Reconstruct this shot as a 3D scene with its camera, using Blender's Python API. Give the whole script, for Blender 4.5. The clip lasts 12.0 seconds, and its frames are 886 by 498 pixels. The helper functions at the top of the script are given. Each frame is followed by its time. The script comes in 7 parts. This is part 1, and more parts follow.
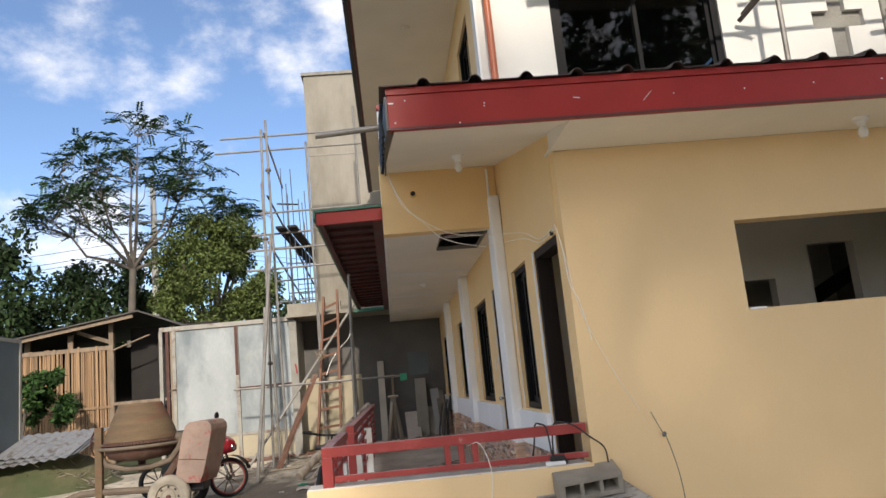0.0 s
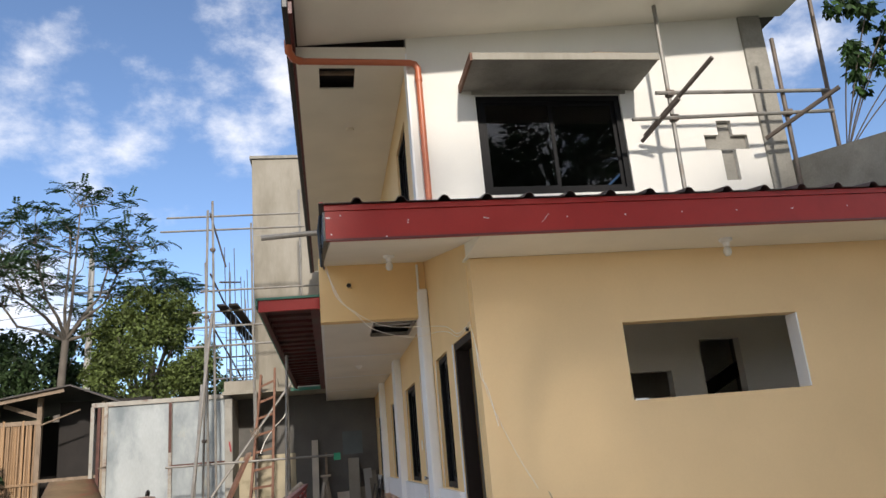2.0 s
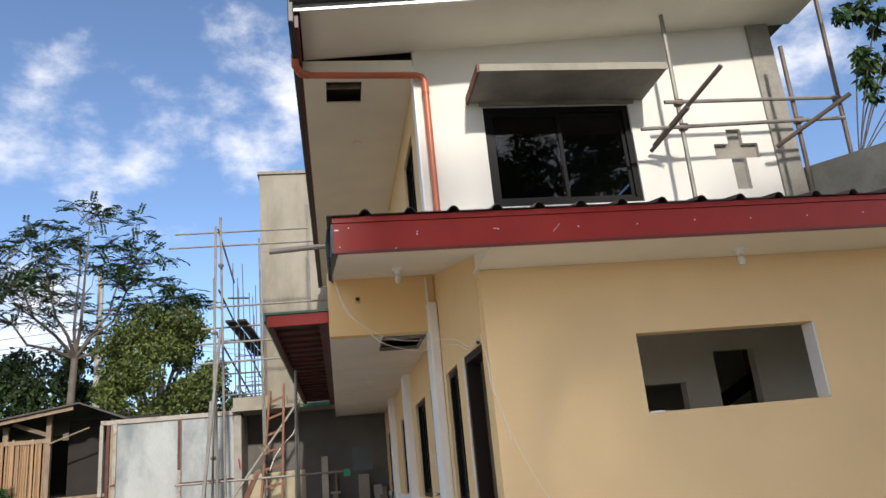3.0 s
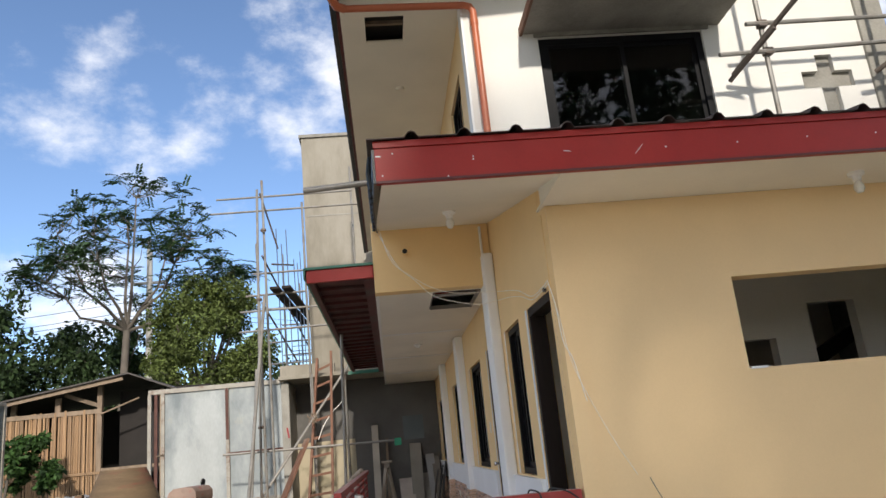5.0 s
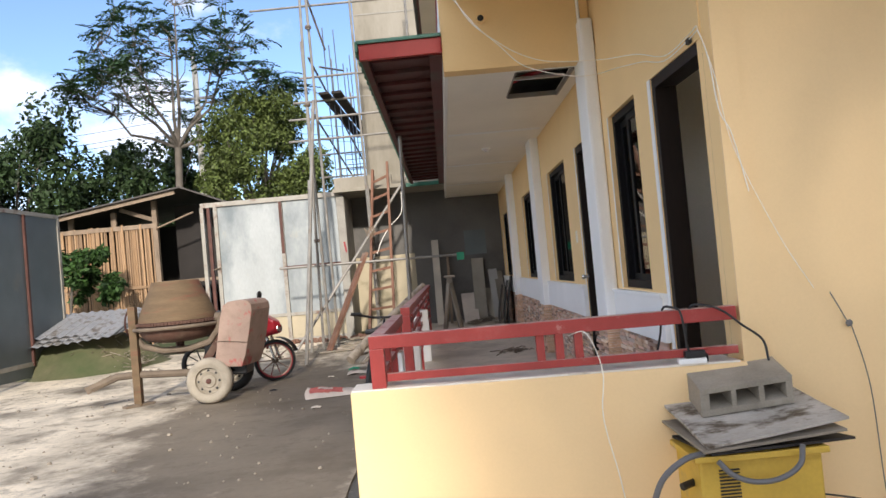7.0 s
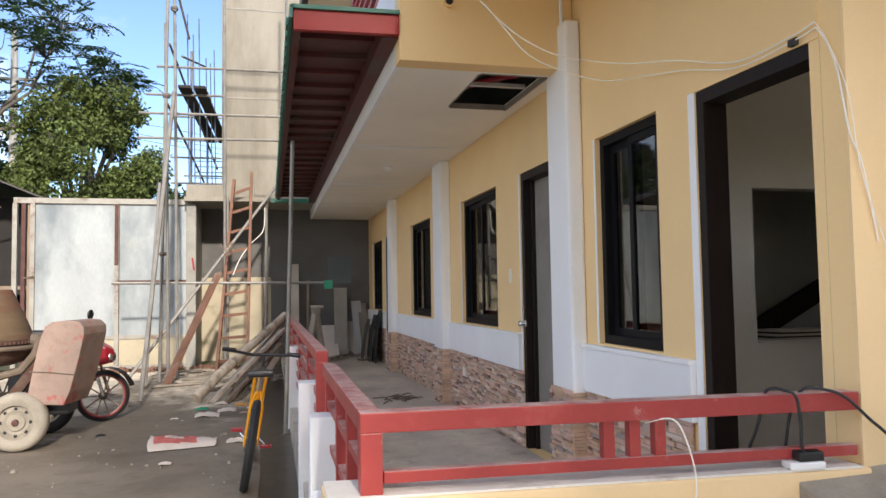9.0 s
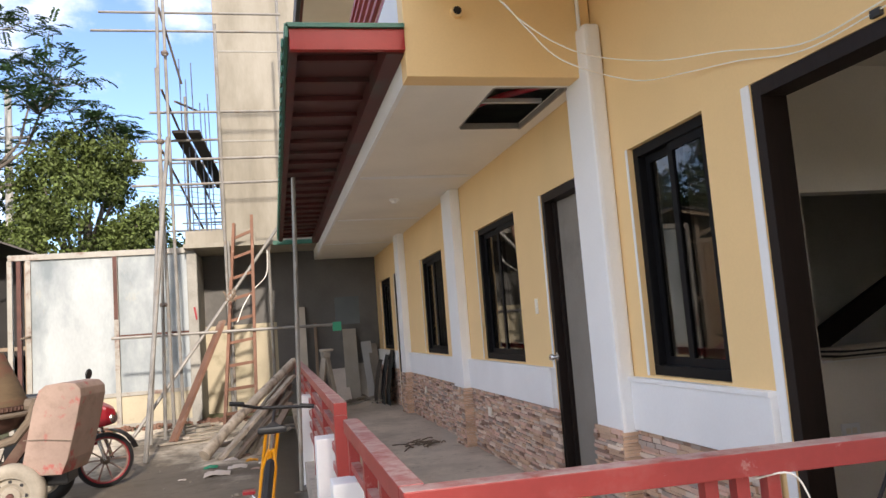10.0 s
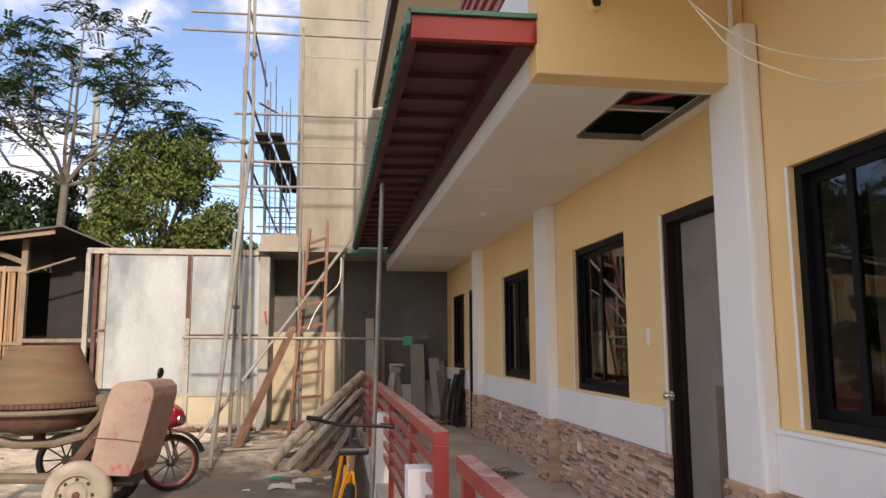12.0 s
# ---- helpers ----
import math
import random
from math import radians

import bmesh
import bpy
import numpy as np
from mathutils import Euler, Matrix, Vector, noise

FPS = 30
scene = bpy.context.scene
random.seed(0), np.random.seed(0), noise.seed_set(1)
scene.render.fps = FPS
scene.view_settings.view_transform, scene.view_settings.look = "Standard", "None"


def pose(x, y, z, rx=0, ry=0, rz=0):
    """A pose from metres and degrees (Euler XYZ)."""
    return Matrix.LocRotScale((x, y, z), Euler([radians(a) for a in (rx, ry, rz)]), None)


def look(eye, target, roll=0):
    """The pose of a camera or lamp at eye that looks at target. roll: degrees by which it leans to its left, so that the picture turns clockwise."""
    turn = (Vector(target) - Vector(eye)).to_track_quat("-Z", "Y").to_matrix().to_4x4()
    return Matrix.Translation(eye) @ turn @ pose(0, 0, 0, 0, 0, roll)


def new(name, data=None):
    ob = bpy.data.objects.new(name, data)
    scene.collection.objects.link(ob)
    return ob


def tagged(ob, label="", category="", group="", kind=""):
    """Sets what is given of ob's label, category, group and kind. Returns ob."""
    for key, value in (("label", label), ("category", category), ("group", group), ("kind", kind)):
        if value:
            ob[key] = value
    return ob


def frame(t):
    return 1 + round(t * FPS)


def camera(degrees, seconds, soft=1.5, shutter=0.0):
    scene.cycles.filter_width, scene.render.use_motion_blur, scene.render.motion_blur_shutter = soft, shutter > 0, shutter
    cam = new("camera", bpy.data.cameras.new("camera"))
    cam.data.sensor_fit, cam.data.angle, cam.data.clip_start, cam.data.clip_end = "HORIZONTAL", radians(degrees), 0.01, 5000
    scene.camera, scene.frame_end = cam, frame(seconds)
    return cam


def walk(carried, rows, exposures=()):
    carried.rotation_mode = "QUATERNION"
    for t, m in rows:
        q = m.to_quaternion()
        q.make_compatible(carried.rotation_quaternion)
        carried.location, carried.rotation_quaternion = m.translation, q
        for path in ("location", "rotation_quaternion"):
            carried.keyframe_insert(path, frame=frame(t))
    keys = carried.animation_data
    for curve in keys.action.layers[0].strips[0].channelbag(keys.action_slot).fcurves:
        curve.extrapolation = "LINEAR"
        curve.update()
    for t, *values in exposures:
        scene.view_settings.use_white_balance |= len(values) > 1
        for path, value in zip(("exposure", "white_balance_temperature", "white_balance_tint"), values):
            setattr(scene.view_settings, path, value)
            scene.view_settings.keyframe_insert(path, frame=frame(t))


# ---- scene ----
cam = camera(62.3, 12.0)
PATH = [
    (0, (0.081, -0.157, 1.445), (0.243, 1.805, 1.795), -5.6),
    (0.5, (0.144, -0.49, 1.45), (0.273, 1.483, 1.751), -7.4),
    (0.7, (0.113, -0.543, 1.445), (0.348, 1.414, 1.784), -6.8),
    (1, (0.066, -0.622, 1.437), (0.418, 1.319, 1.772), -5.4),
    (1.2, (0.078, -0.674, 1.436), (0.449, 1.25, 1.84), -4.4),
    (1.5, (0.096, -0.751, 1.434), (0.431, 1.149, 1.959), -3.0),
    (2, (0.141, -0.877, 1.439), (0.467, 1.021, 1.976), -5.1),
    (2.3, (0.152, -0.852, 1.443), (0.416, 1.056, 1.951), -5.6),
    (2.5, (0.159, -0.835, 1.445), (0.416, 1.076, 1.975), -5.9),
    (2.7, (0.152, -0.842, 1.445), (0.439, 1.049, 2.029), -5.9),
    (4.3, (0.103, -0.323, 1.396), (0.429, 1.611, 1.786), -4.7),
    (4.5, (0.146, -0.254, 1.458), (0.401, 1.697, 1.816), -6.5),
    (5, (0.146, -0.029, 1.427), (0.325, 1.895, 1.942), -5.7),
    (5.5, (0.065, 0.258, 1.449), (0.362, 2.183, 1.9), -4.0),
    (6, (0.073, 0.434, 1.411), (0.482, 2.367, 1.723), -2.9),
    (6.2, (0.063, 0.558, 1.401), (0.451, 2.505, 1.648), -4.5),
    (6.5, (0.049, 0.745, 1.385), (0.225, 2.734, 1.5), -5.6),
    (6.7, (0.038, 0.94, 1.382), (0.036, 2.939, 1.435), -5.2),
    (8.3, (-0.558, 1.999, 1.419), (-0.426, 3.994, 1.479), -4.5),
    (8.5, (-0.608, 2.167, 1.45), (-0.367, 4.15, 1.549), -3.2),
    (9, (-0.656, 2.363, 1.459), (-0.194, 4.306, 1.571), -0.9),
    (9.3, (-0.635, 2.556, 1.472), (-0.193, 4.498, 1.65), -2.2),
    (9.5, (-0.621, 2.684, 1.481), (-0.205, 4.627, 1.716), -3.7),
    (10, (-0.668, 2.8, 1.481), (-0.21, 4.736, 1.685), -4.4),
    (10.5, (-0.803, 2.853, 1.511), (-0.21, 4.751, 1.721), -3.4),
    (11, (-0.91, 2.898, 1.505), (-0.277, 4.788, 1.665), -0.7),
    (11.5, (-0.951, 3.012, 1.495), (-0.435, 4.942, 1.594), 0.2),
    (12, (-0.876, 3.261, 1.518), (-0.575, 5.221, 1.777), -0.3),
]
walk(cam, [(t, look(eye, target, roll)) for t, eye, target, roll in PATH],
     exposures=[(0, 1.22, 7200, 12), (0.5, 1.13, 7150, 13), (1.5, 1.17, 7050, 12), (2.7, 1.18, 7050, 12), (4.3, 1.26, 7050, 11), (5.0, 1.21, 7050, 11), (5.5, 1.21, 7050, 11), (6.5, 1.52, 7050, 12), (8.3, 1.58, 6950, 13), (9.0, 1.69, 7000, 13), (10.0, 1.80, 7250, 15), (10.5, 1.86, 7500, 16), (11.5, 1.80, 7750, 17), (12, 1.45, 8000, 19)])

# ---- world, sun, exposure ----
SUN_WAY = Vector((-0.06, 1.0, -0.50)).normalized()
world = bpy.data.worlds.new("sky")
scene.world = world
world.use_nodes = True
wn, wl = world.node_tree.nodes, world.node_tree.links
wn.clear()
w_out = wn.new("ShaderNodeOutputWorld")
w_bg = wn.new("ShaderNodeBackground")
w_sky = wn.new("ShaderNodeTexSky")
w_sky.sky_type, w_sky.sun_disc = "NISHITA", False
w_sky.sun_elevation = math.asin(-SUN_WAY.z)
w_sky.sun_rotation = math.atan2(-SUN_WAY.x, -SUN_WAY.y)
w_sky.air_density, w_sky.dust_density, w_sky.ozone_density = 0.80, 0.4, 4.0
w_co = wn.new("ShaderNodeTexCoord")
w_map = wn.new("ShaderNodeMapping")
w_map.inputs["Scale"].default_value = (1.0, 1.0, 1.5)
w_map.inputs["Location"].default_value = (2.35, 0.35, 0.1)
w_noise = wn.new("ShaderNodeTexNoise")
w_noise.inputs["Scale"].default_value, w_noise.inputs["Detail"].default_value, w_noise.inputs["Roughness"].default_value = 7.5, 9.0, 0.60
wl.new(w_co.outputs["Generated"], w_map.inputs["Vector"])
wl.new(w_map.outputs["Vector"], w_noise.inputs["Vector"])


def w_math(kind, a, b):
    n = wn.new("ShaderNodeMath")
    n.operation = kind
    for k, v in enumerate((a, b)):
        if isinstance(v, (int, float)):
            n.inputs[k].default_value = v
        else:
            wl.new(v, n.inputs[k])
    return n.outputs[0]


# fair-weather puffs over the trees: the way to each and its width
puffs = 0.0
for way, wide, thick in (((-0.314, 0.800, 0.511), 0.065, 0.75), ((-0.40, 0.79, 0.47), 0.06, 0.6), ((-0.365, 0.835, 0.421), 0.075, 0.85), ((-0.271, 0.861, 0.430), 0.05, 0.75), ((-0.225, 0.888, 0.405), 0.085, 0.85),
                         ((-0.055, 0.854, 0.516), 0.085, 0.85), ((-0.085, 0.909, 0.410), 0.07, 0.75), ((-0.363, 0.912, 0.192), 0.11, 1.0), ((-0.50, 0.85, 0.17), 0.12, 0.9), ((-0.60, 0.72, 0.35), 0.10, 0.8), ((0.46, 0.70, 0.53), 0.17, 0.95)):
    gap = wn.new("ShaderNodeVectorMath")
    gap.operation = "DISTANCE"
    gap.inputs[1].default_value = Vector(way).normalized()
    wl.new(w_co.outputs["Generated"], gap.inputs[0])
    near = wn.new("ShaderNodeMapRange")
    near.interpolation_type = "SMOOTHSTEP"
    near.inputs["From Min"].default_value, near.inputs["From Max"].default_value = wide * 1.9, 0.0
    near.inputs["To Max"].default_value = thick
    wl.new(gap.outputs["Value"], near.inputs["Value"])
    puffs = w_math("MAXIMUM", near.outputs["Result"], puffs)
# broken cloud over the trees; added unseen cloud towards the sun, as fill light
w_sep = wn.new("ShaderNodeSeparateXYZ")
wl.new(w_co.outputs["Generated"], w_sep.inputs["Vector"])
w_back = wn.new("ShaderNodeMapRange")
w_back.interpolation_type = "SMOOTHSTEP"
w_back.inputs["From Min"].default_value, w_back.inputs["From Max"].default_value = 0.45, -0.15
w_back.inputs["To Max"].default_value = 0.36
wl.new(w_sep.outputs["Y"], w_back.inputs["Value"])
w_ramp = wn.new("ShaderNodeMapRange")
w_ramp.interpolation_type = "SMOOTHSTEP"
w_ramp.inputs["From Min"].default_value, w_ramp.inputs["From Max"].default_value = 0.63, 0.99
wl.new(w_math("ADD", w_math("ADD", w_math("MULTIPLY", puffs, 0.345), w_back.outputs["Result"]), w_noise.outputs["Fac"]), w_ramp.inputs["Value"])
w_deep = wn.new("ShaderNodeVectorMath")
w_deep.operation = "SCALE"
w_deep.inputs["Scale"].default_value = 0.63
wl.new(w_sky.outputs["Color"], w_deep.inputs[0])
w_mix = wn.new("ShaderNodeMixRGB")
w_mix.inputs[2].default_value = (3.3, 3.5, 3.9, 1)
wl.new(w_ramp.outputs["Result"], w_mix.inputs[0])
wl.new(w_deep.outputs["Vector"], w_mix.inputs[1])
wl.new(w_mix.outputs["Color"], w_bg.inputs["Color"])
wl.new(w_bg.outputs["Background"], w_out.inputs["Surface"])
w_bg.inputs["Strength"].default_value = 0.15
sun = new("sun", bpy.data.lights.new("sun", "SUN"))
sun.data.energy, sun.data.angle, sun.data.color = 1.55, radians(2.4), (1.0, 0.97, 0.92)
sun.rotation_euler = SUN_WAY.to_track_quat("-Z", "Y").to_euler()


# ---- materials ----
def rgb(h):
    """Linear colour from an sRGB hex."""
    c = [int(h[i:i + 2], 16) / 255 for i in (0, 2, 4)]
    return tuple((v / 12.92 if v <= 0.04045 else ((v + 0.055) / 1.055) ** 2.4) for v in c)


def material(name, color, rough=0.7, metal=0.0, vary=0.12, scale=3.0, fine=60.0, bump=0.15, stain=None, stain_at=(0.55, 0.75),
             stain_scale=1.2, stretch=(1, 1, 1), island=0.0, objvary=0.0, spec=0.5, dust=None, speck=None, speck_at=(0.52, 0.62), speck_scale=9.0):
    m = bpy.data.materials.new(name)
    m.use_nodes = True
    n, l = m.node_tree.nodes, m.node_tree.links
    b = n["Principled BSDF"]
    b.inputs["Roughness"].default_value, b.inputs["Metallic"].default_value = rough, metal
    b.inputs["Specular IOR Level"].default_value = spec
    co = n.new("ShaderNodeTexCoord")
    mp = n.new("ShaderNodeMapping")
    mp.inputs["Scale"].default_value = stretch
    l.new(co.outputs["Object"], mp.inputs["Vector"])
    big = n.new("ShaderNodeTexNoise")
    big.inputs["Scale"].default_value, big.inputs["Detail"].default_value = scale, 6
    small = n.new("ShaderNodeTexNoise")
    small.inputs["Scale"].default_value, small.inputs["Detail"].default_value = fine, 4
    for k in (big, small):
        l.new(mp.outputs["Vector"], k.inputs["Vector"])
    add = n.new("ShaderNodeMath")
    add.operation = "MULTIPLY_ADD"
    add.inputs[1].default_value = 0.35
    l.new(small.outputs["Fac"], add.inputs[0])
    l.new(big.outputs["Fac"], add.inputs[2])
    rmp = n.new("ShaderNodeMapRange")
    rmp.inputs["From Min"].default_value, rmp.inputs["From Max"].default_value = 0.40, 0.95
    rmp.inputs["To Min"].default_value, rmp.inputs["To Max"].default_value = 1 - vary, 1 + vary
    l.new(add.outputs[0], rmp.inputs["Value"])
    last = rmp.outputs["Result"]
    for amount, node, out in ((island, "ShaderNodeNewGeometry", "Random Per Island"), (objvary, "ShaderNodeObjectInfo", "Random")):
        if amount:
            g = n.new(node)
            r2 = n.new("ShaderNodeMapRange")
            r2.inputs["To Min"].default_value, r2.inputs["To Max"].default_value = 1 - amount, 1 + amount
            l.new(g.outputs[out], r2.inputs["Value"])
            mu = n.new("ShaderNodeMath")
            mu.operation = "MULTIPLY"
            l.new(last, mu.inputs[0])
            l.new(r2.outputs["Result"], mu.inputs[1])
            last = mu.outputs[0]
    col = n.new("ShaderNodeVectorMath")
    col.operation = "SCALE"
    col.inputs[0].default_value = color
    l.new(last, col.inputs["Scale"])
    final = col.outputs["Vector"]
    if stain:
        sn = n.new("ShaderNodeTexNoise")
        sn.inputs["Scale"].default_value, sn.inputs["Detail"].default_value, sn.inputs["Roughness"].default_value = stain_scale, 8, 0.65
        l.new(mp.outputs["Vector"], sn.inputs["Vector"])
        sr = n.new("ShaderNodeValToRGB")
        sr.color_ramp.elements[0].position, sr.color_ramp.elements[1].position = stain_at
        l.new(sn.outputs["Fac"], sr.inputs["Fac"])
        mx = n.new("ShaderNodeMixRGB")
        l.new(sr.outputs["Color"], mx.inputs[0])
        l.new(final, mx.inputs[1])
        mx.inputs[2].default_value = (*stain, 1)
        final = mx.outputs["Color"]
    if speck:
        pn = n.new("ShaderNodeTexNoise")
        pn.inputs["Scale"].default_value, pn.inputs["Detail"].default_value, pn.inputs["Roughness"].default_value = speck_scale, 8, 0.72
        l.new(mp.outputs["Vector"], pn.inputs["Vector"])
        pr2 = n.new("ShaderNodeMapRange")
        pr2.inputs["From Min"].default_value, pr2.inputs["From Max"].default_value, pr2.inputs["To Max"].default_value = *speck_at, 0.75
        l.new(pn.outputs["Fac"], pr2.inputs["Value"])
        px = n.new("ShaderNodeMixRGB")
        l.new(pr2.outputs["Result"], px.inputs[0])
        l.new(final, px.inputs[1])
        px.inputs[2].default_value = (*speck, 1)
        final = px.outputs["Color"]
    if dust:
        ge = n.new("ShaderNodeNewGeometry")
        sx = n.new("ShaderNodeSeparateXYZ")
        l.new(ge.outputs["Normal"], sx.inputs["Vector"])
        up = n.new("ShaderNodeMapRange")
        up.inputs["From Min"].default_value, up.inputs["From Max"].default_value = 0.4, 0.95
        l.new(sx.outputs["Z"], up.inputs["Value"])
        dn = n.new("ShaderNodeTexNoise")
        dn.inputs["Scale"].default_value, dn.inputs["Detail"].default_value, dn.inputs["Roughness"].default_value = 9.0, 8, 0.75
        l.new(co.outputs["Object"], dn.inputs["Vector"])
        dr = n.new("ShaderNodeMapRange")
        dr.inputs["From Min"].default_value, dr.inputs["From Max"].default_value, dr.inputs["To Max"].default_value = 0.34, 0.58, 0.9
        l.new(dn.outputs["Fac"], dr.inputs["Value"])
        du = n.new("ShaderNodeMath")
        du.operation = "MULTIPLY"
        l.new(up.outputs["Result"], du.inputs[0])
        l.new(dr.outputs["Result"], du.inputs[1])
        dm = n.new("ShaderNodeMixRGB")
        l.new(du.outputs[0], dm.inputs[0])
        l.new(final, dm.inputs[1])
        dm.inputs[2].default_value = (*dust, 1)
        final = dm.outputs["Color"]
    l.new(final, b.inputs["Base Color"])
    if bump:
        bp = n.new("ShaderNodeBump")
        bp.inputs["Strength"].default_value, bp.inputs["Distance"].default_value = bump, 0.01
        l.new(add.outputs[0], bp.inputs["Height"])
        l.new(bp.outputs["Normal"], b.inputs["Normal"])
    return m


def glass(name, tint):
    m = bpy.data.materials.new(name)
    m.use_nodes = True
    b = m.node_tree.nodes["Principled BSDF"]
    b.inputs["Base Color"].default_value = (*tint, 1)
    b.inputs["Transmission Weight"].default_value, b.inputs["Roughness"].default_value, b.inputs["IOR"].default_value = 1.0, 0.02, 1.5
    return m


def leafy(name, color, vary=0.45):
    m = material(name, color, 0.6, vary=0.2, scale=2, bump=0, island=vary, spec=0.25)
    b = m.node_tree.nodes["Principled BSDF"]
    b.inputs["Subsurface Weight"].default_value = 0.0
    return m


CREAM = material("cream_paint", (0.88, 0.635, 0.345), 0.62, vary=0.05, scale=1.3, fine=90, bump=0.06)
CREAM2 = material("cream_paint_deep", (0.87, 0.61, 0.30), 0.65, vary=0.06, scale=1.3, fine=90, bump=0.06)
WHITE = material("white_paint", (0.86, 0.86, 0.85), 0.6, vary=0.05, scale=2, fine=70, bump=0.06, stain=(0.6, 0.57, 0.5), stain_at=(0.68, 0.9))
UPWHITE = material("upper_white_paint", (0.76, 0.74, 0.69), 0.65, vary=0.05, scale=1.2, fine=70, bump=0.08, stain=(0.55, 0.53, 0.47), stain_at=(0.66, 0.95), stain_scale=0.8)
SOFFIT = material("soffit_board", (0.84, 0.79, 0.69), 0.75, vary=0.06, scale=1.5, bump=0.05)
CEIL = material("ceiling_board", (0.87, 0.83, 0.75), 0.75, vary=0.07, scale=1.2, bump=0.05, stain=(0.8, 0.77, 0.7), stain_at=(0.5, 0.7), stain_scale=0.8)
RED = material("red_paint", (0.35, 0.022, 0.017), 0.42, vary=0.15, scale=3, bump=0.08, stain=(0.29, 0.018, 0.013), stain_at=(0.50, 0.75), stain_scale=3, spec=0.35)
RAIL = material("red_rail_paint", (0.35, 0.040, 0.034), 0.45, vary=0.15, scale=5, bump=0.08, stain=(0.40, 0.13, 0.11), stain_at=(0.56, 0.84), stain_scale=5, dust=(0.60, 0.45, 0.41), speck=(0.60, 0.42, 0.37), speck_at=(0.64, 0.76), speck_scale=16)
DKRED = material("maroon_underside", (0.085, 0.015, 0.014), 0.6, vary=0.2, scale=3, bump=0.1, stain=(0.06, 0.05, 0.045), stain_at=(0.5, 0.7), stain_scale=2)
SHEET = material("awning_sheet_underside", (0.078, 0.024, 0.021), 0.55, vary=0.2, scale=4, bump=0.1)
GREEN = material("green_trim", (0.020, 0.13, 0.085), 0.45, vary=0.15, bump=0.05)
ROOF = material("dark_roof_sheet", (0.055, 0.038, 0.034), 0.5, vary=0.3, scale=3, bump=0.1, stain=(0.09, 0.05, 0.045), stain_at=(0.5, 0.7))
EAVE = material("dark_eave_metal", (0.022, 0.026, 0.028), 0.4, vary=0.2, bump=0.05)
MAROON = material("maroon_strip", (0.10, 0.018, 0.018), 0.45, vary=0.15, bump=0.05)
FLASH = material("bright_flashing", (0.62, 0.64, 0.66), 0.35, 0.6, vary=0.08, bump=0.05)
ORANGE = material("orange_pvc", (0.50, 0.135, 0.060), 0.38, vary=0.08, scale=4, bump=0.03)
CONC = material("raw_concrete", (0.30, 0.285, 0.25), 0.85, vary=0.25, scale=2.5, fine=40, bump=0.35, stain=(0.18, 0.17, 0.15), stain_at=(0.5, 0.75), stain_scale=2)
TOWER = material("plastered_concrete", (0.34, 0.31, 0.255), 0.85, vary=0.14, scale=0.9, fine=25, bump=0.2, stain=(0.19, 0.17, 0.13), stain_at=(0.44, 0.70), stain_scale=0.9, stretch=(1, 1, 0.3), speck=(0.24, 0.22, 0.18), speck_at=(0.56, 0.72), speck_scale=2.2)
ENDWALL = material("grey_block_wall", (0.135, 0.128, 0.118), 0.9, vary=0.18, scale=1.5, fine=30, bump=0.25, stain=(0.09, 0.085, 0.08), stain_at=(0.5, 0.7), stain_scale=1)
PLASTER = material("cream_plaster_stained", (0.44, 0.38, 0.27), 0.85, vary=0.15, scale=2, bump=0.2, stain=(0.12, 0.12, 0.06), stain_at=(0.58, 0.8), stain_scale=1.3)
YARD = material("yard_concrete", (0.60, 0.52, 0.405), 0.85, vary=0.38, scale=1.3, fine=16, bump=0.6, stain=(0.125, 0.10, 0.072), stain_at=(0.51, 0.63), stain_scale=0.6, speck=(0.20, 0.165, 0.125), speck_at=(0.52, 0.66), speck_scale=5.0)
y_n, y_l = YARD.node_tree.nodes, YARD.node_tree.links
y_b = y_n["Principled BSDF"]
y_from = y_b.inputs["Base Color"].links[0].from_socket
# one broad ellipse of darker brown with a ragged edge, beside the porch
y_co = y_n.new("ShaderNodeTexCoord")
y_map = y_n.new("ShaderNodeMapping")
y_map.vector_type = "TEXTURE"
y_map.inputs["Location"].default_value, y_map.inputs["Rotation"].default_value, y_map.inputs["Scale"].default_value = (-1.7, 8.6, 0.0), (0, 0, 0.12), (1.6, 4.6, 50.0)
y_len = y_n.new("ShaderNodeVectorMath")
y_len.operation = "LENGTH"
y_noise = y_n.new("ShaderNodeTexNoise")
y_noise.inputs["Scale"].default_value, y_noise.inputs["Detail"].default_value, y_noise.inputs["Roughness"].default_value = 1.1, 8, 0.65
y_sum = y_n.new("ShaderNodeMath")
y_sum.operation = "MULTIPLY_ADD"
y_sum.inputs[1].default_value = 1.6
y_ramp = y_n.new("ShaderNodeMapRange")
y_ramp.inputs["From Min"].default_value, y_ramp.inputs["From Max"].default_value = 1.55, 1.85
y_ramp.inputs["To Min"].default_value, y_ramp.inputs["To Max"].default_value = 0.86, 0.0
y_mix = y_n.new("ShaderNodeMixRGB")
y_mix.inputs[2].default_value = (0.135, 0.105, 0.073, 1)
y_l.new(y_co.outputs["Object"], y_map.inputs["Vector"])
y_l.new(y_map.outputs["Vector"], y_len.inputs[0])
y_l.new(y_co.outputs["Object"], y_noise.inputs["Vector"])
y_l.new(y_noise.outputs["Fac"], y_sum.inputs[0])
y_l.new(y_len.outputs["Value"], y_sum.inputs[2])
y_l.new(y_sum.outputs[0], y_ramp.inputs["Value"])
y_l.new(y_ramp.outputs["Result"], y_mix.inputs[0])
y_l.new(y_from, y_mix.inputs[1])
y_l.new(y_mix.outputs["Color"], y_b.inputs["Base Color"])
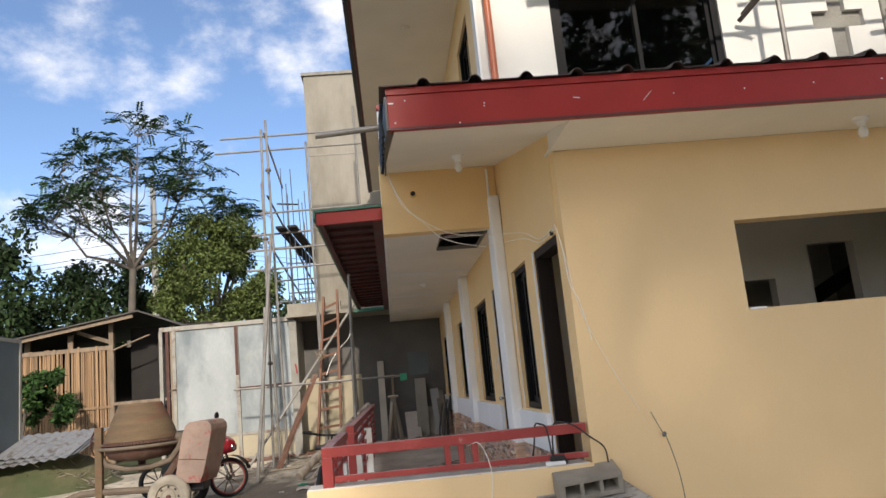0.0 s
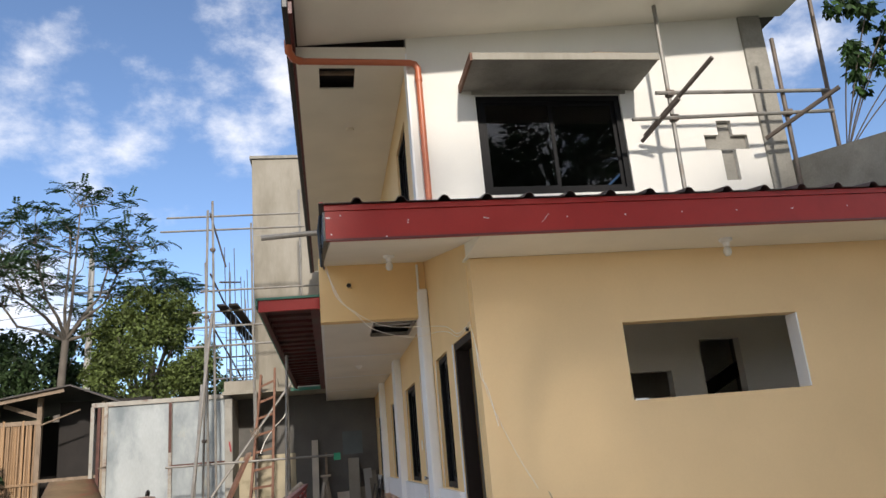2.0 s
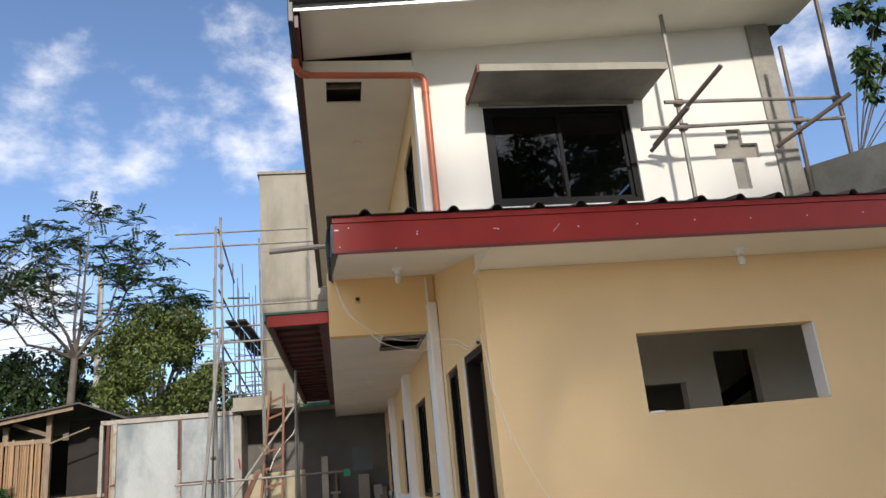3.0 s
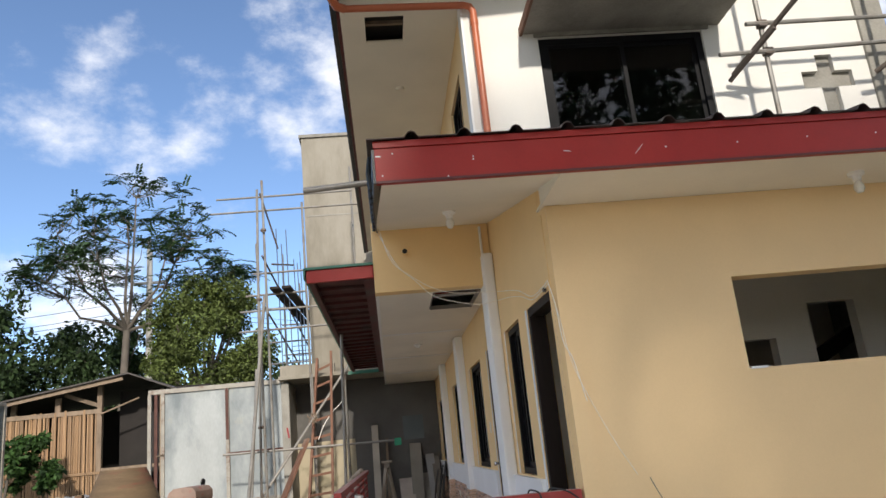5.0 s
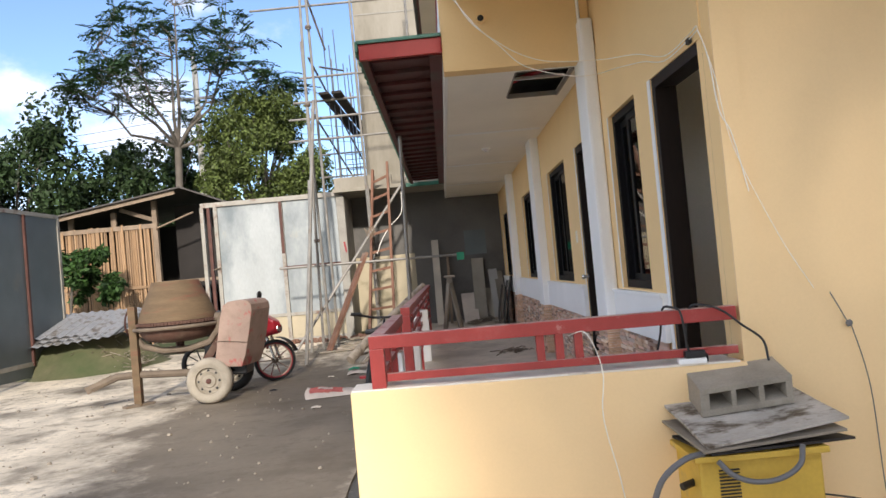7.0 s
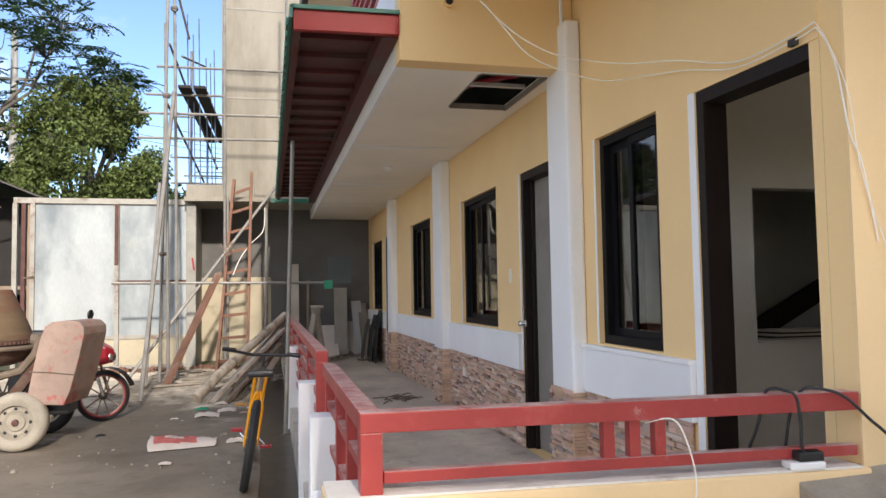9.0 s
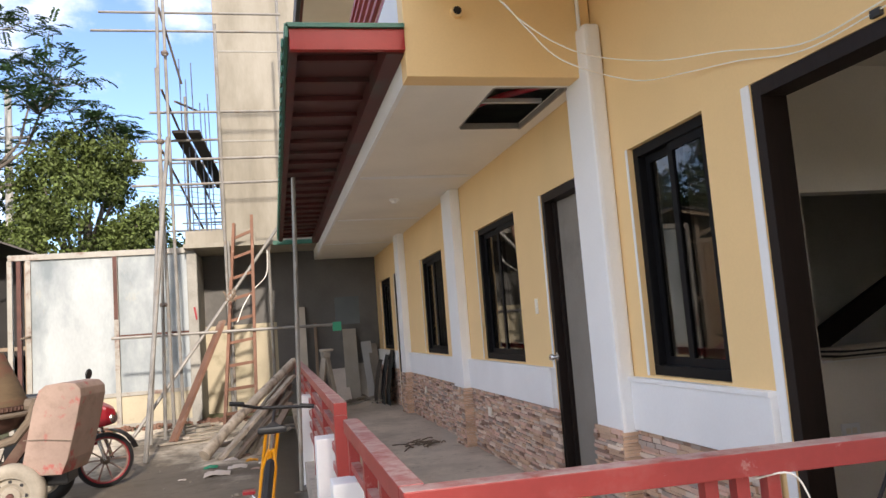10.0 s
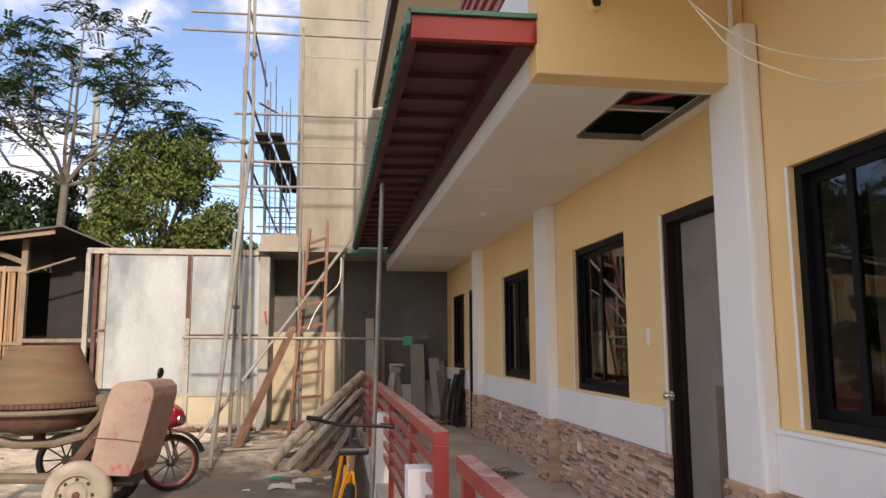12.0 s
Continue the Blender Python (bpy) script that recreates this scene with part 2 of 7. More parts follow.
DIRT = material("dirt_and_grass", (0.12, 0.11, 0.06), 0.95, vary=0.4, scale=0.6, fine=12, bump=0.5, stain=(0.05, 0.075, 0.025), stain_at=(0.42, 0.6), stain_scale=0.35)
FLOOR = material("dusty_porch_floor", (0.60, 0.525, 0.44), 0.7, vary=0.22, scale=1.4, fine=30, bump=0.2, stain=(0.40, 0.345, 0.285), stain_at=(0.48, 0.7), stain_scale=1.5, speck=(0.25, 0.21, 0.17), speck_at=(0.56, 0.7), speck_scale=8)
INNER = material("interior_paint", (0.86, 0.82, 0.74), 0.8, vary=0.08, scale=1, bump=0.05)
INGREY = material("interior_grey", (0.36, 0.35, 0.33), 0.85, vary=0.15, scale=1.2, bump=0.1)
BLACK = material("black_aluminium", (0.007, 0.007, 0.008), 0.5, vary=0.1, bump=0.02, spec=0.15)
JAMB = material("dark_brown_wood_paint", (0.016, 0.010, 0.008), 0.5, vary=0.2, scale=6, bump=0.08, stretch=(8, 8, 1), spec=0.25)
PANE = glass("tinted_glass", (0.16, 0.17, 0.17))
GATE = material("galvanised_sheet", (0.37, 0.395, 0.395), 0.5, 0.1, vary=0.18, scale=1.4, fine=26, bump=0.15, stain=(0.175, 0.205, 0.215), stain_at=(0.42, 0.64), stain_scale=1.0, stretch=(1, 1, 0.45), speck=(0.40, 0.36, 0.27), speck_at=(0.60, 0.74), speck_scale=2.6)
GATEF = material("weathered_gate_frame", (0.33, 0.31, 0.27), 0.6, 0.2, vary=0.2, scale=4, bump=0.15, stain=(0.16, 0.07, 0.045), stain_at=(0.55, 0.68), stain_scale=2.5)
RUSTF = material("rusty_red_frame", (0.10, 0.040, 0.030), 0.7, 0.1, vary=0.3, scale=6, bump=0.2)
GREYGATE = material("dull_grey_sheet", (0.13, 0.15, 0.155), 0.5, 0.3, vary=0.15, scale=2, bump=0.1, stain=(0.20, 0.18, 0.15), stain_at=(0.6, 0.8))
PIPE = material("scaffold_pipe", (0.27, 0.255, 0.23), 0.5, 0.35, vary=0.25, scale=5, bump=0.12, stain=(0.22, 0.15, 0.10), stain_at=(0.55, 0.75), stain_scale=4)
PIPE2 = material("dark_pipe", (0.15, 0.12, 0.10), 0.6, 0.3, vary=0.3, scale=5, bump=0.12)
BLUEPIPE = material("blue_grey_pipe", (0.13, 0.17, 0.24), 0.5, 0.3, vary=0.25, scale=5, bump=0.1)
TIMBER = material("weathered_timber", (0.23, 0.17, 0.12), 0.85, vary=0.3, scale=3, fine=40, bump=0.4, stretch=(3, 3, 1), objvary=0.25)
ROUGH = material("grey_old_wood", (0.28, 0.24, 0.19), 0.9, vary=0.3, scale=3, fine=40, bump=0.4, objvary=0.3)
REDWOOD = material("reddish_timber", (0.19, 0.095, 0.062), 0.8, vary=0.3, scale=4, bump=0.3, stain=(0.32, 0.25, 0.19), stain_at=(0.55, 0.75), stain_scale=3)
LADDER = material("rust_orange_ladder", (0.20, 0.095, 0.058), 0.75, vary=0.25, scale=5, bump=0.2, stain=(0.42, 0.33, 0.26), stain_at=(0.6, 0.8), stain_scale=5)
BLACKWOOD = material("dark_plank", (0.022, 0.018, 0.016), 0.8, vary=0.3, bump=0.3)
BAMBOO = material("bamboo", (0.36, 0.225, 0.125), 0.6, vary=0.2, scale=4, bump=0.2, objvary=0.35, stretch=(2, 2, 0.6))
BOARD = material("boards", (0.40, 0.36, 0.30), 0.85, vary=0.2, scale=2, bump=0.2, objvary=0.35)
MIXER = material("cement_caked_drum", (0.135, 0.090, 0.050), 0.9, vary=0.25, scale=4, fine=30, bump=0.5, stain=(0.17, 0.062, 0.04), stain_at=(0.52, 0.68), stain_scale=2.5, stretch=(0.6, 0.6, 3))
MIXER2 = material("rusty_drum_band", (0.085, 0.040, 0.027), 0.8, vary=0.3, scale=5, fine=30, bump=0.4, stain=(0.14, 0.095, 0.065), stain_at=(0.5, 0.7), stain_scale=4)
GUARD = material("dusty_pink_guard", (0.35, 0.245, 0.195), 0.75, vary=0.15, scale=4, bump=0.15, stain=(0.42, 0.10, 0.085), stain_at=(0.56, 0.64), stain_scale=5, speck=(0.24, 0.17, 0.13), speck_at=(0.5, 0.7), speck_scale=7)
DUSTSTEEL = material("dusty_steel", (0.17, 0.13, 0.095), 0.8, 0.1, vary=0.25, scale=6, bump=0.3)
TYRE = material("tyre_rubber", (0.016, 0.016, 0.016), 0.75, vary=0.2, bump=0.2)
DUSTTYRE = material("cement_dusted_tyre", (0.33, 0.29, 0.23), 0.9, vary=0.2, scale=8, bump=0.3)
REDGLOSS = material("red_gloss_plastic", (0.30, 0.013, 0.022), 0.32, vary=0.08, bump=0.0)
CHROME = material("worn_chrome", (0.6, 0.6, 0.6), 0.25, 1.0, vary=0.1, bump=0.02)
BLACKPL = material("black_plastic", (0.012, 0.012, 0.013), 0.45, vary=0.2, bump=0.05)
YELLOW = material("yellow_enamel", (0.72, 0.30, 0.012), 0.3, vary=0.08, bump=0.02)
WELDY = material("worn_yellow_cabinet", (0.62, 0.40, 0.06), 0.5, vary=0.15, scale=4, bump=0.1, stain=(0.30, 0.24, 0.14), stain_at=(0.57, 0.74), stain_scale=4)
BLOCK = material("hollow_block_concrete", (0.30, 0.265, 0.215), 0.95, vary=0.25, scale=6, fine=90, bump=0.6)
TIN = material("dusty_tin_sheet", (0.36, 0.36, 0.36), 0.6, 0.3, vary=0.3, scale=5, bump=0.2, stain=(0.18, 0.15, 0.12), stain_at=(0.5, 0.65), stain_scale=5)
RUSTTIN = material("old_roof_tin", (0.085, 0.075, 0.068), 0.7, 0.2, vary=0.3, scale=3, bump=0.2)
WIRE = material("white_wire", (0.90, 0.86, 0.78), 0.5, vary=0.05, bump=0)
CABLE = material("dark_cable", (0.025, 0.025, 0.027), 0.55, vary=0.1, bump=0)
GREYCABLE = material("grey_cable", (0.13, 0.13, 0.135), 0.5, vary=0.1, bump=0)
PAPER = material("white_sack_paper", (0.60, 0.52, 0.45), 0.8, vary=0.1, scale=9, bump=0.4)
SACKRED = material("red_sack_print", (0.50, 0.13, 0.11), 0.7, vary=0.12, scale=9, bump=0.3)
TAPE = material("green_plastic", (0.02, 0.30, 0.16), 0.5, vary=0.1, bump=0)
BULB = material("bulb_glass", (0.75, 0.73, 0.68), 0.25, vary=0.03, bump=0)
BARK = material("pale_bark", (0.14, 0.12, 0.10), 0.9, vary=0.3, scale=2, bump=0.4)
LEAF_TALL = leafy("tall_tree_leaves", (0.075, 0.135, 0.060), 0.5)
LEAF_MANGO = leafy("dense_tree_leaves", (0.092, 0.122, 0.034), 0.6)
LEAF_DARK = leafy("dark_tree_leaves", (0.034, 0.060, 0.022), 0.55)
LEAF_VINE = leafy("vine_leaves", (0.030, 0.068, 0.016), 0.55)
POLE = material("concrete_pole", (0.45, 0.44, 0.42), 0.8, vary=0.1, bump=0.1)
COPING = material("grimy_white_coping", (0.80, 0.75, 0.66), 0.7, vary=0.1, scale=3, bump=0.15, stain=(0.42, 0.36, 0.29), stain_at=(0.55, 0.75), stain_scale=5)
DAMP = material("damp_concrete", (0.060, 0.050, 0.038), 0.28, vary=0.3, scale=3, bump=0.4, stain=(0.05, 0.045, 0.032), stain_at=(0.45, 0.65), stain_scale=2, speck=(0.22, 0.19, 0.15), speck_at=(0.58, 0.7))
DARKBD = material("dark_stained_board", (0.055, 0.046, 0.040), 0.8, vary=0.25, scale=3, bump=0.1)
STONES = [material("stone_strip_" + n, c, 0.75, vary=0.2, scale=14, fine=90, bump=0.3, objvary=0.18, island=0.15) for n, c in
          (("tan", (0.58, 0.39, 0.27)), ("pink", (0.64, 0.42, 0.33)), ("brown", (0.30, 0.185, 0.135)), ("pale", (0.72, 0.58, 0.47)), ("grey", (0.43, 0.34, 0.29)))]


# ---- builders ----
class Shape:
    """Vertices and faces gathered into one mesh."""

    def __init__(self):
        self.v, self.f = [], []

    def box(self, x0, x1, y0, y1, z0, z1):
        b = len(self.v)
        self.v += [(x, y, z) for z in (z0, z1) for y in (y0, y1) for x in (x0, x1)]
        self.f += [tuple(b + i for i in q) for q in ((0, 2, 3, 1), (4, 5, 7, 6), (0, 1, 5, 4), (2, 6, 7, 3), (0, 4, 6, 2), (1, 3, 7, 5))]
        return self

    def beam(self, p, q, w, h, up=(0, 0, 1)):
        """A bar of w x h from p to q."""
        p, q = Vector(p), Vector(q)
        a = (q - p).normalized()
        s = a.cross(Vector(up))
        s = s.normalized() if s.length > 1e-4 else Vector((1, 0, 0))
        u = s.cross(a)
        b = len(self.v)
        self.v += [tuple(o + s * i * w / 2 + u * j * h / 2) for o in (p, q) for j in (-1, 1) for i in (-1, 1)]
        self.f += [tuple(b + i for i in k) for k in ((0, 2, 3, 1), (4, 5, 7, 6), (0, 1, 5, 4), (2, 6, 7, 3), (0, 4, 6, 2), (1, 3, 7, 5))]
        return self

    def tube(self, pts, r, n=8, r1=None, caps=True):
        """A round bar along points; the radius runs from r to r1."""
        pts = [Vector(p) for p in pts]
        r1 = r if r1 is None else r1
        b = len(self.v)
        side = None
        for i, p in enumerate(pts):
            a = (pts[min(i + 1, len(pts) - 1)] - pts[max(i - 1, 0)]).normalized()
            if side is None:
                side = a.cross(Vector((0, 0, 1)) if abs(a.z) < 0.9 else Vector((1, 0, 0))).normalized()
            side = (side - a * side.dot(a)).normalized()
            up = a.cross(side)
            rr = r + (r1 - r) * i / (len(pts) - 1)
            self.v += [tuple(p + (side * math.cos(t) + up * math.sin(t)) * rr) for t in (2 * math.pi * k / n for k in range(n))]
        for i in range(len(pts) - 1):
            for k in range(n):
                self.f.append((b + i * n + k, b + i * n + (k + 1) % n, b + (i + 1) * n + (k + 1) % n, b + (i + 1) * n + k))
        if caps:
            self.f.append(tuple(b + k for k in reversed(range(n))))
            self.f.append(tuple(b + (len(pts) - 1) * n + k for k in range(n)))
        return self

    def wire(self, pts, r, n=6):
        """A round bar along a smooth curve through the points."""
        p = [Vector(q) for q in pts]
        p = [p[0] * 2 - p[1]] + p + [p[-1] * 2 - p[-2]]
        way = []
        for a, b, c, d in zip(p, p[1:], p[2:], p[3:]):
            for k in range(6):
                t = k / 6
                way.append(0.5 * (2 * b + (c - a) * t + (2 * a - 5 * b + 4 * c - d) * t * t + (3 * b - a - 3 * c + d) * t ** 3))
        return self.tube(way + [p[-2]], r, n)

    def lathe(self, profile, centre, axis=(0, 0, 1), n=28):
        """A turned form: profile of (radius, height along the axis)."""
        c, a = Vector(centre), Vector(axis).normalized()
        s = a.cross(Vector((0, 0, 1)) if abs(a.z) < 0.9 else Vector((1, 0, 0))).normalized()
        u = a.cross(s)
        b = len(self.v)
        for r, h in profile:
            self.v += [tuple(c + a * h + (s * math.cos(t) + u * math.sin(t)) * r) for t in (2 * math.pi * k / n for k in range(n))]
        for i in range(len(profile) - 1):
            for k in range(n):
                self.f.append((b + i * n + k, b + i * n + (k + 1) % n, b + (i + 1) * n + (k + 1) % n, b + (i + 1) * n + k))
        return self

    def quad(self, *p):
        b = len(self.v)
        self.v += [tuple(q) for q in p]
        self.f.append(tuple(range(b, b + len(p))))
        return self

    def slab(self, poly, z0, z1):
        """An upright prism over a polygon; z may be a function of (x, y)."""
        lo = z0 if callable(z0) else (lambda x, y: z0)
        hi = z1 if callable(z1) else (lambda x, y: z1)
        b, n = len(self.v), len(poly)
        self.v += [(x, y, lo(x, y)) for x, y in poly] + [(x, y, hi(x, y)) for x, y in poly]
        self.f.append(tuple(b + i for i in reversed(range(n))))
        self.f.append(tuple(b + n + i for i in range(n)))
        self.f += [(b + i, b + (i + 1) % n, b + n + (i + 1) % n, b + n + i) for i in range(n)]
        return self

    def mesh(self, name, mat, bevel=0.0, smooth=False):
        me = bpy.data.meshes.new(name)
        me.from_pydata(self.v, [], self.f)
        bm = bmesh.new()
        bm.from_mesh(me)
        bmesh.ops.recalc_face_normals(bm, faces=bm.faces)
        if bevel:
            edges = [e for e in bm.edges if len(e.link_faces) == 2 and e.calc_face_angle(0) > 0.6]
            bmesh.ops.bevel(bm, geom=edges, offset=bevel, segments=2, profile=0.6, affect="EDGES")
        if smooth:
            for f in bm.faces:
                f.smooth = True
            for e in bm.edges:
                if len(e.link_faces) == 2 and e.calc_face_angle(0) > 0.7:
                    e.smooth = False
        bm.to_mesh(me)
        bm.free()
        me.materials.append(mat)
        return me


def thing(name, at, label, category, group="", kind=""):
    ob = new(name)
    ob.empty_display_size = 0.1
    ob.location = at
    return tagged(ob, label, category, group, kind)


def part(name, shape, mat, parent=None, label="", bevel=0.0, smooth=False):
    ob = new(name, shape if isinstance(shape, bpy.types.Mesh) else shape.mesh(name, mat, bevel, smooth))
    if parent:
        ob.parent = parent
        if parent.type == "EMPTY":
            ob.matrix_parent_inverse = Matrix.Translation(-parent.location)
    return tagged(ob, label)


def solid(name, shape, mat, label, category, kind="", group="", bevel=0.0, smooth=False):
    return tagged(part(name, shape, mat, None, "", bevel, smooth), label, category, group, kind)


def pierced(shape, axis, a0, a1, u0, u1, z0, z1, holes):
    """A wall from a0 to a1 through its thickness, along u, with rectangular holes (u0, u1, z0, z1)."""
    us = sorted({u0, u1, *(h[0] for h in holes), *(h[1] for h in holes)})
    for s, e in zip(us, us[1:]):
        mid = (s + e) / 2
        cut = sorted((h[2], h[3]) for h in holes if h[0] <= mid <= h[1])
        z = z0
        for lo, hi in cut + [(z1, z1)]:
            if lo > z + 1e-6:
                if axis == "x":
                    shape.box(a0, a1, s, e, z, lo)
                else:
                    shape.box(s, e, a0, a1, z, lo)
            z = hi
    return shape


def arc(p, q, sag, n=12, side=(0, 0, -1)):
    p, q, side = Vector(p), Vector(q), Vector(side)
    return [p.lerp(q, i / n) + side * sag * 4 * (i / n) * (1 - i / n) for i in range(n + 1)]


def shear(shape, dx=None, dy=None):
    """Moves the points of a shape by dx(y) and dy(x), for walls out of square."""
    shape.v = [(x + (dx(y) if dx else 0.0), y + (dy(x) if dy else 0.0), z) for x, y, z in shape.v]
    return shape


def gz(x, y):
    """Height of the yard, which climbs a little to the gate."""
    return 0.05 + 0.052 * min(max(y - 11.6, 0.0), 4.4)


# ---- ground ----
g = Shape()
xs = [-260, -120, -60, -30, -20, -14, -10, -8, -7.3, -6, -4, -2, -0.62, -0.5, 2, 6, 8, 14, 25, 50, 110, 260]
ys = [-260, -120, -60, -30, -15, -8, -4, 0, 4, 7, 9, 11, 13, 16, 18, 22, 28, 36, 50, 90, 160, 300]
for y in ys:
    for x in xs:
        g.v.append((x, y, gz(x, y) - 0.03 + (0.25 * noise.noise((x * 0.2, y * 0.2, 0)) if y > 22 or x < -9 else 0)))
for j in range(len(ys) - 1):
    for i in range(len(xs) - 1):
        k = j * len(xs) + i
        g.f.append((k, k + 1, k + 1 + len(xs), k + len(xs)))
solid("ground", g, DIRT, "bare earth and patchy grass around the yard", "ground", "structure")
yd = Shape()
yn = [-6 + 0.75 * i for i in range(29)]
for y in yn:
    for x in (-7.6, -5.5, -3.5, -1.8, -0.74):
        yd.v.append((x + 0.05 * noise.noise((x, y, 3)), y, gz(x, y) + 0.012 * noise.noise((x, y * 0.8, 1))))
        yd.v.append((x + 0.05 * noise.noise((x, y, 3)), y, gz(x, y) - 0.12))
for j in range(len(yn) - 1):
    for i in range(4):
        k = (j * 5 + i) * 2
        yd.f.append((k, k + 2, k + 12, k + 10))
    k = (j * 5 + 4) * 2
    yd.f.append((k, k + 1, k + 11, k + 10))
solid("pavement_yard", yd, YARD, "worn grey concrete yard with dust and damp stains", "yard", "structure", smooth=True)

# unseen apron, added so more daylight bounces onto the soffits and porch
solid("pavement_front", Shape().box(-0.86, 5.88, -6.0, 4.435, -0.10, 0.022), YARD, "worn concrete apron in front of the house", "yard", "structure")

# ---- ground floor ----
XW, YF, FZ, SZ = 1.20, 4.44, 0.28, 2.828   # long wall's face, front wall's face, porch floor, porch ceiling


def lean(y):
    """Underside of the low front roof."""
    return 2.85 + 0.2035 * (y - 3.8)


D1, D2, D3 = (4.53, 5.27), (6.85, 7.61), (13.5, 14.22)
W1, W2, W3, W4 = (5.59, 6.29), (8.22, 9.36), (10.81, 12.04), (14.63, 15.77)
out = lambda y: 0.035 * min(max((5.6 - y) / 1.1, 0.0), 1.0)   # the wall bends out a little at the corner
porch = Shape().slab([(-0.45, 4.62), (XW, 4.62), (XW, 16.5), (-0.45, 16.5)], 0.0, FZ)
solid("floor_porch", porch, FLOOR, "dusty bare concrete porch floor", "floor", "structure", bevel=0.008)
doors = [(*d, FZ, 2.33) for d in (D1, D2, D3)]
wins = [(*w, 1.14, 2.325) for w in (W1, W2, W3, W4)]
lw = pierced(Shape(), "x", XW, XW + 0.14, YF + 0.14, 16.5, 0.0, SZ, doors + wins)
lw.box(XW, XW + 0.14, YF + 0.14, 6.72, SZ, 2.985)
lw.slab([(XW, YF + 0.14), (XW + 0.14, YF + 0.14), (XW + 0.14, 6.72), (XW, 6.72)], 2.985, lambda x, y: lean(y))
wall_long = solid("wall_long", shear(lw, out), CREAM2, "cream painted plaster wall along the porch", "wall", "structure")
CX = 1.252   # the house corner
fw = pierced(Shape(), "y", YF, YF + 0.14, CX, 5.9, -0.05, 2.858, [(2.40, 3.88, 1.705, 2.295)])
wall_front = solid("wall_front", fw, CREAM, "smooth cream painted gable wall of the ground floor", "wall", "structure")
fw2 = Shape().slab([(XW + 0.034, 4.579), (CX, YF + 0.001), (CX + 0.12, YF + 0.001), (XW + 0.17, 4.579)], -0.05, 3.02)
part("corner_pier", fw2, CREAM2, wall_front)
strip = Shape().box(CX - 0.004, 1.355, YF - 0.012, YF - 0.001, 0.0, 2.85)
part("corner_strip", strip, CREAM, wall_front)
rv = Shape()
rv.box(3.866, 3.879, YF + 0.002, YF + 0.142, 1.71, 2.29)
part("reveal", rv, WHITE, wall_front, "white skim coat in the window opening")
chip = Shape().box(2.41, 2.52, YF - 0.006, YF + 0.06, 1.70, 1.715)
part("mortar_chip", chip, WHITE, wall_front)
# the opening is never in view; it is added to brighten the front room
solid("wall_side", pierced(Shape(), "x", 5.9, 6.05, 1.0, 6.72, -0.05, 2.9, [(5.2, 5.95, 1.25, 2.3)]), CONC, "bare grey concrete side wall", "wall", "structure")
solid("firewall", Shape().slab([(5.9, 4.2), (6.05, 4.2), (6.05, 7.4), (5.9, 7.4)], 2.9, lambda x, y: 4.0 + 0.215 * (y - 4.2)), CONC,
      "bare grey concrete fire wall with a sloping top", "wall", "structure")
solid("wall_back", Shape().box(XW, 6.05, 16.5, 16.65, 0, 6.0), CONC, "plain rear wall", "wall", "structure")
solid("wall_east", Shape().box(5.9, 6.05, 6.72, 16.5, 0, 2.9), CONC, "plain side wall", "wall", "structure")
solid("floor_inside", Shape().box(XW + 0.14, 5.9, YF + 0.14, 16.5, 0.2, FZ), FLOOR, "dusty concrete floor inside the rooms", "floor", "structure")
solid("ceiling_inside", Shape().box(XW + 0.14, 5.9, YF + 0.14, 16.5, 2.84, 2.9), CEIL, "plain ceiling of the rooms", "ceiling", "structure")
for nm, y in (("wall_partition", 9.0), ("wall_partition_back", 12.6)):
    solid(nm, Shape().box(XW + 0.14, 5.9, y, y + 0.1, FZ, 2.84), INGREY, "plain partition between the rooms", "wall", "structure")
inn = pierced(Shape(), "y", 8.975, 8.998, XW + 0.15, 5.9, FZ, 2.84, [(1.5, 1.6, FZ, 0.4)])
solid("wall_lining", inn, INNER, "pale skimmed wall inside the front room", "wall", "structure")

# white plinth band, columns and stone wainscot
for y0, y1 in ((5.32, 6.455), (7.62, 9.83), (10.23, 13.10), (14.24, 16.48)):
    b = Shape().box(XW - 0.035, XW - 0.001, y0 + 0.001, y1 - 0.001, 0.85, 1.125)
    b.box(XW - 0.045, XW - 0.002, y0 - 0.002, y1 + 0.002, 1.105, 1.128)
    shear(b, out)
    part("plinth_band", b, WHITE, wall_long, "white painted band under the windows", bevel=0.004)
for i, (y0, y1, top) in enumerate(((6.455, 6.79, 3.10), (9.83, 10.23, SZ - 0.006), (13.10, 13.45, SZ - 0.006))):
    c = Shape().box(XW - 0.10, XW - 0.001, y0, y1, FZ, top)
    solid("column", c, WHITE, "white painted square column against the porch wall", "column", "structure", bevel=0.022 if i == 0 else 0.008)
for (y0, y1), w in ((D1, 0.05), (D2, 0.03), (D3, 0.03)):
    part("door_margin", shear(Shape().box(XW - 0.004, XW - 0.0005, y1, y1 + w, FZ if w < 0.04 else 0.3, 2.33), out), WHITE, wall_long, "white margin beside the door")
for y0, y1 in (W1, W2, W3, W4):
    part("window_margin", Shape().box(XW - 0.003, XW - 0.0005, y1, y1 + 0.022, 1.14, 2.325), WHITE, wall_long, "white margin beside the window")

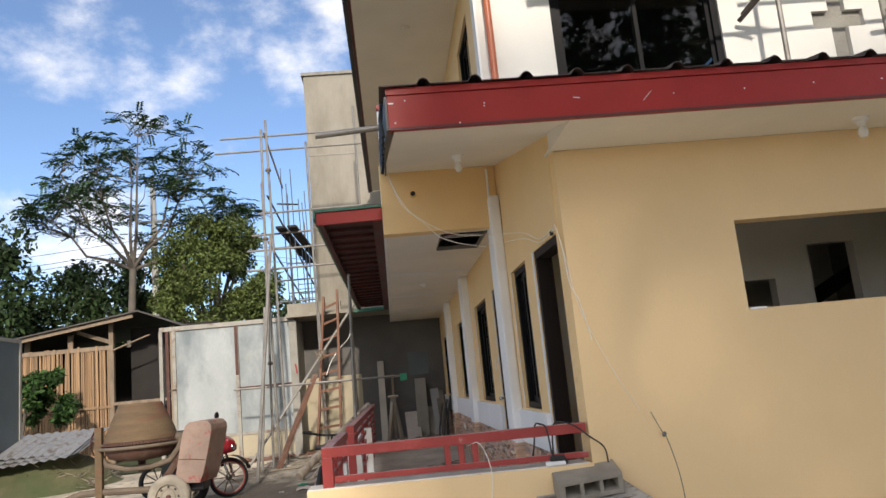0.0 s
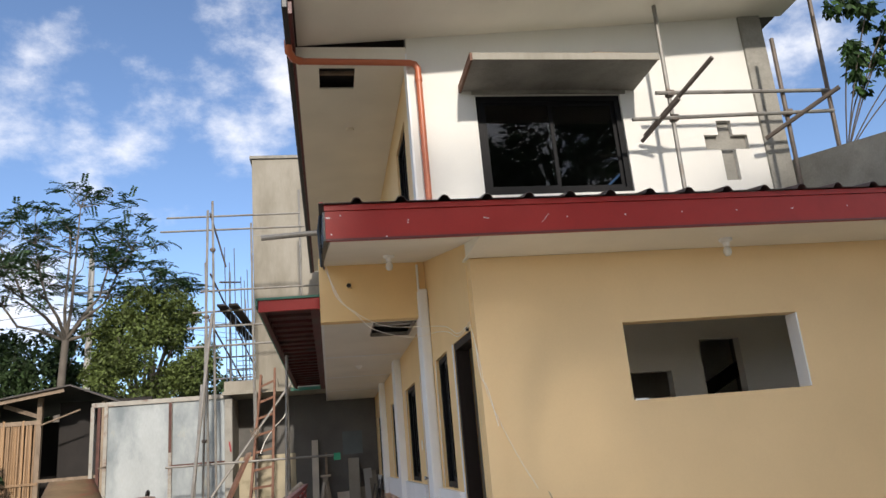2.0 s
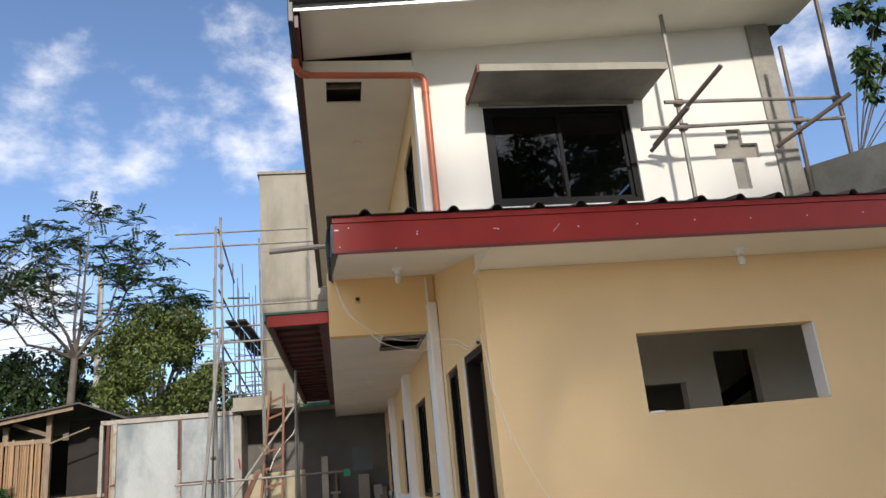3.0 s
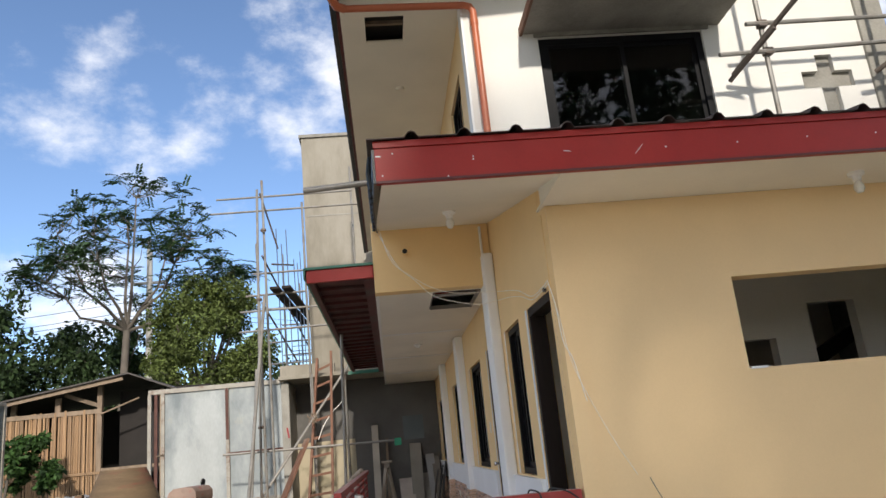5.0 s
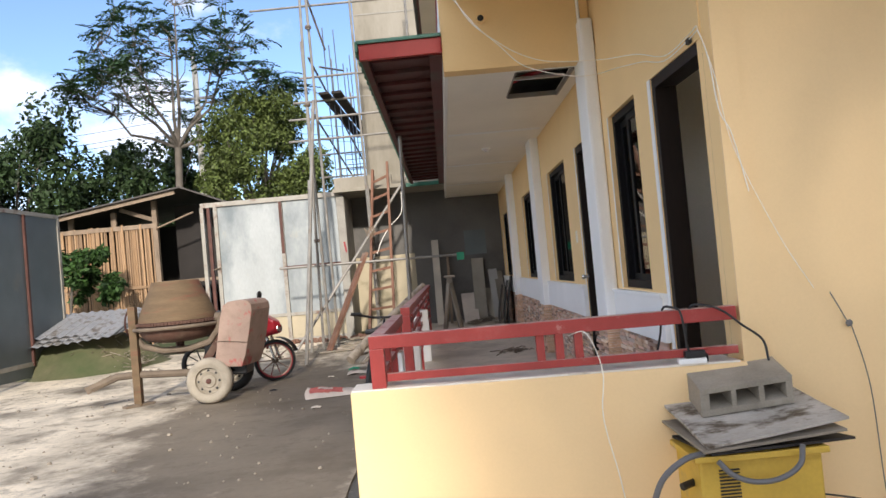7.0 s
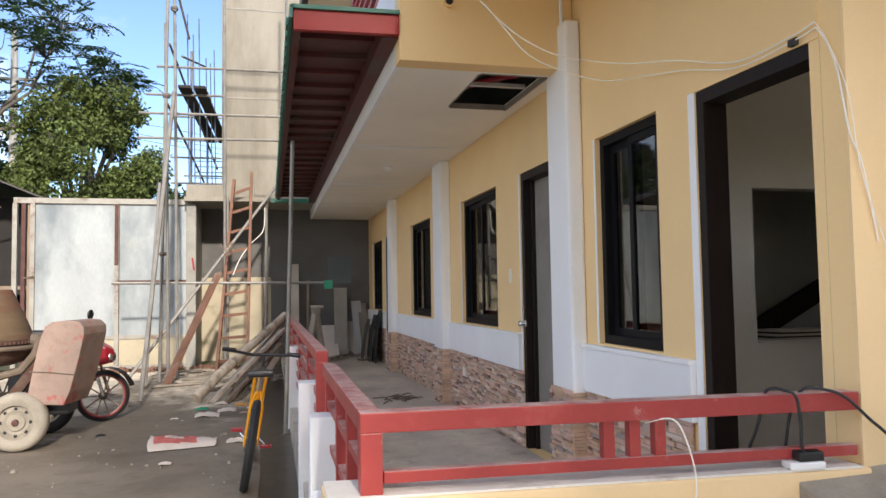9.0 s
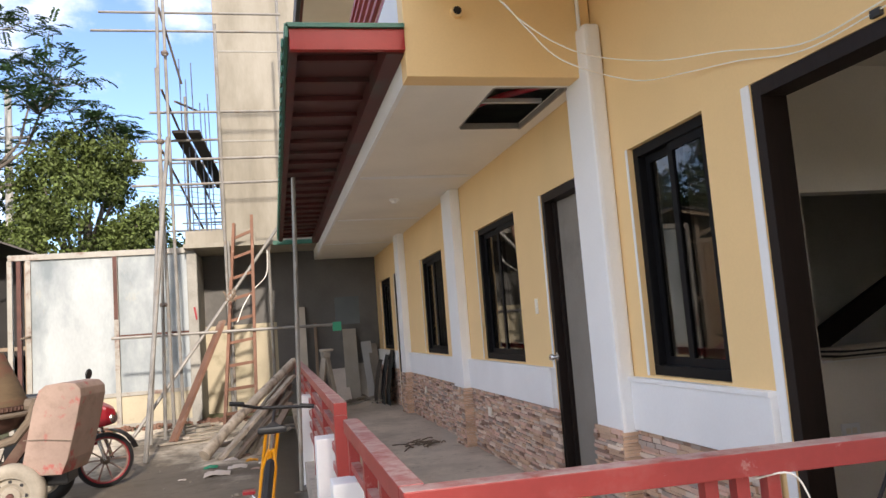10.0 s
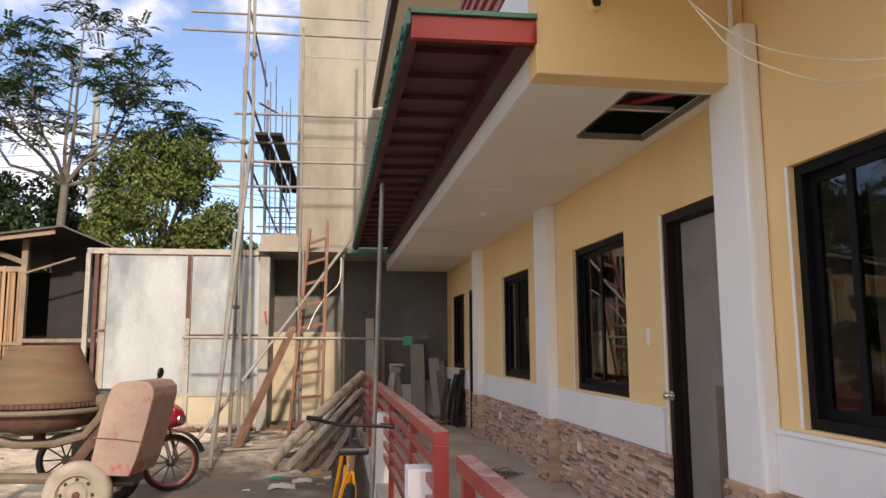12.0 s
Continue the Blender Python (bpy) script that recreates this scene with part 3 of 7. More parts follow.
# porch ceiling, box beam and slab edge
ZC = lambda x, y: SZ - 0.004 * (x - 0.12)
ce = Shape()
for x0, x1, y0, y1 in ((0.13, 0.655, 6.72, 7.62), (1.085, XW - 0.002, 6.72, 7.62), (0.655, 1.085, 6.72, 6.76), (0.655, 1.085, 7.60, 7.62), (0.13, XW - 0.002, 7.62, 16.28)):
    ce.slab([(x0, y0), (x1, y0), (x1, y1), (x0, y1)], ZC, lambda x, y: ZC(x, y) + 0.03)
solid("ceiling_porch", ce, CEIL, "pale porch ceiling with a cut-out hatch", "ceiling", "structure")
hf = thing("ceiling_hatch", (0.78, 7.0, SZ), "open ceiling hatch with bare timber and red pipe inside", "hatch")
hs = Shape()
HZ = 2.825
hs.box(0.643, 0.657, 6.77, 7.60, HZ, HZ + 0.035).box(1.083, 1.097, 6.75, 7.61, HZ - 0.015, HZ + 0.02)
hs.box(0.657, 1.083, 6.752, 6.764, HZ - 0.004, HZ + 0.03).box(0.657, 1.083, 7.598, 7.612, HZ - 0.01, HZ + 0.03)
part("hatch_frame", hs, PIPE, hf)
part("joist", Shape().box(0.62, 1.09, 7.14, 7.17, HZ + 0.035, HZ + 0.06), FLASH, hf, "galvanised ceiling runner")
part("conduit", Shape().tube([(0.62, 7.56, HZ + 0.10), (0.85, 7.30, HZ + 0.12), (1.09, 6.95, HZ + 0.10)], 0.022), REDGLOSS, hf, "red conduit")
part("hatch_back", Shape().box(0.60, 1.10, 6.76, 7.64, SZ + 0.28, SZ + 0.30), PIPE2, hf, "dark boards above the hatch")
bx = Shape().slab([(0.099, 6.57), (XW - 0.002, 6.57), (XW - 0.002, 6.718), (0.099, 6.718)], lambda x, y: ZC(x, y) - 0.003, 3.50)
box_front = solid("beam_front", bx, CREAM2, "cream painted boxed beam end below the balcony", "beam", "structure", bevel=0.004)
solid("beam_edge", Shape().box(0.10, 0.128, 6.719, 16.48, SZ - 0.002, 3.50), WHITE, "pale painted outer face of the balcony slab", "beam", "structure")
solid("slab_balcony", Shape().box(0.128, 5.9, 6.72, 16.48, 3.36, 3.50), CONC, "upper floor slab", "slab", "structure")
seam = Shape()
for y in (9.15, 11.6, 14.0):
    seam.slab([(0.14, y), (XW - 0.05, y), (XW - 0.05, y + 0.10), (0.14, y + 0.10)], lambda x, yy: ZC(x, yy) - 0.006, lambda x, yy: ZC(x, yy) - 0.001)
solid("trim_ceiling", seam, WHITE, "skimmed ceiling joints", "trim", "structure")
hole = thing("beam_pipe_stub", (0.40, 6.57, 3.19), "small pipe stub in a hole in the beam", "pipe")
part("stub", Shape().lathe([(0.034, -0.05), (0.034, 0.03), (0.024, 0.03), (0.024, -0.04), (0.0, -0.04)], (0.40, 6.565, 3.19), (0, -1, 0), 14), CREAM2, hole)
# flat black disc over the mouth gives the pipe its inner shade
part("bore", Shape().lathe([(0.0, 0.0), (0.0235, 0.0)], (0.40, 6.532, 3.19), (0, -1, 0), 14), BLACKPL, hole, "dark bore")

# ---- low front roof ----
front_roof = thing("front_roof", (3.2, 3.8, 2.85), "low front roof with dark ribbed sheets and a red fascia", "roof", kind="structure")
part("soffit", Shape().slab([(0.20, 3.82), (XW + 0.02, 3.82), (XW + 0.02, YF - 0.013), (XW + 0.05, YF - 0.001), (XW + 0.05, 5.5), (XW + 0.01, 5.8), (XW + 0.01, 6.565), (0.14, 6.565)], lambda x, y: lean(y), lambda x, y: lean(y) + 0.02), SOFFIT, front_roof, "cream soffit boards")
part("front_soffit", Shape().box(XW + 0.021, 6.6, 3.82, YF + 0.13, 2.860, 2.875), SOFFIT, front_roof, "flat cream soffit boards")
part("soffit_cheek", Shape().quad((XW + 0.0205, 3.82, 2.855), (XW + 0.0205, YF - 0.014, 2.855), (XW + 0.0205, YF - 0.014, lean(YF) + 0.02), (XW + 0.0205, 3.82, 2.876)), SOFFIT, front_roof, "cream edge board")
fs = Shape()
fs.box(0.17, 6.6, 3.765, 3.815, 2.845, 3.045)
part("fascia", fs, RED, front_roof, "glossy red painted fascia board", bevel=0.004)
fl = Shape().box(0.165, 6.6, 3.757, 3.800, 3.047, 3.085)
part("fascia_lip", fl, RED, front_roof)
part("drip", Shape().box(0.17, 6.6, 3.758, 3.764, 2.838, 2.852), MAROON, front_roof)
sf = Shape().slab([(0.155, 3.77), (0.19, 3.77), (0.15, 6.65), (0.115, 6.65)], lambda x, y: lean(y) + 0.0, lambda x, y: lean(y) + 0.20)
part("side_fascia", sf, EAVE, front_roof, "dark side fascia")


def ribbed(x0, x1, n_ribs, yz, thick=0.004, rib=0.035):
    """A ribbed roof sheet; yz gives (y, z) down the slope."""
    s = Shape()
    prof = []
    step = (x1 - x0) / n_ribs
    for i in range(n_ribs):
        a = x0 + i * step
        prof += [(a, 0.0), (a + step - 0.085, 0.0), (a + step - 0.065, rib * 0.8), (a + step - 0.045, rib), (a + step - 0.025, rib * 0.8), (a + step - 0.005, 0.0)]
    prof.append((x1, 0.0))
    for dz in (0, -thick):
        for y, z in yz:
            s.v += [(x, y, z + h + dz) for x, h in prof]
    n, m = len(prof), len(yz)
    for j in range(m - 1):
        for i in range(n - 1):
            k = j * n + i
            s.f.append((k, k + 1, k + n + 1, k + n))
            k += n * m
            s.f.append((k + n, k + n + 1, k + 1, k))
    for i in range(n - 1):
        s.f.append((i, i + n * m, i + 1 + n * m, i + 1))
    return s


part("roof_sheet", ribbed(0.13, 6.65, 22, [(3.73, 3.092), (6.70, 3.092 + 0.2 * 2.97)], rib=0.036), ROOF, front_roof, "dark ribbed roof sheets", smooth=False)
end = Shape()
for i in range(9):
    y = 3.9 + 0.3 * i
    end.tube([(0.135, y, lean(y) - 0.02), (0.125, y + 0.06, lean(y) + 0.10), (0.14, y + 0.1, lean(y) + 0.22)], 0.012, 6)
part("sheet_ends", end, EAVE, front_roof, "curled ends of the roof sheets")
random.seed(4)
for x, z in ((0.27, 3.01), (0.207, 2.882), (0.57, 2.856), (0.718, 2.948), (0.72, 2.965), (1.83, 2.948), (2.258, 2.948), (2.684, 2.955), (3.108, 2.951), (3.55, 2.95), (4.0, 2.955), (4.45, 2.95), (4.9, 2.952)):
    part("screw", Shape().lathe([(0.0, 0.004), (0.004, 0.003), (0.005, 0.0)], (x, 3.764, z), (0, -1, 0), 8), WHITE, front_roof, "pale filled screw head")
for p, q, w in (((0.175, 3.763, 2.998), (0.205, 3.763, 2.996), 0.007), ((1.235, 3.763, 2.963), (1.275, 3.763, 2.957), 0.004), ((1.646, 3.763, 2.917), (1.698, 3.763, 2.973), 0.002)):
    part("paint_chip", Shape().beam(p, q, 0.003, w, (0, 0, 1)), WHITE, front_roof, "pale scratch in the paint")
drain = thing("drain_tube", (0.05, 4.5, 3.06), "galvanised tube sticking out past the roof end", "tube")
part("tube", Shape().tube([(-0.31, 4.6, 3.135), (0.16, 4.6, 3.165)], 0.021, 12), PIPE, drain, smooth=True)
for x, y in ((0.72, 5.35), (3.24, 4.2)):
    z = lean(y) if x < 1.2 else 2.86
    bl = thing("bare_bulb", (x, y, z), "white bulb in a plain ceiling socket", "lamp", "porch bulbs")
    part("base", Shape().lathe([(0, 0.0), (0.05, 0.0), (0.05, -0.02), (0.028, -0.03), (0.024, -0.06), (0.0, -0.06)], (x, y, z)), WHITE, bl, smooth=True)
    part("bulb", Shape().lathe([(0.0, -0.062), (0.018, -0.062), (0.030, -0.085), (0.032, -0.11), (0.020, -0.135), (0.0, -0.14)], (x, y, z)), BULB, bl, smooth=True)
sk = thing("ceiling_socket", (0.62, 10.3, SZ - 0.003), "empty round white lamp socket on the porch ceiling", "lamp socket")
part("base", Shape().lathe([(0, 0.0), (0.055, 0.0), (0.055, -0.018), (0.030, -0.028), (0.026, -0.045), (0.0, -0.045)], (0.62, 10.3, SZ - 0.003)), WHITE, sk, smooth=True)

# ---- upper storey ----
YU = 6.74


def rake(x):
    """Underside of the main roof over the gable."""
    return 6.20 + 0.075 * (x - 1.2)


CR = (5.065, 4.30, 5.08)
up = pierced(Shape(), "y", YU, YU + 0.14, 1.22, 5.55, 3.50, 6.2, [(1.99, 3.78, 4.20, 5.45), (4.97, 5.16, CR[1], CR[2]), (4.78, 4.97, 4.70, 4.89), (5.16, 5.35, 4.70, 4.89)])
up.slab([(1.22, YU), (5.55, YU), (5.55, YU + 0.14), (1.22, YU + 0.14)], 6.2, lambda x, y: rake(x) + 0.05)
wall_upper = solid("wall_upper", up, UPWHITE, "white painted gable wall of the upper storey", "wall", "structure")
part("cross_recess", Shape().box(4.76, 5.37, YU + 0.06, YU + 0.10, 4.28, 5.10), CONC, wall_upper, "bare grey cross-shaped recess")
part("upper_column", Shape().box(5.552, 5.86, YU - 0.03, YU + 0.2, 3.5, 6.62), CONC, wall_upper, "rough bare concrete corner column", bevel=0.012)
us = pierced(Shape(), "x", 1.222, 1.36, YU + 0.14, 16.5, 3.5, 6.0, [(7.5, 8.6, 4.2, 5.5)])
wall_upper_side = solid("wall_upper_side", us, CREAM, "cream wall along the upper balcony", "wall", "structure")
part("corner_trim", Shape().box(1.20, 1.221, YU - 0.004, YU + 0.20, 3.5, 6.0), WHITE, wall_upper_side)
solid("wall_upper_east", Shape().box(5.75, 5.9, YU + 0.2, 16.5, 3.5, 6.2), CONC, "plain upper side wall", "wall", "structure")
main_roof = thing("main_roof", (1.2, 11, 6.2), "main roof with pale soffit and dark eave", "roof", kind="structure")
part("soffit", Shape().slab([(-0.04, 5.82), (6.2, 5.82), (6.2, YU + 0.02), (-0.04, YU + 0.02)], lambda x, y: rake(x), lambda x, y: rake(x) + 0.02), SOFFIT, main_roof, "pale gable soffit boards")
part("roof_sheet", Shape().slab([(-0.10, 5.76), (6.25, 5.76), (6.25, 16.9), (-0.10, 16.9)], lambda x, y: rake(x) + 0.10, lambda x, y: rake(x) + 0.14), ROOF, main_roof)
part("verge_flashing", Shape().slab([(-0.10, 5.79), (6.2, 5.79), (6.2, 5.818), (-0.10, 5.818)], lambda x, y: rake(x) - 0.01, lambda x, y: rake(x) + 0.10), FLASH, main_roof, "bright metal verge flashing")
part("verge_cap", Shape().slab([(-0.14, 5.70), (6.2, 5.70), (6.2, 5.786), (-0.14, 5.786)], lambda x, y: rake(x) + 0.06, lambda x, y: rake(x) + 0.14), EAVE, main_roof, "dark verge cap")
ev = Shape().box(-0.16, -0.10, 5.72, 16.6, 5.92, 6.22)
part("eave_gutter", ev, EAVE, main_roof, "dark eave gutter", bevel=0.01)
part("eave_fascia", Shape().box(-0.098, -0.06, 5.84, 16.6, 5.93, 6.16), MAROON, main_roof, "maroon eave fascia")
cu = Shape()
cu.box(-0.06, 0.20, YU + 0.02, 16.5, 5.93, 5.95).box(0.20, 0.62, YU + 0.02, 6.95, 5.93, 5.95).box(0.62, 1.22, YU + 0.02, 16.5, 5.93, 5.95).box(0.20, 0.62, 7.45, 16.5, 5.93, 5.95)
cu.box(-0.058, 1.215, YU + 0.0, YU + 0.018, 5.93, 6.085)
solid("ceiling_balcony", cu, SOFFIT, "pale balcony ceiling with an open hatch", "ceiling", "structure")
# black panel stands in for the unlit roof space
solid("ceiling_void", Shape().box(0.1, 0.8, 6.8, 7.6, 6.09, 6.1), BLACKWOOD, "dark roof space above the hatch", "ceiling", "structure")
part("void_batten", Shape().box(0.2, 0.62, 7.15, 7.19, 5.97, 6.01), TIMBER, main_roof, "bare timber batten")
bfix = thing("balcony_ceiling_light", (0.6, 8.6, 5.93), "small round ceiling light on the balcony ceiling", "lamp")
part("base", Shape().lathe([(0, 0), (0.06, 0), (0.05, -0.03), (0.0, -0.035)], (0.6, 8.6, 5.93)), SOFFIT, bfix)


def window(name, axis, at, u0, u1, z0, z1, depth, label, leaves=2, frame_w=0.05, slide=0.5):
    """A sliding window in black aluminium in a wall hole; at is the wall's outer face, depth how far in it sits."""
    def bar(s, a, b, c, d, t0, t1):
        if axis == "x":
            s.box(at + t0, at + t1, a, b, c, d)
        else:
            s.box(a, b, at + t0, at + t1, c, d)
        return s
    mid = (u0 + u1) / 2
    pos = (at + depth, mid, z0) if axis == "x" else (mid, at + depth, z0)
    w = thing(name, pos, label, "window", kind="structure")
    f = Shape()
    bar(f, u0, u1, z1 - frame_w, z1, depth, depth + 0.08)
    bar(f, u0, u1, z0, z0 + frame_w, depth, depth + 0.08)
    bar(f, u0, u0 + frame_w, z0 + frame_w, z1 - frame_w, depth, depth + 0.08)
    bar(f, u1 - frame_w, u1, z0 + frame_w, z1 - frame_w, depth, depth + 0.08)
    part("window_frame", f, BLACK, w, bevel=0.003)
    a, b = u0 + frame_w, u1 - frame_w
    cut = a + (b - a) * slide
    for i, (s, e) in enumerate(((a, cut + 0.03), (cut - 0.03, b))):
        d = depth + 0.012 + 0.03 * i
        sh = Shape()
        bw = 0.042
        bar(sh, s, s + bw, z0 + frame_w, z1 - frame_w, d, d + 0.024)
        bar(sh, e - bw, e, z0 + frame_w, z1 - frame_w, d, d + 0.024)
        bar(sh, s + bw, e - bw, z0 + frame_w, z0 + frame_w + bw, d, d + 0.024)
        bar(sh, s + bw, e - bw, z1 - frame_w - bw, z1 - frame_w, d, d + 0.024)
        sash = part("sash", sh, BLACK, w)
        p = bar(Shape(), s + bw, e - bw, z0 + frame_w + bw, z1 - frame_w - bw, d + 0.009, d + 0.015)
        pane = part("pane", p, PANE, sash, "dark tinted glass")
        pane.visible_shadow = False
    return w


for i, (a, b) in enumerate((W1, W2, W3, W4)):
    window("window_%d" % (i + 1), "x", XW, a, b, 1.14, 2.325, 0.03, "black aluminium sliding window with dark glass, on the porch")
uw = window("window_5", "y", YU, 1.99, 3.78, 4.20, 5.45, 0.03, "wide black sliding window in the white gable wall", frame_w=0.07)
window("window_6", "x", 1.222, 7.5, 8.6, 4.2, 5.5, 0.03, "dark window on the upper balcony")


def door_frame(name, y0, y1, label, leaf=True):
    d = thing(name, (XW, (y0 + y1) / 2, FZ), label, "door", kind="structure")
    f = Shape()
    deep = XW + (0.15 if leaf else 0.125)
    f.box(XW + 0.006, deep, y0, y0 + 0.05, FZ, 2.33).box(XW + 0.006, deep, y1 - 0.05, y1, FZ, 2.33)
    f.box(XW + 0.006, deep, y0 + 0.05, y1 - 0.05, 2.27, 2.33)
    if leaf:
        f.box(XW + 0.06, deep, y1 - 0.085, y1 - 0.05, FZ, 2.27)
    shear(f, out)
    part("door_frame", f, JAMB, d, "dark brown painted jambs", bevel=0.003)
    return d


door_frame("door_1", *D1, "doorway with dark brown jambs and no leaf", False)
LEAFGREY = material("primed_door_leaf", (0.24, 0.215, 0.185), 0.7, vary=0.15, scale=3, bump=0.08, stain=(0.14, 0.125, 0.105), stain_at=(0.5, 0.75), stain_scale=2)
d2 = door_frame("door_2", *D2, "grey primed door in a dark brown frame")
part("leaf", Shape().box(XW + 0.085, XW + 0.125, D2[0] + 0.05, D2[1] - 0.09, FZ + 0.01, 2.265), LEAFGREY, d2, "grey primed door leaf")
part("primer_patch", Shape().box(XW + 0.082, XW + 0.0845, D2[0] + 0.06, D2[1] - 0.42, FZ + 0.02, 1.28), DUSTSTEEL, d2, "darker bare patch on the leaf")
part("knob", Shape().lathe([(0, 0.05), (0.018, 0.048), (0.024, 0.035), (0.012, 0.02), (0.012, 0.0), (0.03, -0.002), (0.03, -0.006)], (XW + 0.004, D2[1] - 0.03, 1.20), (-1, 0, 0), 14), CHROME, d2, "chrome door knob", smooth=True)
d3 = door_frame("door_3", *D3, "dark closed door at the far end of the porch")
part("leaf", Shape().box(XW + 0.085, XW + 0.125, D3[0] + 0.05, D3[1] - 0.09, FZ + 0.01, 2.265), JAMB, d3)

# canopy over the upper window
can = thing("window_canopy", (2.9, 6.4, 5.52), "thin unpainted concrete canopy over the upper window", "canopy", kind="structure")
part("slab", Shape().box(1.83, 3.98, 6.02, YU - 0.002, 5.50, 5.545), CONC, can, bevel=0.006)
part("front_lip", Shape().box(1.83, 3.98, 6.0, 6.018, 5.49, 5.575), TOWER, can, "paler front edge")
part("side_lip", Shape().box(1.80, 1.828, 6.0, YU - 0.002, 5.48, 5.575), REDWOOD, can, "timber form left on the side")
part("head", Shape().box(1.95, 3.85, YU - 0.03, YU - 0.002, 5.455, 5.498), CONC, can)
part("offcut", Shape().beam((3.2, 6.05, 5.585), (3.75, 6.1, 5.60), 0.09, 0.015), TIMBER, can, "loose timber offcut")

# orange downpipe
dp = thing("downpipe", (1.33, 6.69, 3.68), "orange plastic rain pipe from the eave gutter", "pipe")
pts = [(-0.13, 6.42, 5.98), (-0.13, 6.50, 5.88), (-0.08, 6.62, 5.86), (0.0, 6.67, 5.86)]
part("gutter_elbow", Shape().tube(pts, 0.045, 14), ORANGE, dp, smooth=True)
part("pipe", Shape().tube([(-0.02, 6.67, 5.86), (1.24, 6.67, 5.84), (1.30, 6.67, 5.82), (1.33, 6.67, 5.76), (1.33, 6.67, 5.68), (1.33, 6.67, 3.70)], 0.037, 14), ORANGE, dp, smooth=True)
for p, q in (((1.33, 6.67, 5.60), (1.33, 6.67, 5.66)), ((1.33, 6.67, 3.74), (1.33, 6.67, 3.80))):
    part("coupling", Shape().tube([p, q], 0.043, 14), ORANGE, dp, smooth=True)

# ---- red awning along the balcony slab ----
aw = thing("awning", (-0.2, 10.7, 3.1), "red sheet awning with a green trim along the balcony edge", "awning", kind="structure")
AZ = lambda x: 3.093 - 0.012 * (0.10 - x)
AY1 = 14.84
part("front_fascia", Shape().slab([(-0.515, 6.56), (0.098, 6.56), (0.098, 6.60), (-0.515, 6.60)], lambda x, y: AZ(x) - 0.12, lambda x, y: AZ(x) - 0.005), RED, aw, "bright red end fascia")
part("top_trim", Shape().slab([(-0.53, 6.54), (0.098, 6.54), (0.098, 6.61), (-0.53, 6.61)], lambda x, y: AZ(x) - 0.003, lambda x, y: AZ(x) + 0.02), GREEN, aw, "green trim")
part("side_trim", Shape().box(-0.540, -0.522, 6.54, AY1, 3.025, 3.10), GREEN, aw, "green gutter trim")
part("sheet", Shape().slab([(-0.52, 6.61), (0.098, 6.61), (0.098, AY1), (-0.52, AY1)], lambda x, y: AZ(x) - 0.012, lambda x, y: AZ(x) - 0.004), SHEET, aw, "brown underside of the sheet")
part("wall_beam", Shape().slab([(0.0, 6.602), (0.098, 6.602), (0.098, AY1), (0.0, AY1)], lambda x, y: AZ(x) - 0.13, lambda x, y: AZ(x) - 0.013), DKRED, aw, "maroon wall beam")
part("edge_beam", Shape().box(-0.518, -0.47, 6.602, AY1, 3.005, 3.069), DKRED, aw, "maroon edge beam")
for i in range(22):
    y = 6.92 + 0.37 * i
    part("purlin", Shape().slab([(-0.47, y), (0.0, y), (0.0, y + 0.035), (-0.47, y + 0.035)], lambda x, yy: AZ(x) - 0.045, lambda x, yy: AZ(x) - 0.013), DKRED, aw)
tails = Shape()
for i in range(42):
    y = 6.70 + 0.195 * i
    tails.slab([(-0.556, y), (-0.541, y), (-0.541, y + 0.09), (-0.556, y + 0.09)], 3.035, 3.085)
part("sheet_ribs", tails, GREEN, aw, "green rib ends along the gutter edge", bevel=0.006)
brl = thing("balcony_rail", (0.15, 9, 3.5), "red slatted balcony railing", "railing")
for k in range(5):
    part("rail_slat", Shape().box(0.135, 0.165, 6.98, 16.4, 3.60 + 0.13 * k, 3.64 + 0.13 * k), RAIL, brl)
for k in range(5):
    part("rail_post", Shape().box(0.13, 0.17, 7.0 + 2.2 * k, 7.05 + 2.2 * k, 3.5, 4.20), RAIL, brl)
part("top_slat", Shape().box(0.128, 0.172, 6.93, 16.4, 4.20, 4.25), RAIL, brl)
solid("balcony_post", Shape().box(0.125, 0.30, 6.72, 6.92, 3.502, 4.1), WHITE, "short white balcony corner post", "post", "structure", bevel=0.006)

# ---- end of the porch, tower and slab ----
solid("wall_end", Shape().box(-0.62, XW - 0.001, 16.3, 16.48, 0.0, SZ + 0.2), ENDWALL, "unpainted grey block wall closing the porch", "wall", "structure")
# cream plaster up to 1.75 m, dark grey from there to the slab
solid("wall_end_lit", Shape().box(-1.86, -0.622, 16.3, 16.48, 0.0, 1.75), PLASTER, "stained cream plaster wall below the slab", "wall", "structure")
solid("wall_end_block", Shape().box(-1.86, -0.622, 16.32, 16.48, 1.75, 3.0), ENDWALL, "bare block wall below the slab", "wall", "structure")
solid("pier", Shape().box(-2.0, -1.84, 15.2, 16.48, 0.1, 2.95), CONC, "rough concrete gate pier", "pier", "structure", bevel=0.02)
solid("slab_end", Shape().box(-2.02, 0.095, 15.05, 17.5, 3.0, 3.07), TOWER, "thin concrete roof slab", "slab", "structure")
solid("kerb_end", Shape().box(-2.0, -0.9, 15.17, 15.4, 3.072, 3.29), TOWER, "rendered upstand on the slab", "kerb", "structure", bevel=0.01)
solid("trim_slab", Shape().box(-0.62, 0.094, 15.0, 15.045, 2.98, 3.05), GREEN, "green metal edge on the slab", "trim", "structure")
tw = Shape().box(-1.55, 1.0, 17.2, 22.0, 3.072, 9.18)
tower = solid("tower", tw, TOWER, "tall plastered concrete wall block under construction", "building", "structure", bevel=0.01)
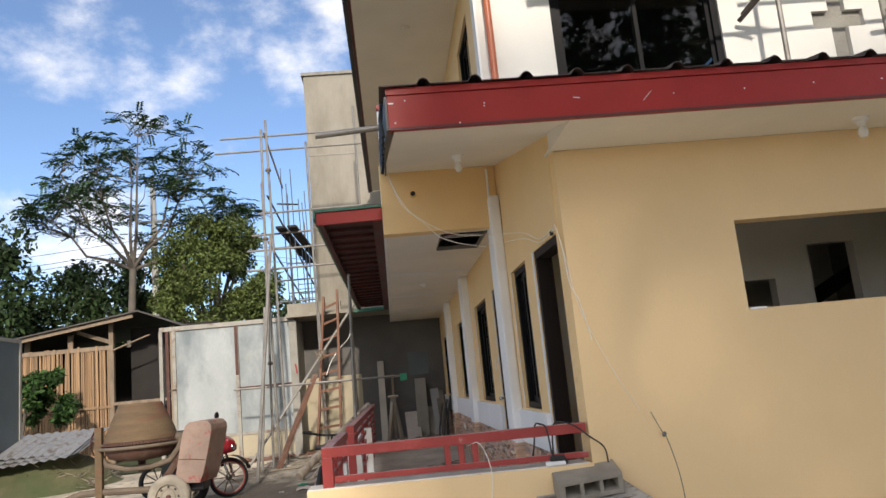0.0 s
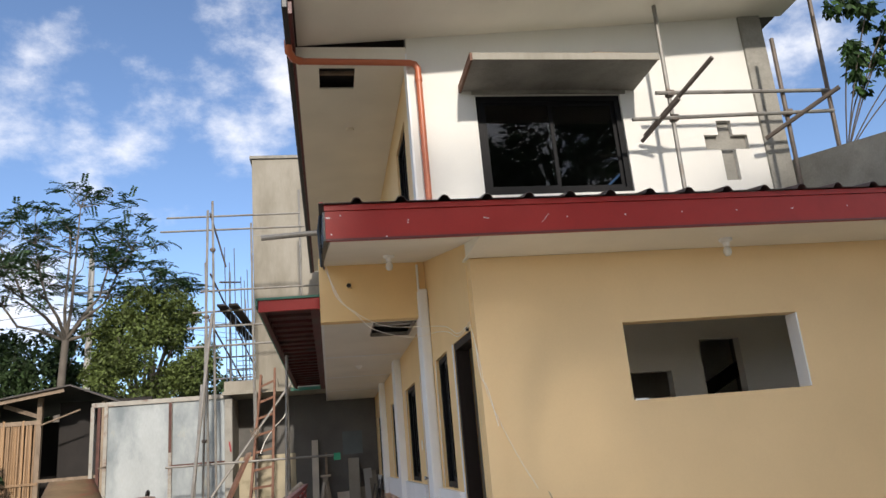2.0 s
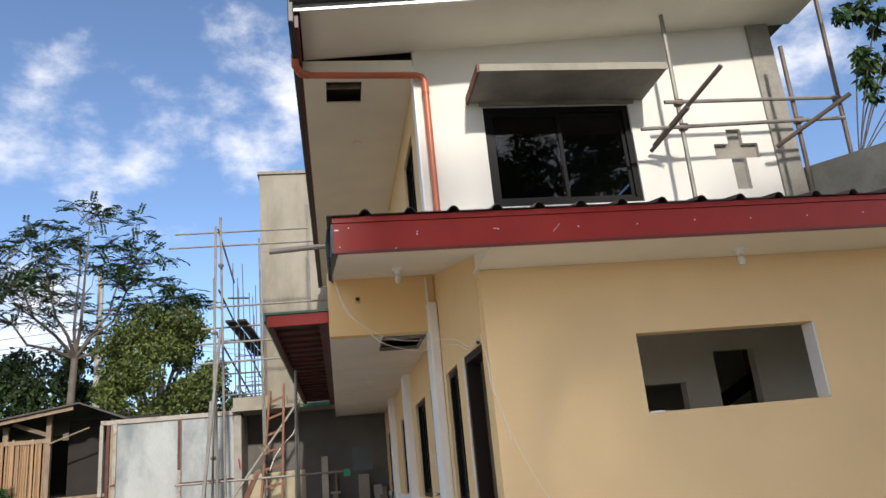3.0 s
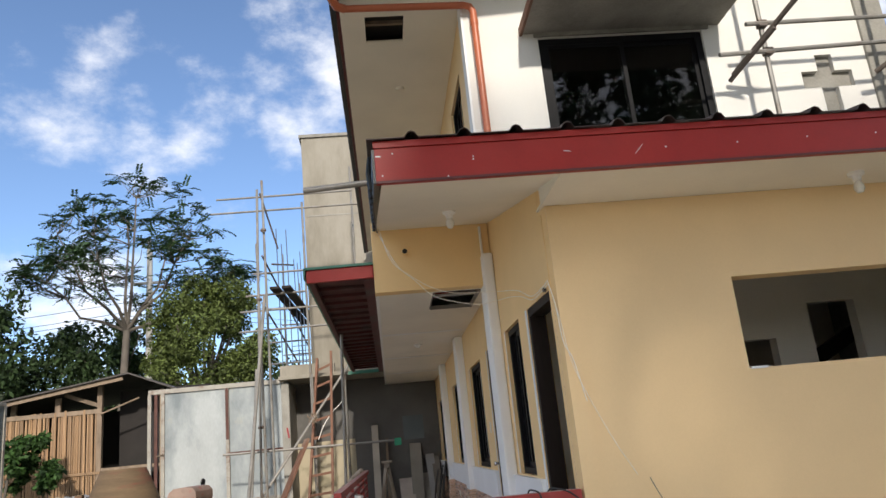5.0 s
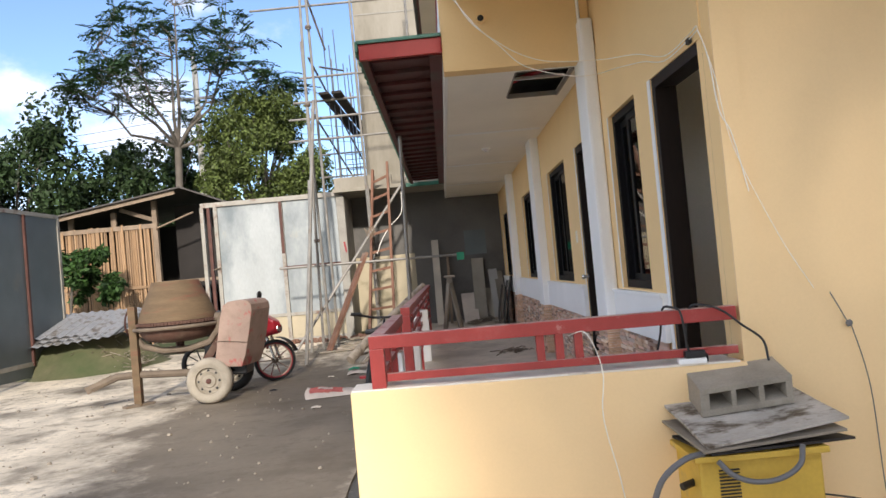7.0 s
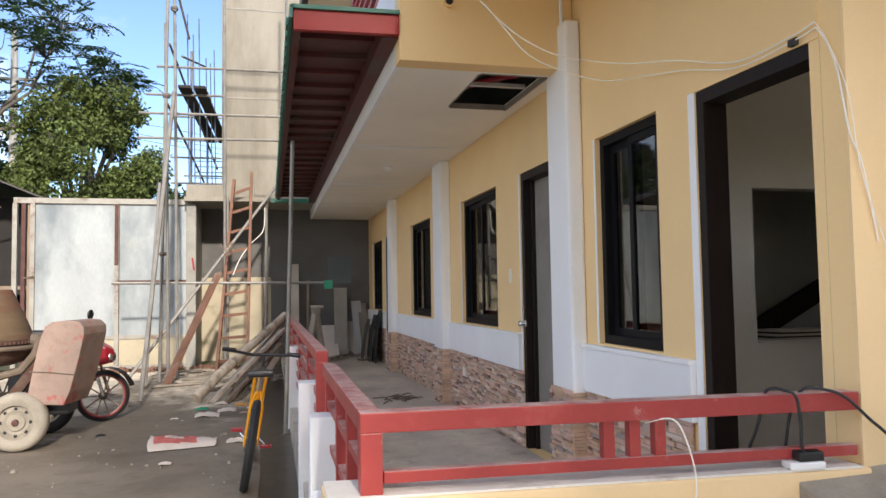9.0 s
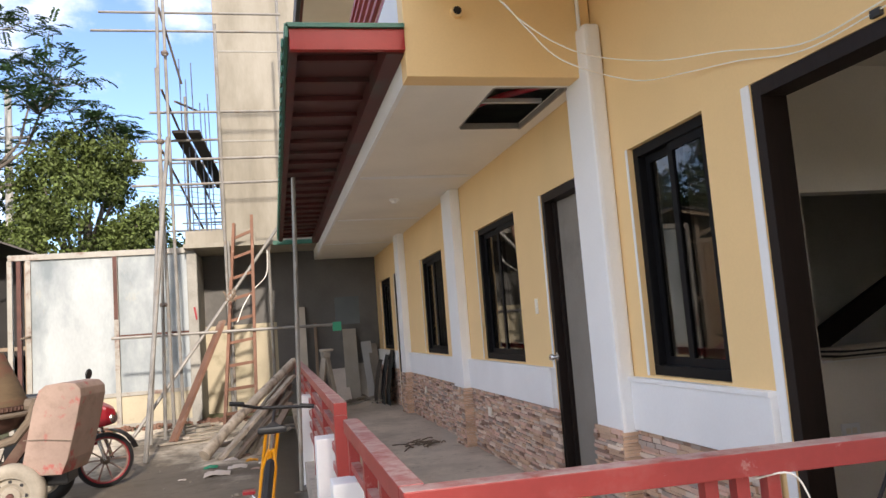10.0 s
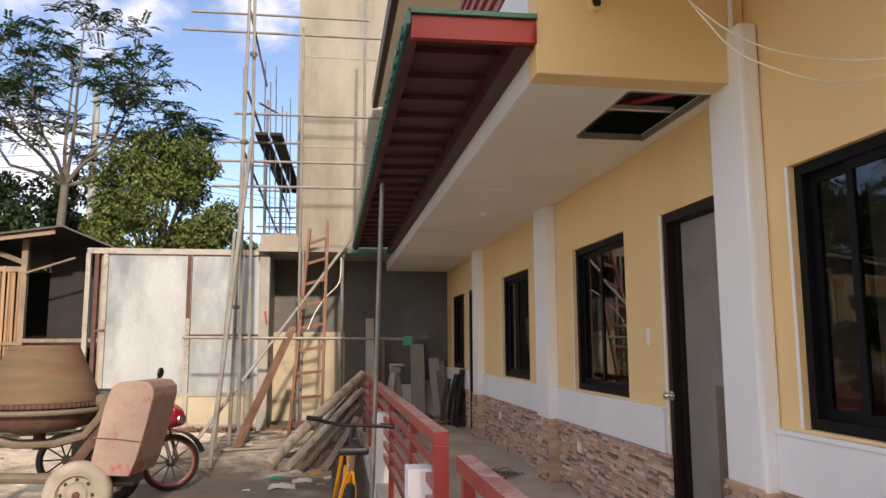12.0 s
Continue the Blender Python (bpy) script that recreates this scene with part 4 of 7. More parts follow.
part("cap", Shape().box(-1.60, 1.05, 17.15, 22.05, 9.182, 9.26), CONC, tower)
for z in (5.3, 7.1):
    part("pour_joint", Shape().box(-1.556, 1.0, 17.192, 17.199, z, z + 0.03), CONC, tower)
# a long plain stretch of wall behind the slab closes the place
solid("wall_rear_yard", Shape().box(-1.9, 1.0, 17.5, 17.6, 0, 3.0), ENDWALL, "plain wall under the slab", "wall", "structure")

# ---- front parapet and red railings ----
pf = Shape().box(-0.50, XW + 0.05, 4.47, 4.68, -0.05, 0.861)
square = lambda x: 0.034 - 0.062 * (x + 0.5)
parapet = solid("parapet", shear(pf, dy=square), CREAM, "low cream painted parapet in front of the porch", "wall", "structure", bevel=0.008)
part("coping", shear(Shape().box(-0.495, XW + 0.02, 4.474, 4.682, 0.8612, 0.868), dy=square), COPING, parapet, "white painted top with paint drips")
part("end_post", Shape().box(-0.52, -0.30, 4.73, 4.88, 0.0, 0.80), WHITE, parapet, "white end of the parapet", bevel=0.006)
slant = lambda x: -0.055 - 0.060 * (x + 0.4)
fr = thing("front_railing", (0.4, 4.60, 0.868), "red painted steel railing on the parapet, with worn dusty top", "railing")
part("top_rail", shear(Shape().box(-0.40, XW + 0.03, 4.57, 4.64, 1.045, 1.105), dy=slant), RAIL, fr, bevel=0.004)
part("bottom_rail", shear(Shape().box(-0.33, XW + 0.03, 4.585, 4.625, 0.895, 0.93), dy=slant), RAIL, fr, bevel=0.003)
part("corner_post", shear(Shape().box(-0.40, -0.335, 4.57, 4.64, 0.868, 1.045), dy=slant), RAIL, fr, bevel=0.003)
for x in (0.37, 0.455, 0.54):
    part("baluster", shear(Shape().box(x - 0.018, x + 0.018, 4.588, 4.622, 0.93, 1.045), dy=slant), RAIL, fr, bevel=0.002)
sr = thing("side_railing", (-0.37, 5.3, 0.8), "red painted steel railing with flat bars beside the porch entrance", "railing")
part("top_rail", Shape().box(-0.40, -0.335, 4.59, 6.06, 1.045, 1.105), RAIL, sr, bevel=0.004)
part("bottom_rail", Shape().box(-0.385, -0.35, 4.59, 6.06, 0.72, 0.755), RAIL, sr)
part("middle_rail", Shape().box(-0.385, -0.35, 4.59, 6.06, 0.905, 0.935), RAIL, sr)
for y in (4.99, 5.42, 5.97):
    part("baluster", Shape().box(-0.39, -0.345, y, y + 0.05, 0.35, 1.045), RAIL, sr, bevel=0.002)
solid("stub_post", Shape().box(-0.475, -0.345, 5.83, 5.99, FZ - 0.28, 0.88), WHITE, "short white concrete post at the porch entrance", "post", "structure", bevel=0.008)
lr = thing("long_railing", (-0.37, 10, FZ), "long red railing of horizontal slats beside the porch", "railing")
part("top_rail", Shape().box(-0.39, -0.32, 6.73, 14.4, 1.05, 1.115), RAIL, lr, bevel=0.004)
part("end_post", Shape().box(-0.39, -0.32, 6.73, 6.80, 0.45, 1.05), RAIL, lr, bevel=0.004)
for k in range(5):
    part("slat", Shape().box(-0.385, -0.355, 6.80, 14.35, 0.50 + 0.11 * k, 0.545 + 0.11 * k), RAIL, lr)
for k in range(5):
    y = 7.75 + 1.6 * k
    part("post", Shape().box(-0.39, -0.35, y, y + 0.05, FZ, 1.05), RAIL, lr)
for y, top in ((7.08, 0.89), (10.1, 0.90)):
    solid("stub_post", Shape().box(-0.475, -0.285, y, y + 0.18, 0.0, top), WHITE, "short white concrete post along the porch edge", "post", "structure", bevel=0.008)
pr = thing("steel_prop", (-0.45, 10.0, 0.05), "slim steel prop between the yard and the awning", "prop")
part("tube", Shape().tube([(-0.50, 9.9, gz(0, 9.9)), (-0.42, 9.9, 3.0)], 0.022, 10), PIPE, pr, smooth=True)
part("foot", Shape().box(-0.56, -0.38, 9.82, 9.98, gz(0, 9.9) - 0.005, gz(0, 9.9) + 0.012), DUSTSTEEL, pr)

# ---- street gate and yard edge ----
GY = 15.35
GX = 0.065
gate = thing("street_gate", (-3.3, GY, 0.25), "tall galvanised sheet gate with rust-streaked steel frame", "gate")
gb, gt = 0.27, 3.02
for x0, x1 in ((-4.40, -3.20), (-3.12, -1.98)):
    part("sheet", Shape().box(x0 + GX, x1 + GX, GY - 0.006, GY + 0.006, 0.80, gt - 0.06), GATE, gate, "dull galvanised sheet")
    part("kick_sheet", Shape().box(x0 + GX, x1 + GX, GY - 0.008, GY + 0.004, gb + 0.02, 0.74), PLASTER, gate, "cream painted lower sheet")
fm = Shape().box(-4.70 + GX, -1.95 + GX, GY - 0.05, GY + 0.03, gt - 0.06, gt + 0.03)
part("top_rail", fm, GATEF, gate, "pale top rail", bevel=0.004)
part("bottom_rail", Shape().box(-4.40 + GX, -1.95 + GX, GY - 0.03, GY + 0.03, gb - 0.02, gb + 0.04), GATEF, gate)
part("middle_rail", Shape().box(-4.40 + GX, -1.95 + GX, GY - 0.03, GY + 0.02, 0.74, 0.80), GATEF, gate)
part("cross_rail", Shape().box(-3.12 + GX, -1.98 + GX, GY - 0.028, GY + 0.02, 1.66, 1.70), RUSTF, gate)
for x in (-4.68, -4.42, -3.16):
    part("upright", Shape().box(x - 0.035 + GX, x + 0.035 + GX, GY - 0.045, GY + 0.03, gb - 0.02, gt - 0.06), GATEF, gate, bevel=0.003)
for x, z0 in ((-4.55, gb), (-3.16, 1.95)):
    part("rusty_upright", Shape().box(x - 0.03 + GX, x + 0.03 + GX, GY - 0.052, GY + 0.02, z0, gt - 0.065), RUSTF, gate, "rust-red upright")
part("latch", Shape().tube([(-4.46, GY - 0.08, 1.75), (-4.32, GY - 0.08, 1.78)], 0.015, 8), DUSTSTEEL, gate)
rg = random.Random(91)
rb = Shape()
for k in range(260):
    x, y = rg.uniform(-4.4, -1.0), 15.12 + rg.gauss(0, 0.16)
    d = rg.uniform(0.012, 0.05)
    rb.lathe([(0.0, -d * 0.6), (d, -d * 0.2), (d * 0.7, d * 0.5), (0.0, d * 0.7)], (x, min(y, 15.25), gz(x, y) + d * 0.3), (rg.uniform(-0.6, 0.6), rg.uniform(-0.6, 0.6), 1), 5)
solid("rubble_line", rb, REDWOOD, "broken brick and earth along the foot of the gate", "rubble", "stuff")
tp2 = thing("red_tape", (-1.92, 15.19, 1.75), "strip of red plastic tape hanging on the pier", "tape")
part("strip", Shape().beam((-1.90, 15.185, 2.06), (-1.87, 15.18, 1.86), 0.03, 0.006, (0, 1, 0)), REDGLOSS, tp2)
sg = thing("swung_gate_leaf", (-7.1, 13.6, 0.25), "dull grey sheet gate leaf standing open", "gate")
part("sheet", Shape().box(-7.05, -7.03, 11.6, 14.55, 0.45, 2.92), GREYGATE, sg)
part("frame", Shape().box(-7.07, -7.01, 11.6, 14.6, 2.92, 2.99).box(-7.07, -7.01, 11.6, 14.6, 0.38, 0.45).box(-7.07, -7.01, 14.55, 14.62, 0.2, 2.92), GATEF, sg)
part("kick_sheet", Shape().box(-7.05, -7.03, 11.6, 14.55, 0.2, 0.38), GREYGATE, sg)
for y in (12.1, 13.45):
    part("stile", Shape().box(-7.03, -6.99, y, y + 0.05, 0.38, 2.92), RUSTF, sg)

# ---- bamboo hut beyond the gate ----
HY = 18.2
hut = thing("bamboo_hut", (-7.5, HY + 1.5, 0.25), "bamboo-walled hut with rough timber frame and dark tin roof", "hut")
for x, t in ((-9.4, 3.15), (-6.64, 3.56), (-5.2, 3.38)):
    part("post", Shape().box(x - 0.055, x + 0.055, HY - 0.05, HY + 0.06, 0.2, t), TIMBER, hut, "rough sawn post")
for x in (-7.6, -8.6):
    part("stud", Shape().box(x - 0.06, x + 0.06, HY - 0.03, HY + 0.04, 3.02, 3.36), TIMBER, hut)
part("brace", Shape().beam((-6.68, HY, 3.12), (-7.45, HY, 3.42), 0.05, 0.09), TIMBER, hut)
part("plate", Shape().box(-9.6, -6.6, HY - 0.06, HY + 0.0, 2.93, 3.03), TIMBER, hut)
part("rail", Shape().box(-9.6, -6.6, HY - 0.07, HY - 0.01, 1.55, 1.61), BAMBOO, hut)
part("rafter", Shape().beam((-9.9, HY - 0.40, 3.09), (-6.0, HY - 0.40, 3.66), 0.05, 0.09), TIMBER, hut)
ridge = Shape()
ridge.slab([(-10.2, HY - 0.5), (-5.85, HY - 0.5), (-5.85, HY + 4), (-10.2, HY + 4)], lambda x, y: 3.74 + 0.148 * (x + 5.85), lambda x, y: 3.775 + 0.148 * (x + 5.85))
ridge.slab([(-5.85, HY - 0.5), (-4.6, HY - 0.5), (-4.6, HY + 4), (-5.85, HY + 4)], lambda x, y: 3.74 - 0.42 * (x + 5.85), lambda x, y: 3.775 - 0.42 * (x + 5.85))
part("roof", ridge, RUSTTIN, hut, "dark old tin roof")
# near-black sheet and boards stand in for the shade inside the hut
part("inside", Shape().box(-6.5, -4.3, HY + 0.9, HY + 0.94, 0.2, 3.5), BLACKWOOD, hut, "dark sheet inside")
part("side_board", Shape().box(-9.6, -9.5, HY, HY + 3, 0.2, 3.2), BLACKWOOD, hut)
part("back_board", Shape().box(-9.6, -4.7, HY + 3, HY + 3.1, 0.2, 3.2), BLACKWOOD, hut)
part("sill", Shape().box(-6.60, -5.15, HY - 0.04, HY + 0.04, 1.60, 1.67), TIMBER, hut)
part("low_board", Shape().box(-6.56, -5.5, HY + 0.9, HY + 0.92, 0.2, 1.5), BLACKWOOD, hut)
part("stick", Shape().tube([(-6.6, HY - 0.1, 2.9), (-5.7, HY - 0.15, 3.2)], 0.02, 6), TIMBER, hut)
random.seed(11)
stick = Shape().tube([(0, 0, 0), (0.004, 0, 0.8), (-0.003, 0, 1.7), (0.003, 0, 2.72)], 0.026, 6).mesh("bamboo_stick", BAMBOO, smooth=True)
x = -9.5
while x < -6.7:
    b = part("bamboo_stick", stick, BAMBOO, hut)
    b.location = (x, HY - 0.02 + random.uniform(-0.01, 0.01), 0.25 + random.uniform(-0.02, 0.09))
    b.rotation_euler = (0, radians(random.uniform(-0.8, 0.8)), random.uniform(0, 6))
    x += random.uniform(0.048, 0.066)


def leaves(n, place, size, seed, droop=0.3):
    """Leaf blades, two triangles folded along the rib; place(i) gives the centre."""
    rnd = random.Random(seed)
    s = Shape()
    for i in range(n):
        c = place(rnd)
        if c is None:
            continue
        a = Vector((rnd.uniform(-1, 1), rnd.uniform(-1, 1), rnd.uniform(-1, 0.5) - droop)).normalized()
        w = a.cross(Vector((rnd.uniform(-1, 1), rnd.uniform(-1, 1), rnd.uniform(0.2, 1)))).normalized()
        k = size * rnd.uniform(0.6, 1.3)
        b = len(s.v)
        s.v += [tuple(c), tuple(c + a * k * 0.5 + w * k * 0.24), tuple(c + a * k), tuple(c + a * k * 0.5 - w * k * 0.24)]
        s.f.append((b, b + 1, b + 2, b + 3))
    return s


def leaf_mesh(name, shape, mat):
    me = bpy.data.meshes.new(name)
    me.from_pydata(shape.v, [], shape.f)
    me.materials.append(mat)
    return me


def lumpy(centre, radii, lumps, seed):
    """Places in the shells of many clumps scattered over an uneven crown."""
    rnd = random.Random(seed)
    cl = []
    while len(cl) < lumps:
        d = Vector((rnd.gauss(0, 1), rnd.gauss(0, 1), rnd.gauss(0, 1))).normalized()
        if d.z < -0.55:
            continue
        k = rnd.uniform(0.45, 1.0)
        cl.append((Vector((centre[0] + d.x * radii[0] * k, centre[1] + d.y * radii[1] * k, centre[2] + d.z * radii[2] * k)), rnd.uniform(0.16, 0.30) * min(radii)))

    def place(r):
        c, q = r.choice(cl)
        d = Vector((r.gauss(0, 1), r.gauss(0, 1), r.gauss(0, 0.8)))
        return c + d.normalized() * q * r.uniform(0.55, 1.05)
    return place, cl


def round_tree(name, base, trunk_h, centre, radii, mat, n, size, seed, label, lumps=60):
    t = thing(name, base, label, "tree")
    sh = Shape()
    b, c = Vector(base), Vector(centre)
    sh.tube([b - Vector((0, 0, 0.3)), b.lerp(c, 0.35) + Vector((0.1, 0, 0)), c], 0.30, 9, 0.10)
    place, cl = lumpy(centre, radii, lumps, seed)
    for k in range(0, len(cl), 4):
        p = b.lerp(c, 0.55)
        sh.tube([p, p.lerp(cl[k][0], 0.5) + Vector((0, 0, 0.3)), cl[k][0]], 0.09, 5, 0.02)
    part("trunk", sh, BARK, t, smooth=True)
    part("crown", leaf_mesh("crown", leaves(n, place, size, seed), mat), mat, t, "leafy crown")
    return t


round_tree("mango_tree", (-7.2, 29, 0.25), 3, (-6.35, 28.4, 5.7), (2.35, 2.5, 2.9), LEAF_MANGO, 34000, 0.155, 3, "dense round-crowned green tree behind the gate", 80)
round_tree("broadleaf_tree", (-17, 30, 0.25), 3, (-16.2, 29, 5.0), (4.2, 4, 3.9), LEAF_DARK, 22000, 0.25, 5, "large dark green tree beyond the hut", 70)
round_tree("broadleaf_tree", (-11.5, 33, 0.25), 3, (-11.8, 32, 5.0), (3.6, 3, 3.0), LEAF_DARK, 17000, 0.24, 6, "dark green tree beyond the hut", 50)
round_tree("broadleaf_tree", (-22, 26, 0.25), 3, (-21.5, 26, 6.5), (5, 4, 5.2), LEAF_DARK, 7000, 0.5, 7, "large dark green tree beyond the hut", 60)
round_tree("broadleaf_tree", (-5.5, 34, 0.25), 3, (-5.6, 34, 3.6), (5, 3, 2.4), LEAF_DARK, 14000, 0.25, 8, "low green tree behind the dense round one", 50)

# tall open-crowned tree
tall = thing("tall_tree", (-9.6, 28.6, 0.25), "tall slender tree with pale limbs and an open feathery crown", "tree")
rt = random.Random(21)
wood = Shape()
fork = Vector((-9.60, 28.6, 6.8))
wood.tube([(-9.75, 28.6, 0.0), (-9.8, 28.6, 2.5), (-9.7, 28.6, 4.6), fork], 0.18, 9, 0.13)
mains = []
for ax, ay, hz, reach in ((-0.95, 0.2, 2.3, 3.5), (-0.75, -0.5, 3.6, 2.8), (-0.25, 0.6, 4.9, 1.6), (0.32, -0.5, 5.0, 1.9), (0.62, 0.5, 4.2, 2.5), (0.85, -0.3, 3.2, 3.0), (1.0, 0.3, 1.9, 3.9), (-0.2, -0.9, 3.2, 2.4)):
    e = fork + Vector((ax * reach, ay * reach, hz))
    m = fork.lerp(e, 0.5) + Vector((ax * 0.25, ay * 0.25, -0.12 * reach))
    pts = [fork, fork.lerp(m, 0.5) + Vector((rt.uniform(-0.1, 0.1), 0, 0.1)), m, m.lerp(e, 0.5) + Vector((rt.uniform(-0.15, 0.15), 0, 0.12)), e]
    wood.tube(pts, 0.072, 7, 0.022, caps=False)
    mains += pts[1:]
sprays = Shape()


def spray(q, reach, count):
    """A flat layered bunch of pinnate leaves round q."""
    for k in range(count):
        a = Vector((rt.uniform(-1, 1), rt.uniform(-1, 1), rt.uniform(-0.25, 0.30))).normalized()
        ln = reach * rt.uniform(0.6, 1.1)
        s = a.cross(Vector((0, 0, 1))).normalized()
        o = q + Vector((rt.gauss(0, 0.16), rt.gauss(0, 0.16), rt.gauss(0, 0.06)))
        for j in range(7):
            c = o + a * ln * j / 6 - Vector((0, 0, 0.12 * (j / 6) ** 2))
            for side in (-1, 1):
                e = c + s * side * 0.13 + a * 0.08 - Vector((0, 0, rt.uniform(0.0, 0.07)))
                m1 = c.lerp(e, 0.5) + a * 0.055
                m2 = c.lerp(e, 0.5) - a * 0.045
                b = len(sprays.v)
                sprays.v += [tuple(c), tuple(m1), tuple(e), tuple(m2)]
                sprays.f.append((b, b + 1, b + 2, b + 3))


for k in range(230):
    t, f = rt.uniform(0, 2 * math.pi), math.sqrt(rt.uniform(0.02, 1.0))
    rx, x = 4.35, math.cos(t) * f
    dome = 13.2 - 4.6 * f ** 2.2
    low = 7.6 + 1.2 * f
    z = dome - (dome - low) * rt.random() ** 1.7
    if rt.random() < 0.26 * (1 + math.sin(x * 7 + z * 2.1)):
        continue
    q = Vector((-9.35 + x * rx, 28.6 + math.sin(t) * f * 3.2, z))
    root = min(mains, key=lambda p: (p - q).length + 1.2 * max(0.0, p.z - q.z + 0.4))
    mid = root.lerp(q, 0.5) + Vector((rt.uniform(-0.15, 0.15), rt.uniform(-0.15, 0.15), -0.12))
    wood.tube([root, mid, q], 0.022, 5, 0.008, caps=False)
    spray(q, 0.58, rt.randint(4, 8))
    if rt.random() < 0.6:
        spray(mid.lerp(q, 0.5) + Vector((0, 0, 0.12)), 0.45, rt.randint(2, 4))
part("trunk", wood, BARK, tall, smooth=True)
part("crown", leaf_mesh("crown", sprays, LEAF_TALL), LEAF_TALL, tall, "feathery sprays of small leaves")

# trees behind the walk, as window reflections show; places set to shade the house
for i, (x, y, z, rx, rz, n) in enumerate(((1.6, -9.5, 10.2, 3.4, 3.0, 800), (5.6, -10, 9.8, 3.6, 3.4, 900), (9.5, -9, 9.0, 4, 4.5, 900), (3.4, -8.6, 6.0, 3.8, 2.6, 480), (-1.9, -8.4, 5.6, 1.2, 2.0, 300), (13.5, -20, 16.0, 7.0, 7.5, 7000), (6.0, -16, 11.6, 4.4, 3.6, 4800))):
    round_tree("street_tree", (x, y, 0.0), 4, (x, y, z), (rx, 2.2, rz), LEAF_DARK, n, 0.42 if y == -16 else 0.5, 30 + i, "shade tree across the street from the house", 140)

# shrub by the hut, vine at the house corner
place, _ = lumpy((-7.95, 16.9, 1.75), (1.0, 0.5, 1.0), 34, 41)
sh = thing("shrub", (-8.2, 16.9, 0.25), "small leafy green shrub in front of the bamboo wall", "shrub")
part("stem", Shape().tube([(-8.2, 16.9, 0.2), (-8.0, 16.9, 1.9)], 0.03, 6), BARK, sh)
part("foliage", leaf_mesh("foliage", leaves(3400, place, 0.15, 42), LEAF_VINE), LEAF_VINE, sh)
vn = thing("climbing_vine", (6.35, 5.9, 2.9), "leafy vine hanging over the scaffold beside the house", "plant")
place, vcl = lumpy((6.62, 5.75, 5.45), (0.75, 0.4, 0.95), 30, 44)
vs = Shape()
for c, _q in vcl[::4]:
    vs.tube(arc((6.30, 6.33, 4.4), c, -0.1), 0.008, 5)
part("stem", vs, BARK, vn)
part("foliage", leaf_mesh("foliage", leaves(1500, place, 0.105, 45, 0.7), LEAF_VINE), LEAF_VINE, vn)
fr2 = Shape()
for k in range(30):
    for sd in (-1, 1):
        p = Vector((6.05 + 0.022 * k, 5.9, 6.42 + 0.010 * k - 0.0004 * k * k))
        fr2.quad(p, p + Vector((-0.02, 0.03 * sd, -0.02)), p + Vector((-0.16, 0.12 * sd, -0.10 + 0.08 * sd)), p + Vector((0.01, 0.02 * sd, 0)))
pm = thing("palm_frond", (6.7, 5.9, 6.5), "tip of a palm frond above the vine", "plant")
part("frond", fr2, LEAF_VINE, pm)
weeds = thing("weed_patch", (-6.9, 15.6, 0.25), "low weeds at the edge of the yard", "plant", kind="stuff")
rw = random.Random(50)
part("blades", leaf_mesh("blades", leaves(2600, lambda r: Vector((r.uniform(-10.5, -7.1), r.uniform(14.5, 18.0), 0.22 + abs(r.gauss(0, 0.10)))), 0.16, 51, -0.9), LEAF_VINE), LEAF_VINE, weeds)

# power pole and lines
pp = thing("utility_pole", (-9.2, 29.5, 0), "pale concrete utility pole behind the tall tree", "pole")
part("shaft", Shape().tube([(-9.2, 30, -0.2), (-9.2, 30, 10.4)], 0.17, 10, 0.11), POLE, pp)
part("cross_arm", Shape().box(-9.9, -8.5, 29.9, 30.0, 8.9, 9.0), POLE, pp)
part("insulator", Shape().tube([(-9.2, 29.9, 10.4), (-9.2, 29.9, 10.8)], 0.08, 8), POLE, pp)
for k, (dz, dx) in enumerate(((8.3, 0.0), (7.9, 0), (7.7, 0.0))):
    ln = thing("power_line", (-9.2 + dx, 30, dz), "thin dark overhead cable", "cable", "power lines")
    part("span", Shape().tube(arc((-40, 27, dz - 1.6), (-9.2 + dx, 30, dz), 0.5, 8), 0.010, 4), CABLE, ln)
    part("far_span", Shape().tube(arc((-9.2 + dx, 30, dz), (18, 33, dz - 2.6), 0.5, 8), 0.008, 4), CABLE, ln)

# ---- scaffold in front of the tower ----
def pipe_run(owner, name, p, q, r=0.024, mat=PIPE, label=""):
    return part(name, Shape().tube([p, q], r, 8), mat, owner, label, smooth=True)


sc = thing("tower_scaffold", (-2.2, 15.0, 0.25), "tied steel-pipe scaffold in front of the tower", "scaffold")
for p, q in (((-2.20, 13.7, 0.2), (-2.11, 13.75, 6.6)), ((-2.08, 13.7, 0.2), (-2.15, 13.75, 5.5)), ((-2.0, 14.1, 0.2), (-2.10, 14.3, 7.0)),
             ((-1.36, 15.0, 0.24), (-1.38, 15.0, 6.72)), ((-0.36, 15.6, 3.07), (-0.34, 15.6, 7.7)), ((-2.12, 17.2, 0.2), (-2.12, 17.2, 6.2)), ((-2.0, 19.5, 0.2), (-2.0, 19.5, 6.0))):
    pipe_run(sc, "standard", p, q)
for x0, x1, z, y in ((-3.17, -0.3, 6.90, 15.02), (-3.29, -0.05, 6.58, 15.0), (-2.45, 0.05, 5.22, 15.02), (-2.72, -0.32, 4.43, 15.0), (-2.75, -0.42, 4.02, 15.0), (-2.66, -1.38, 4.82, 15.3)):
    pipe_run(sc, "ledger", (x0, y, z), (x1, y, z + 0.02), 0.022)
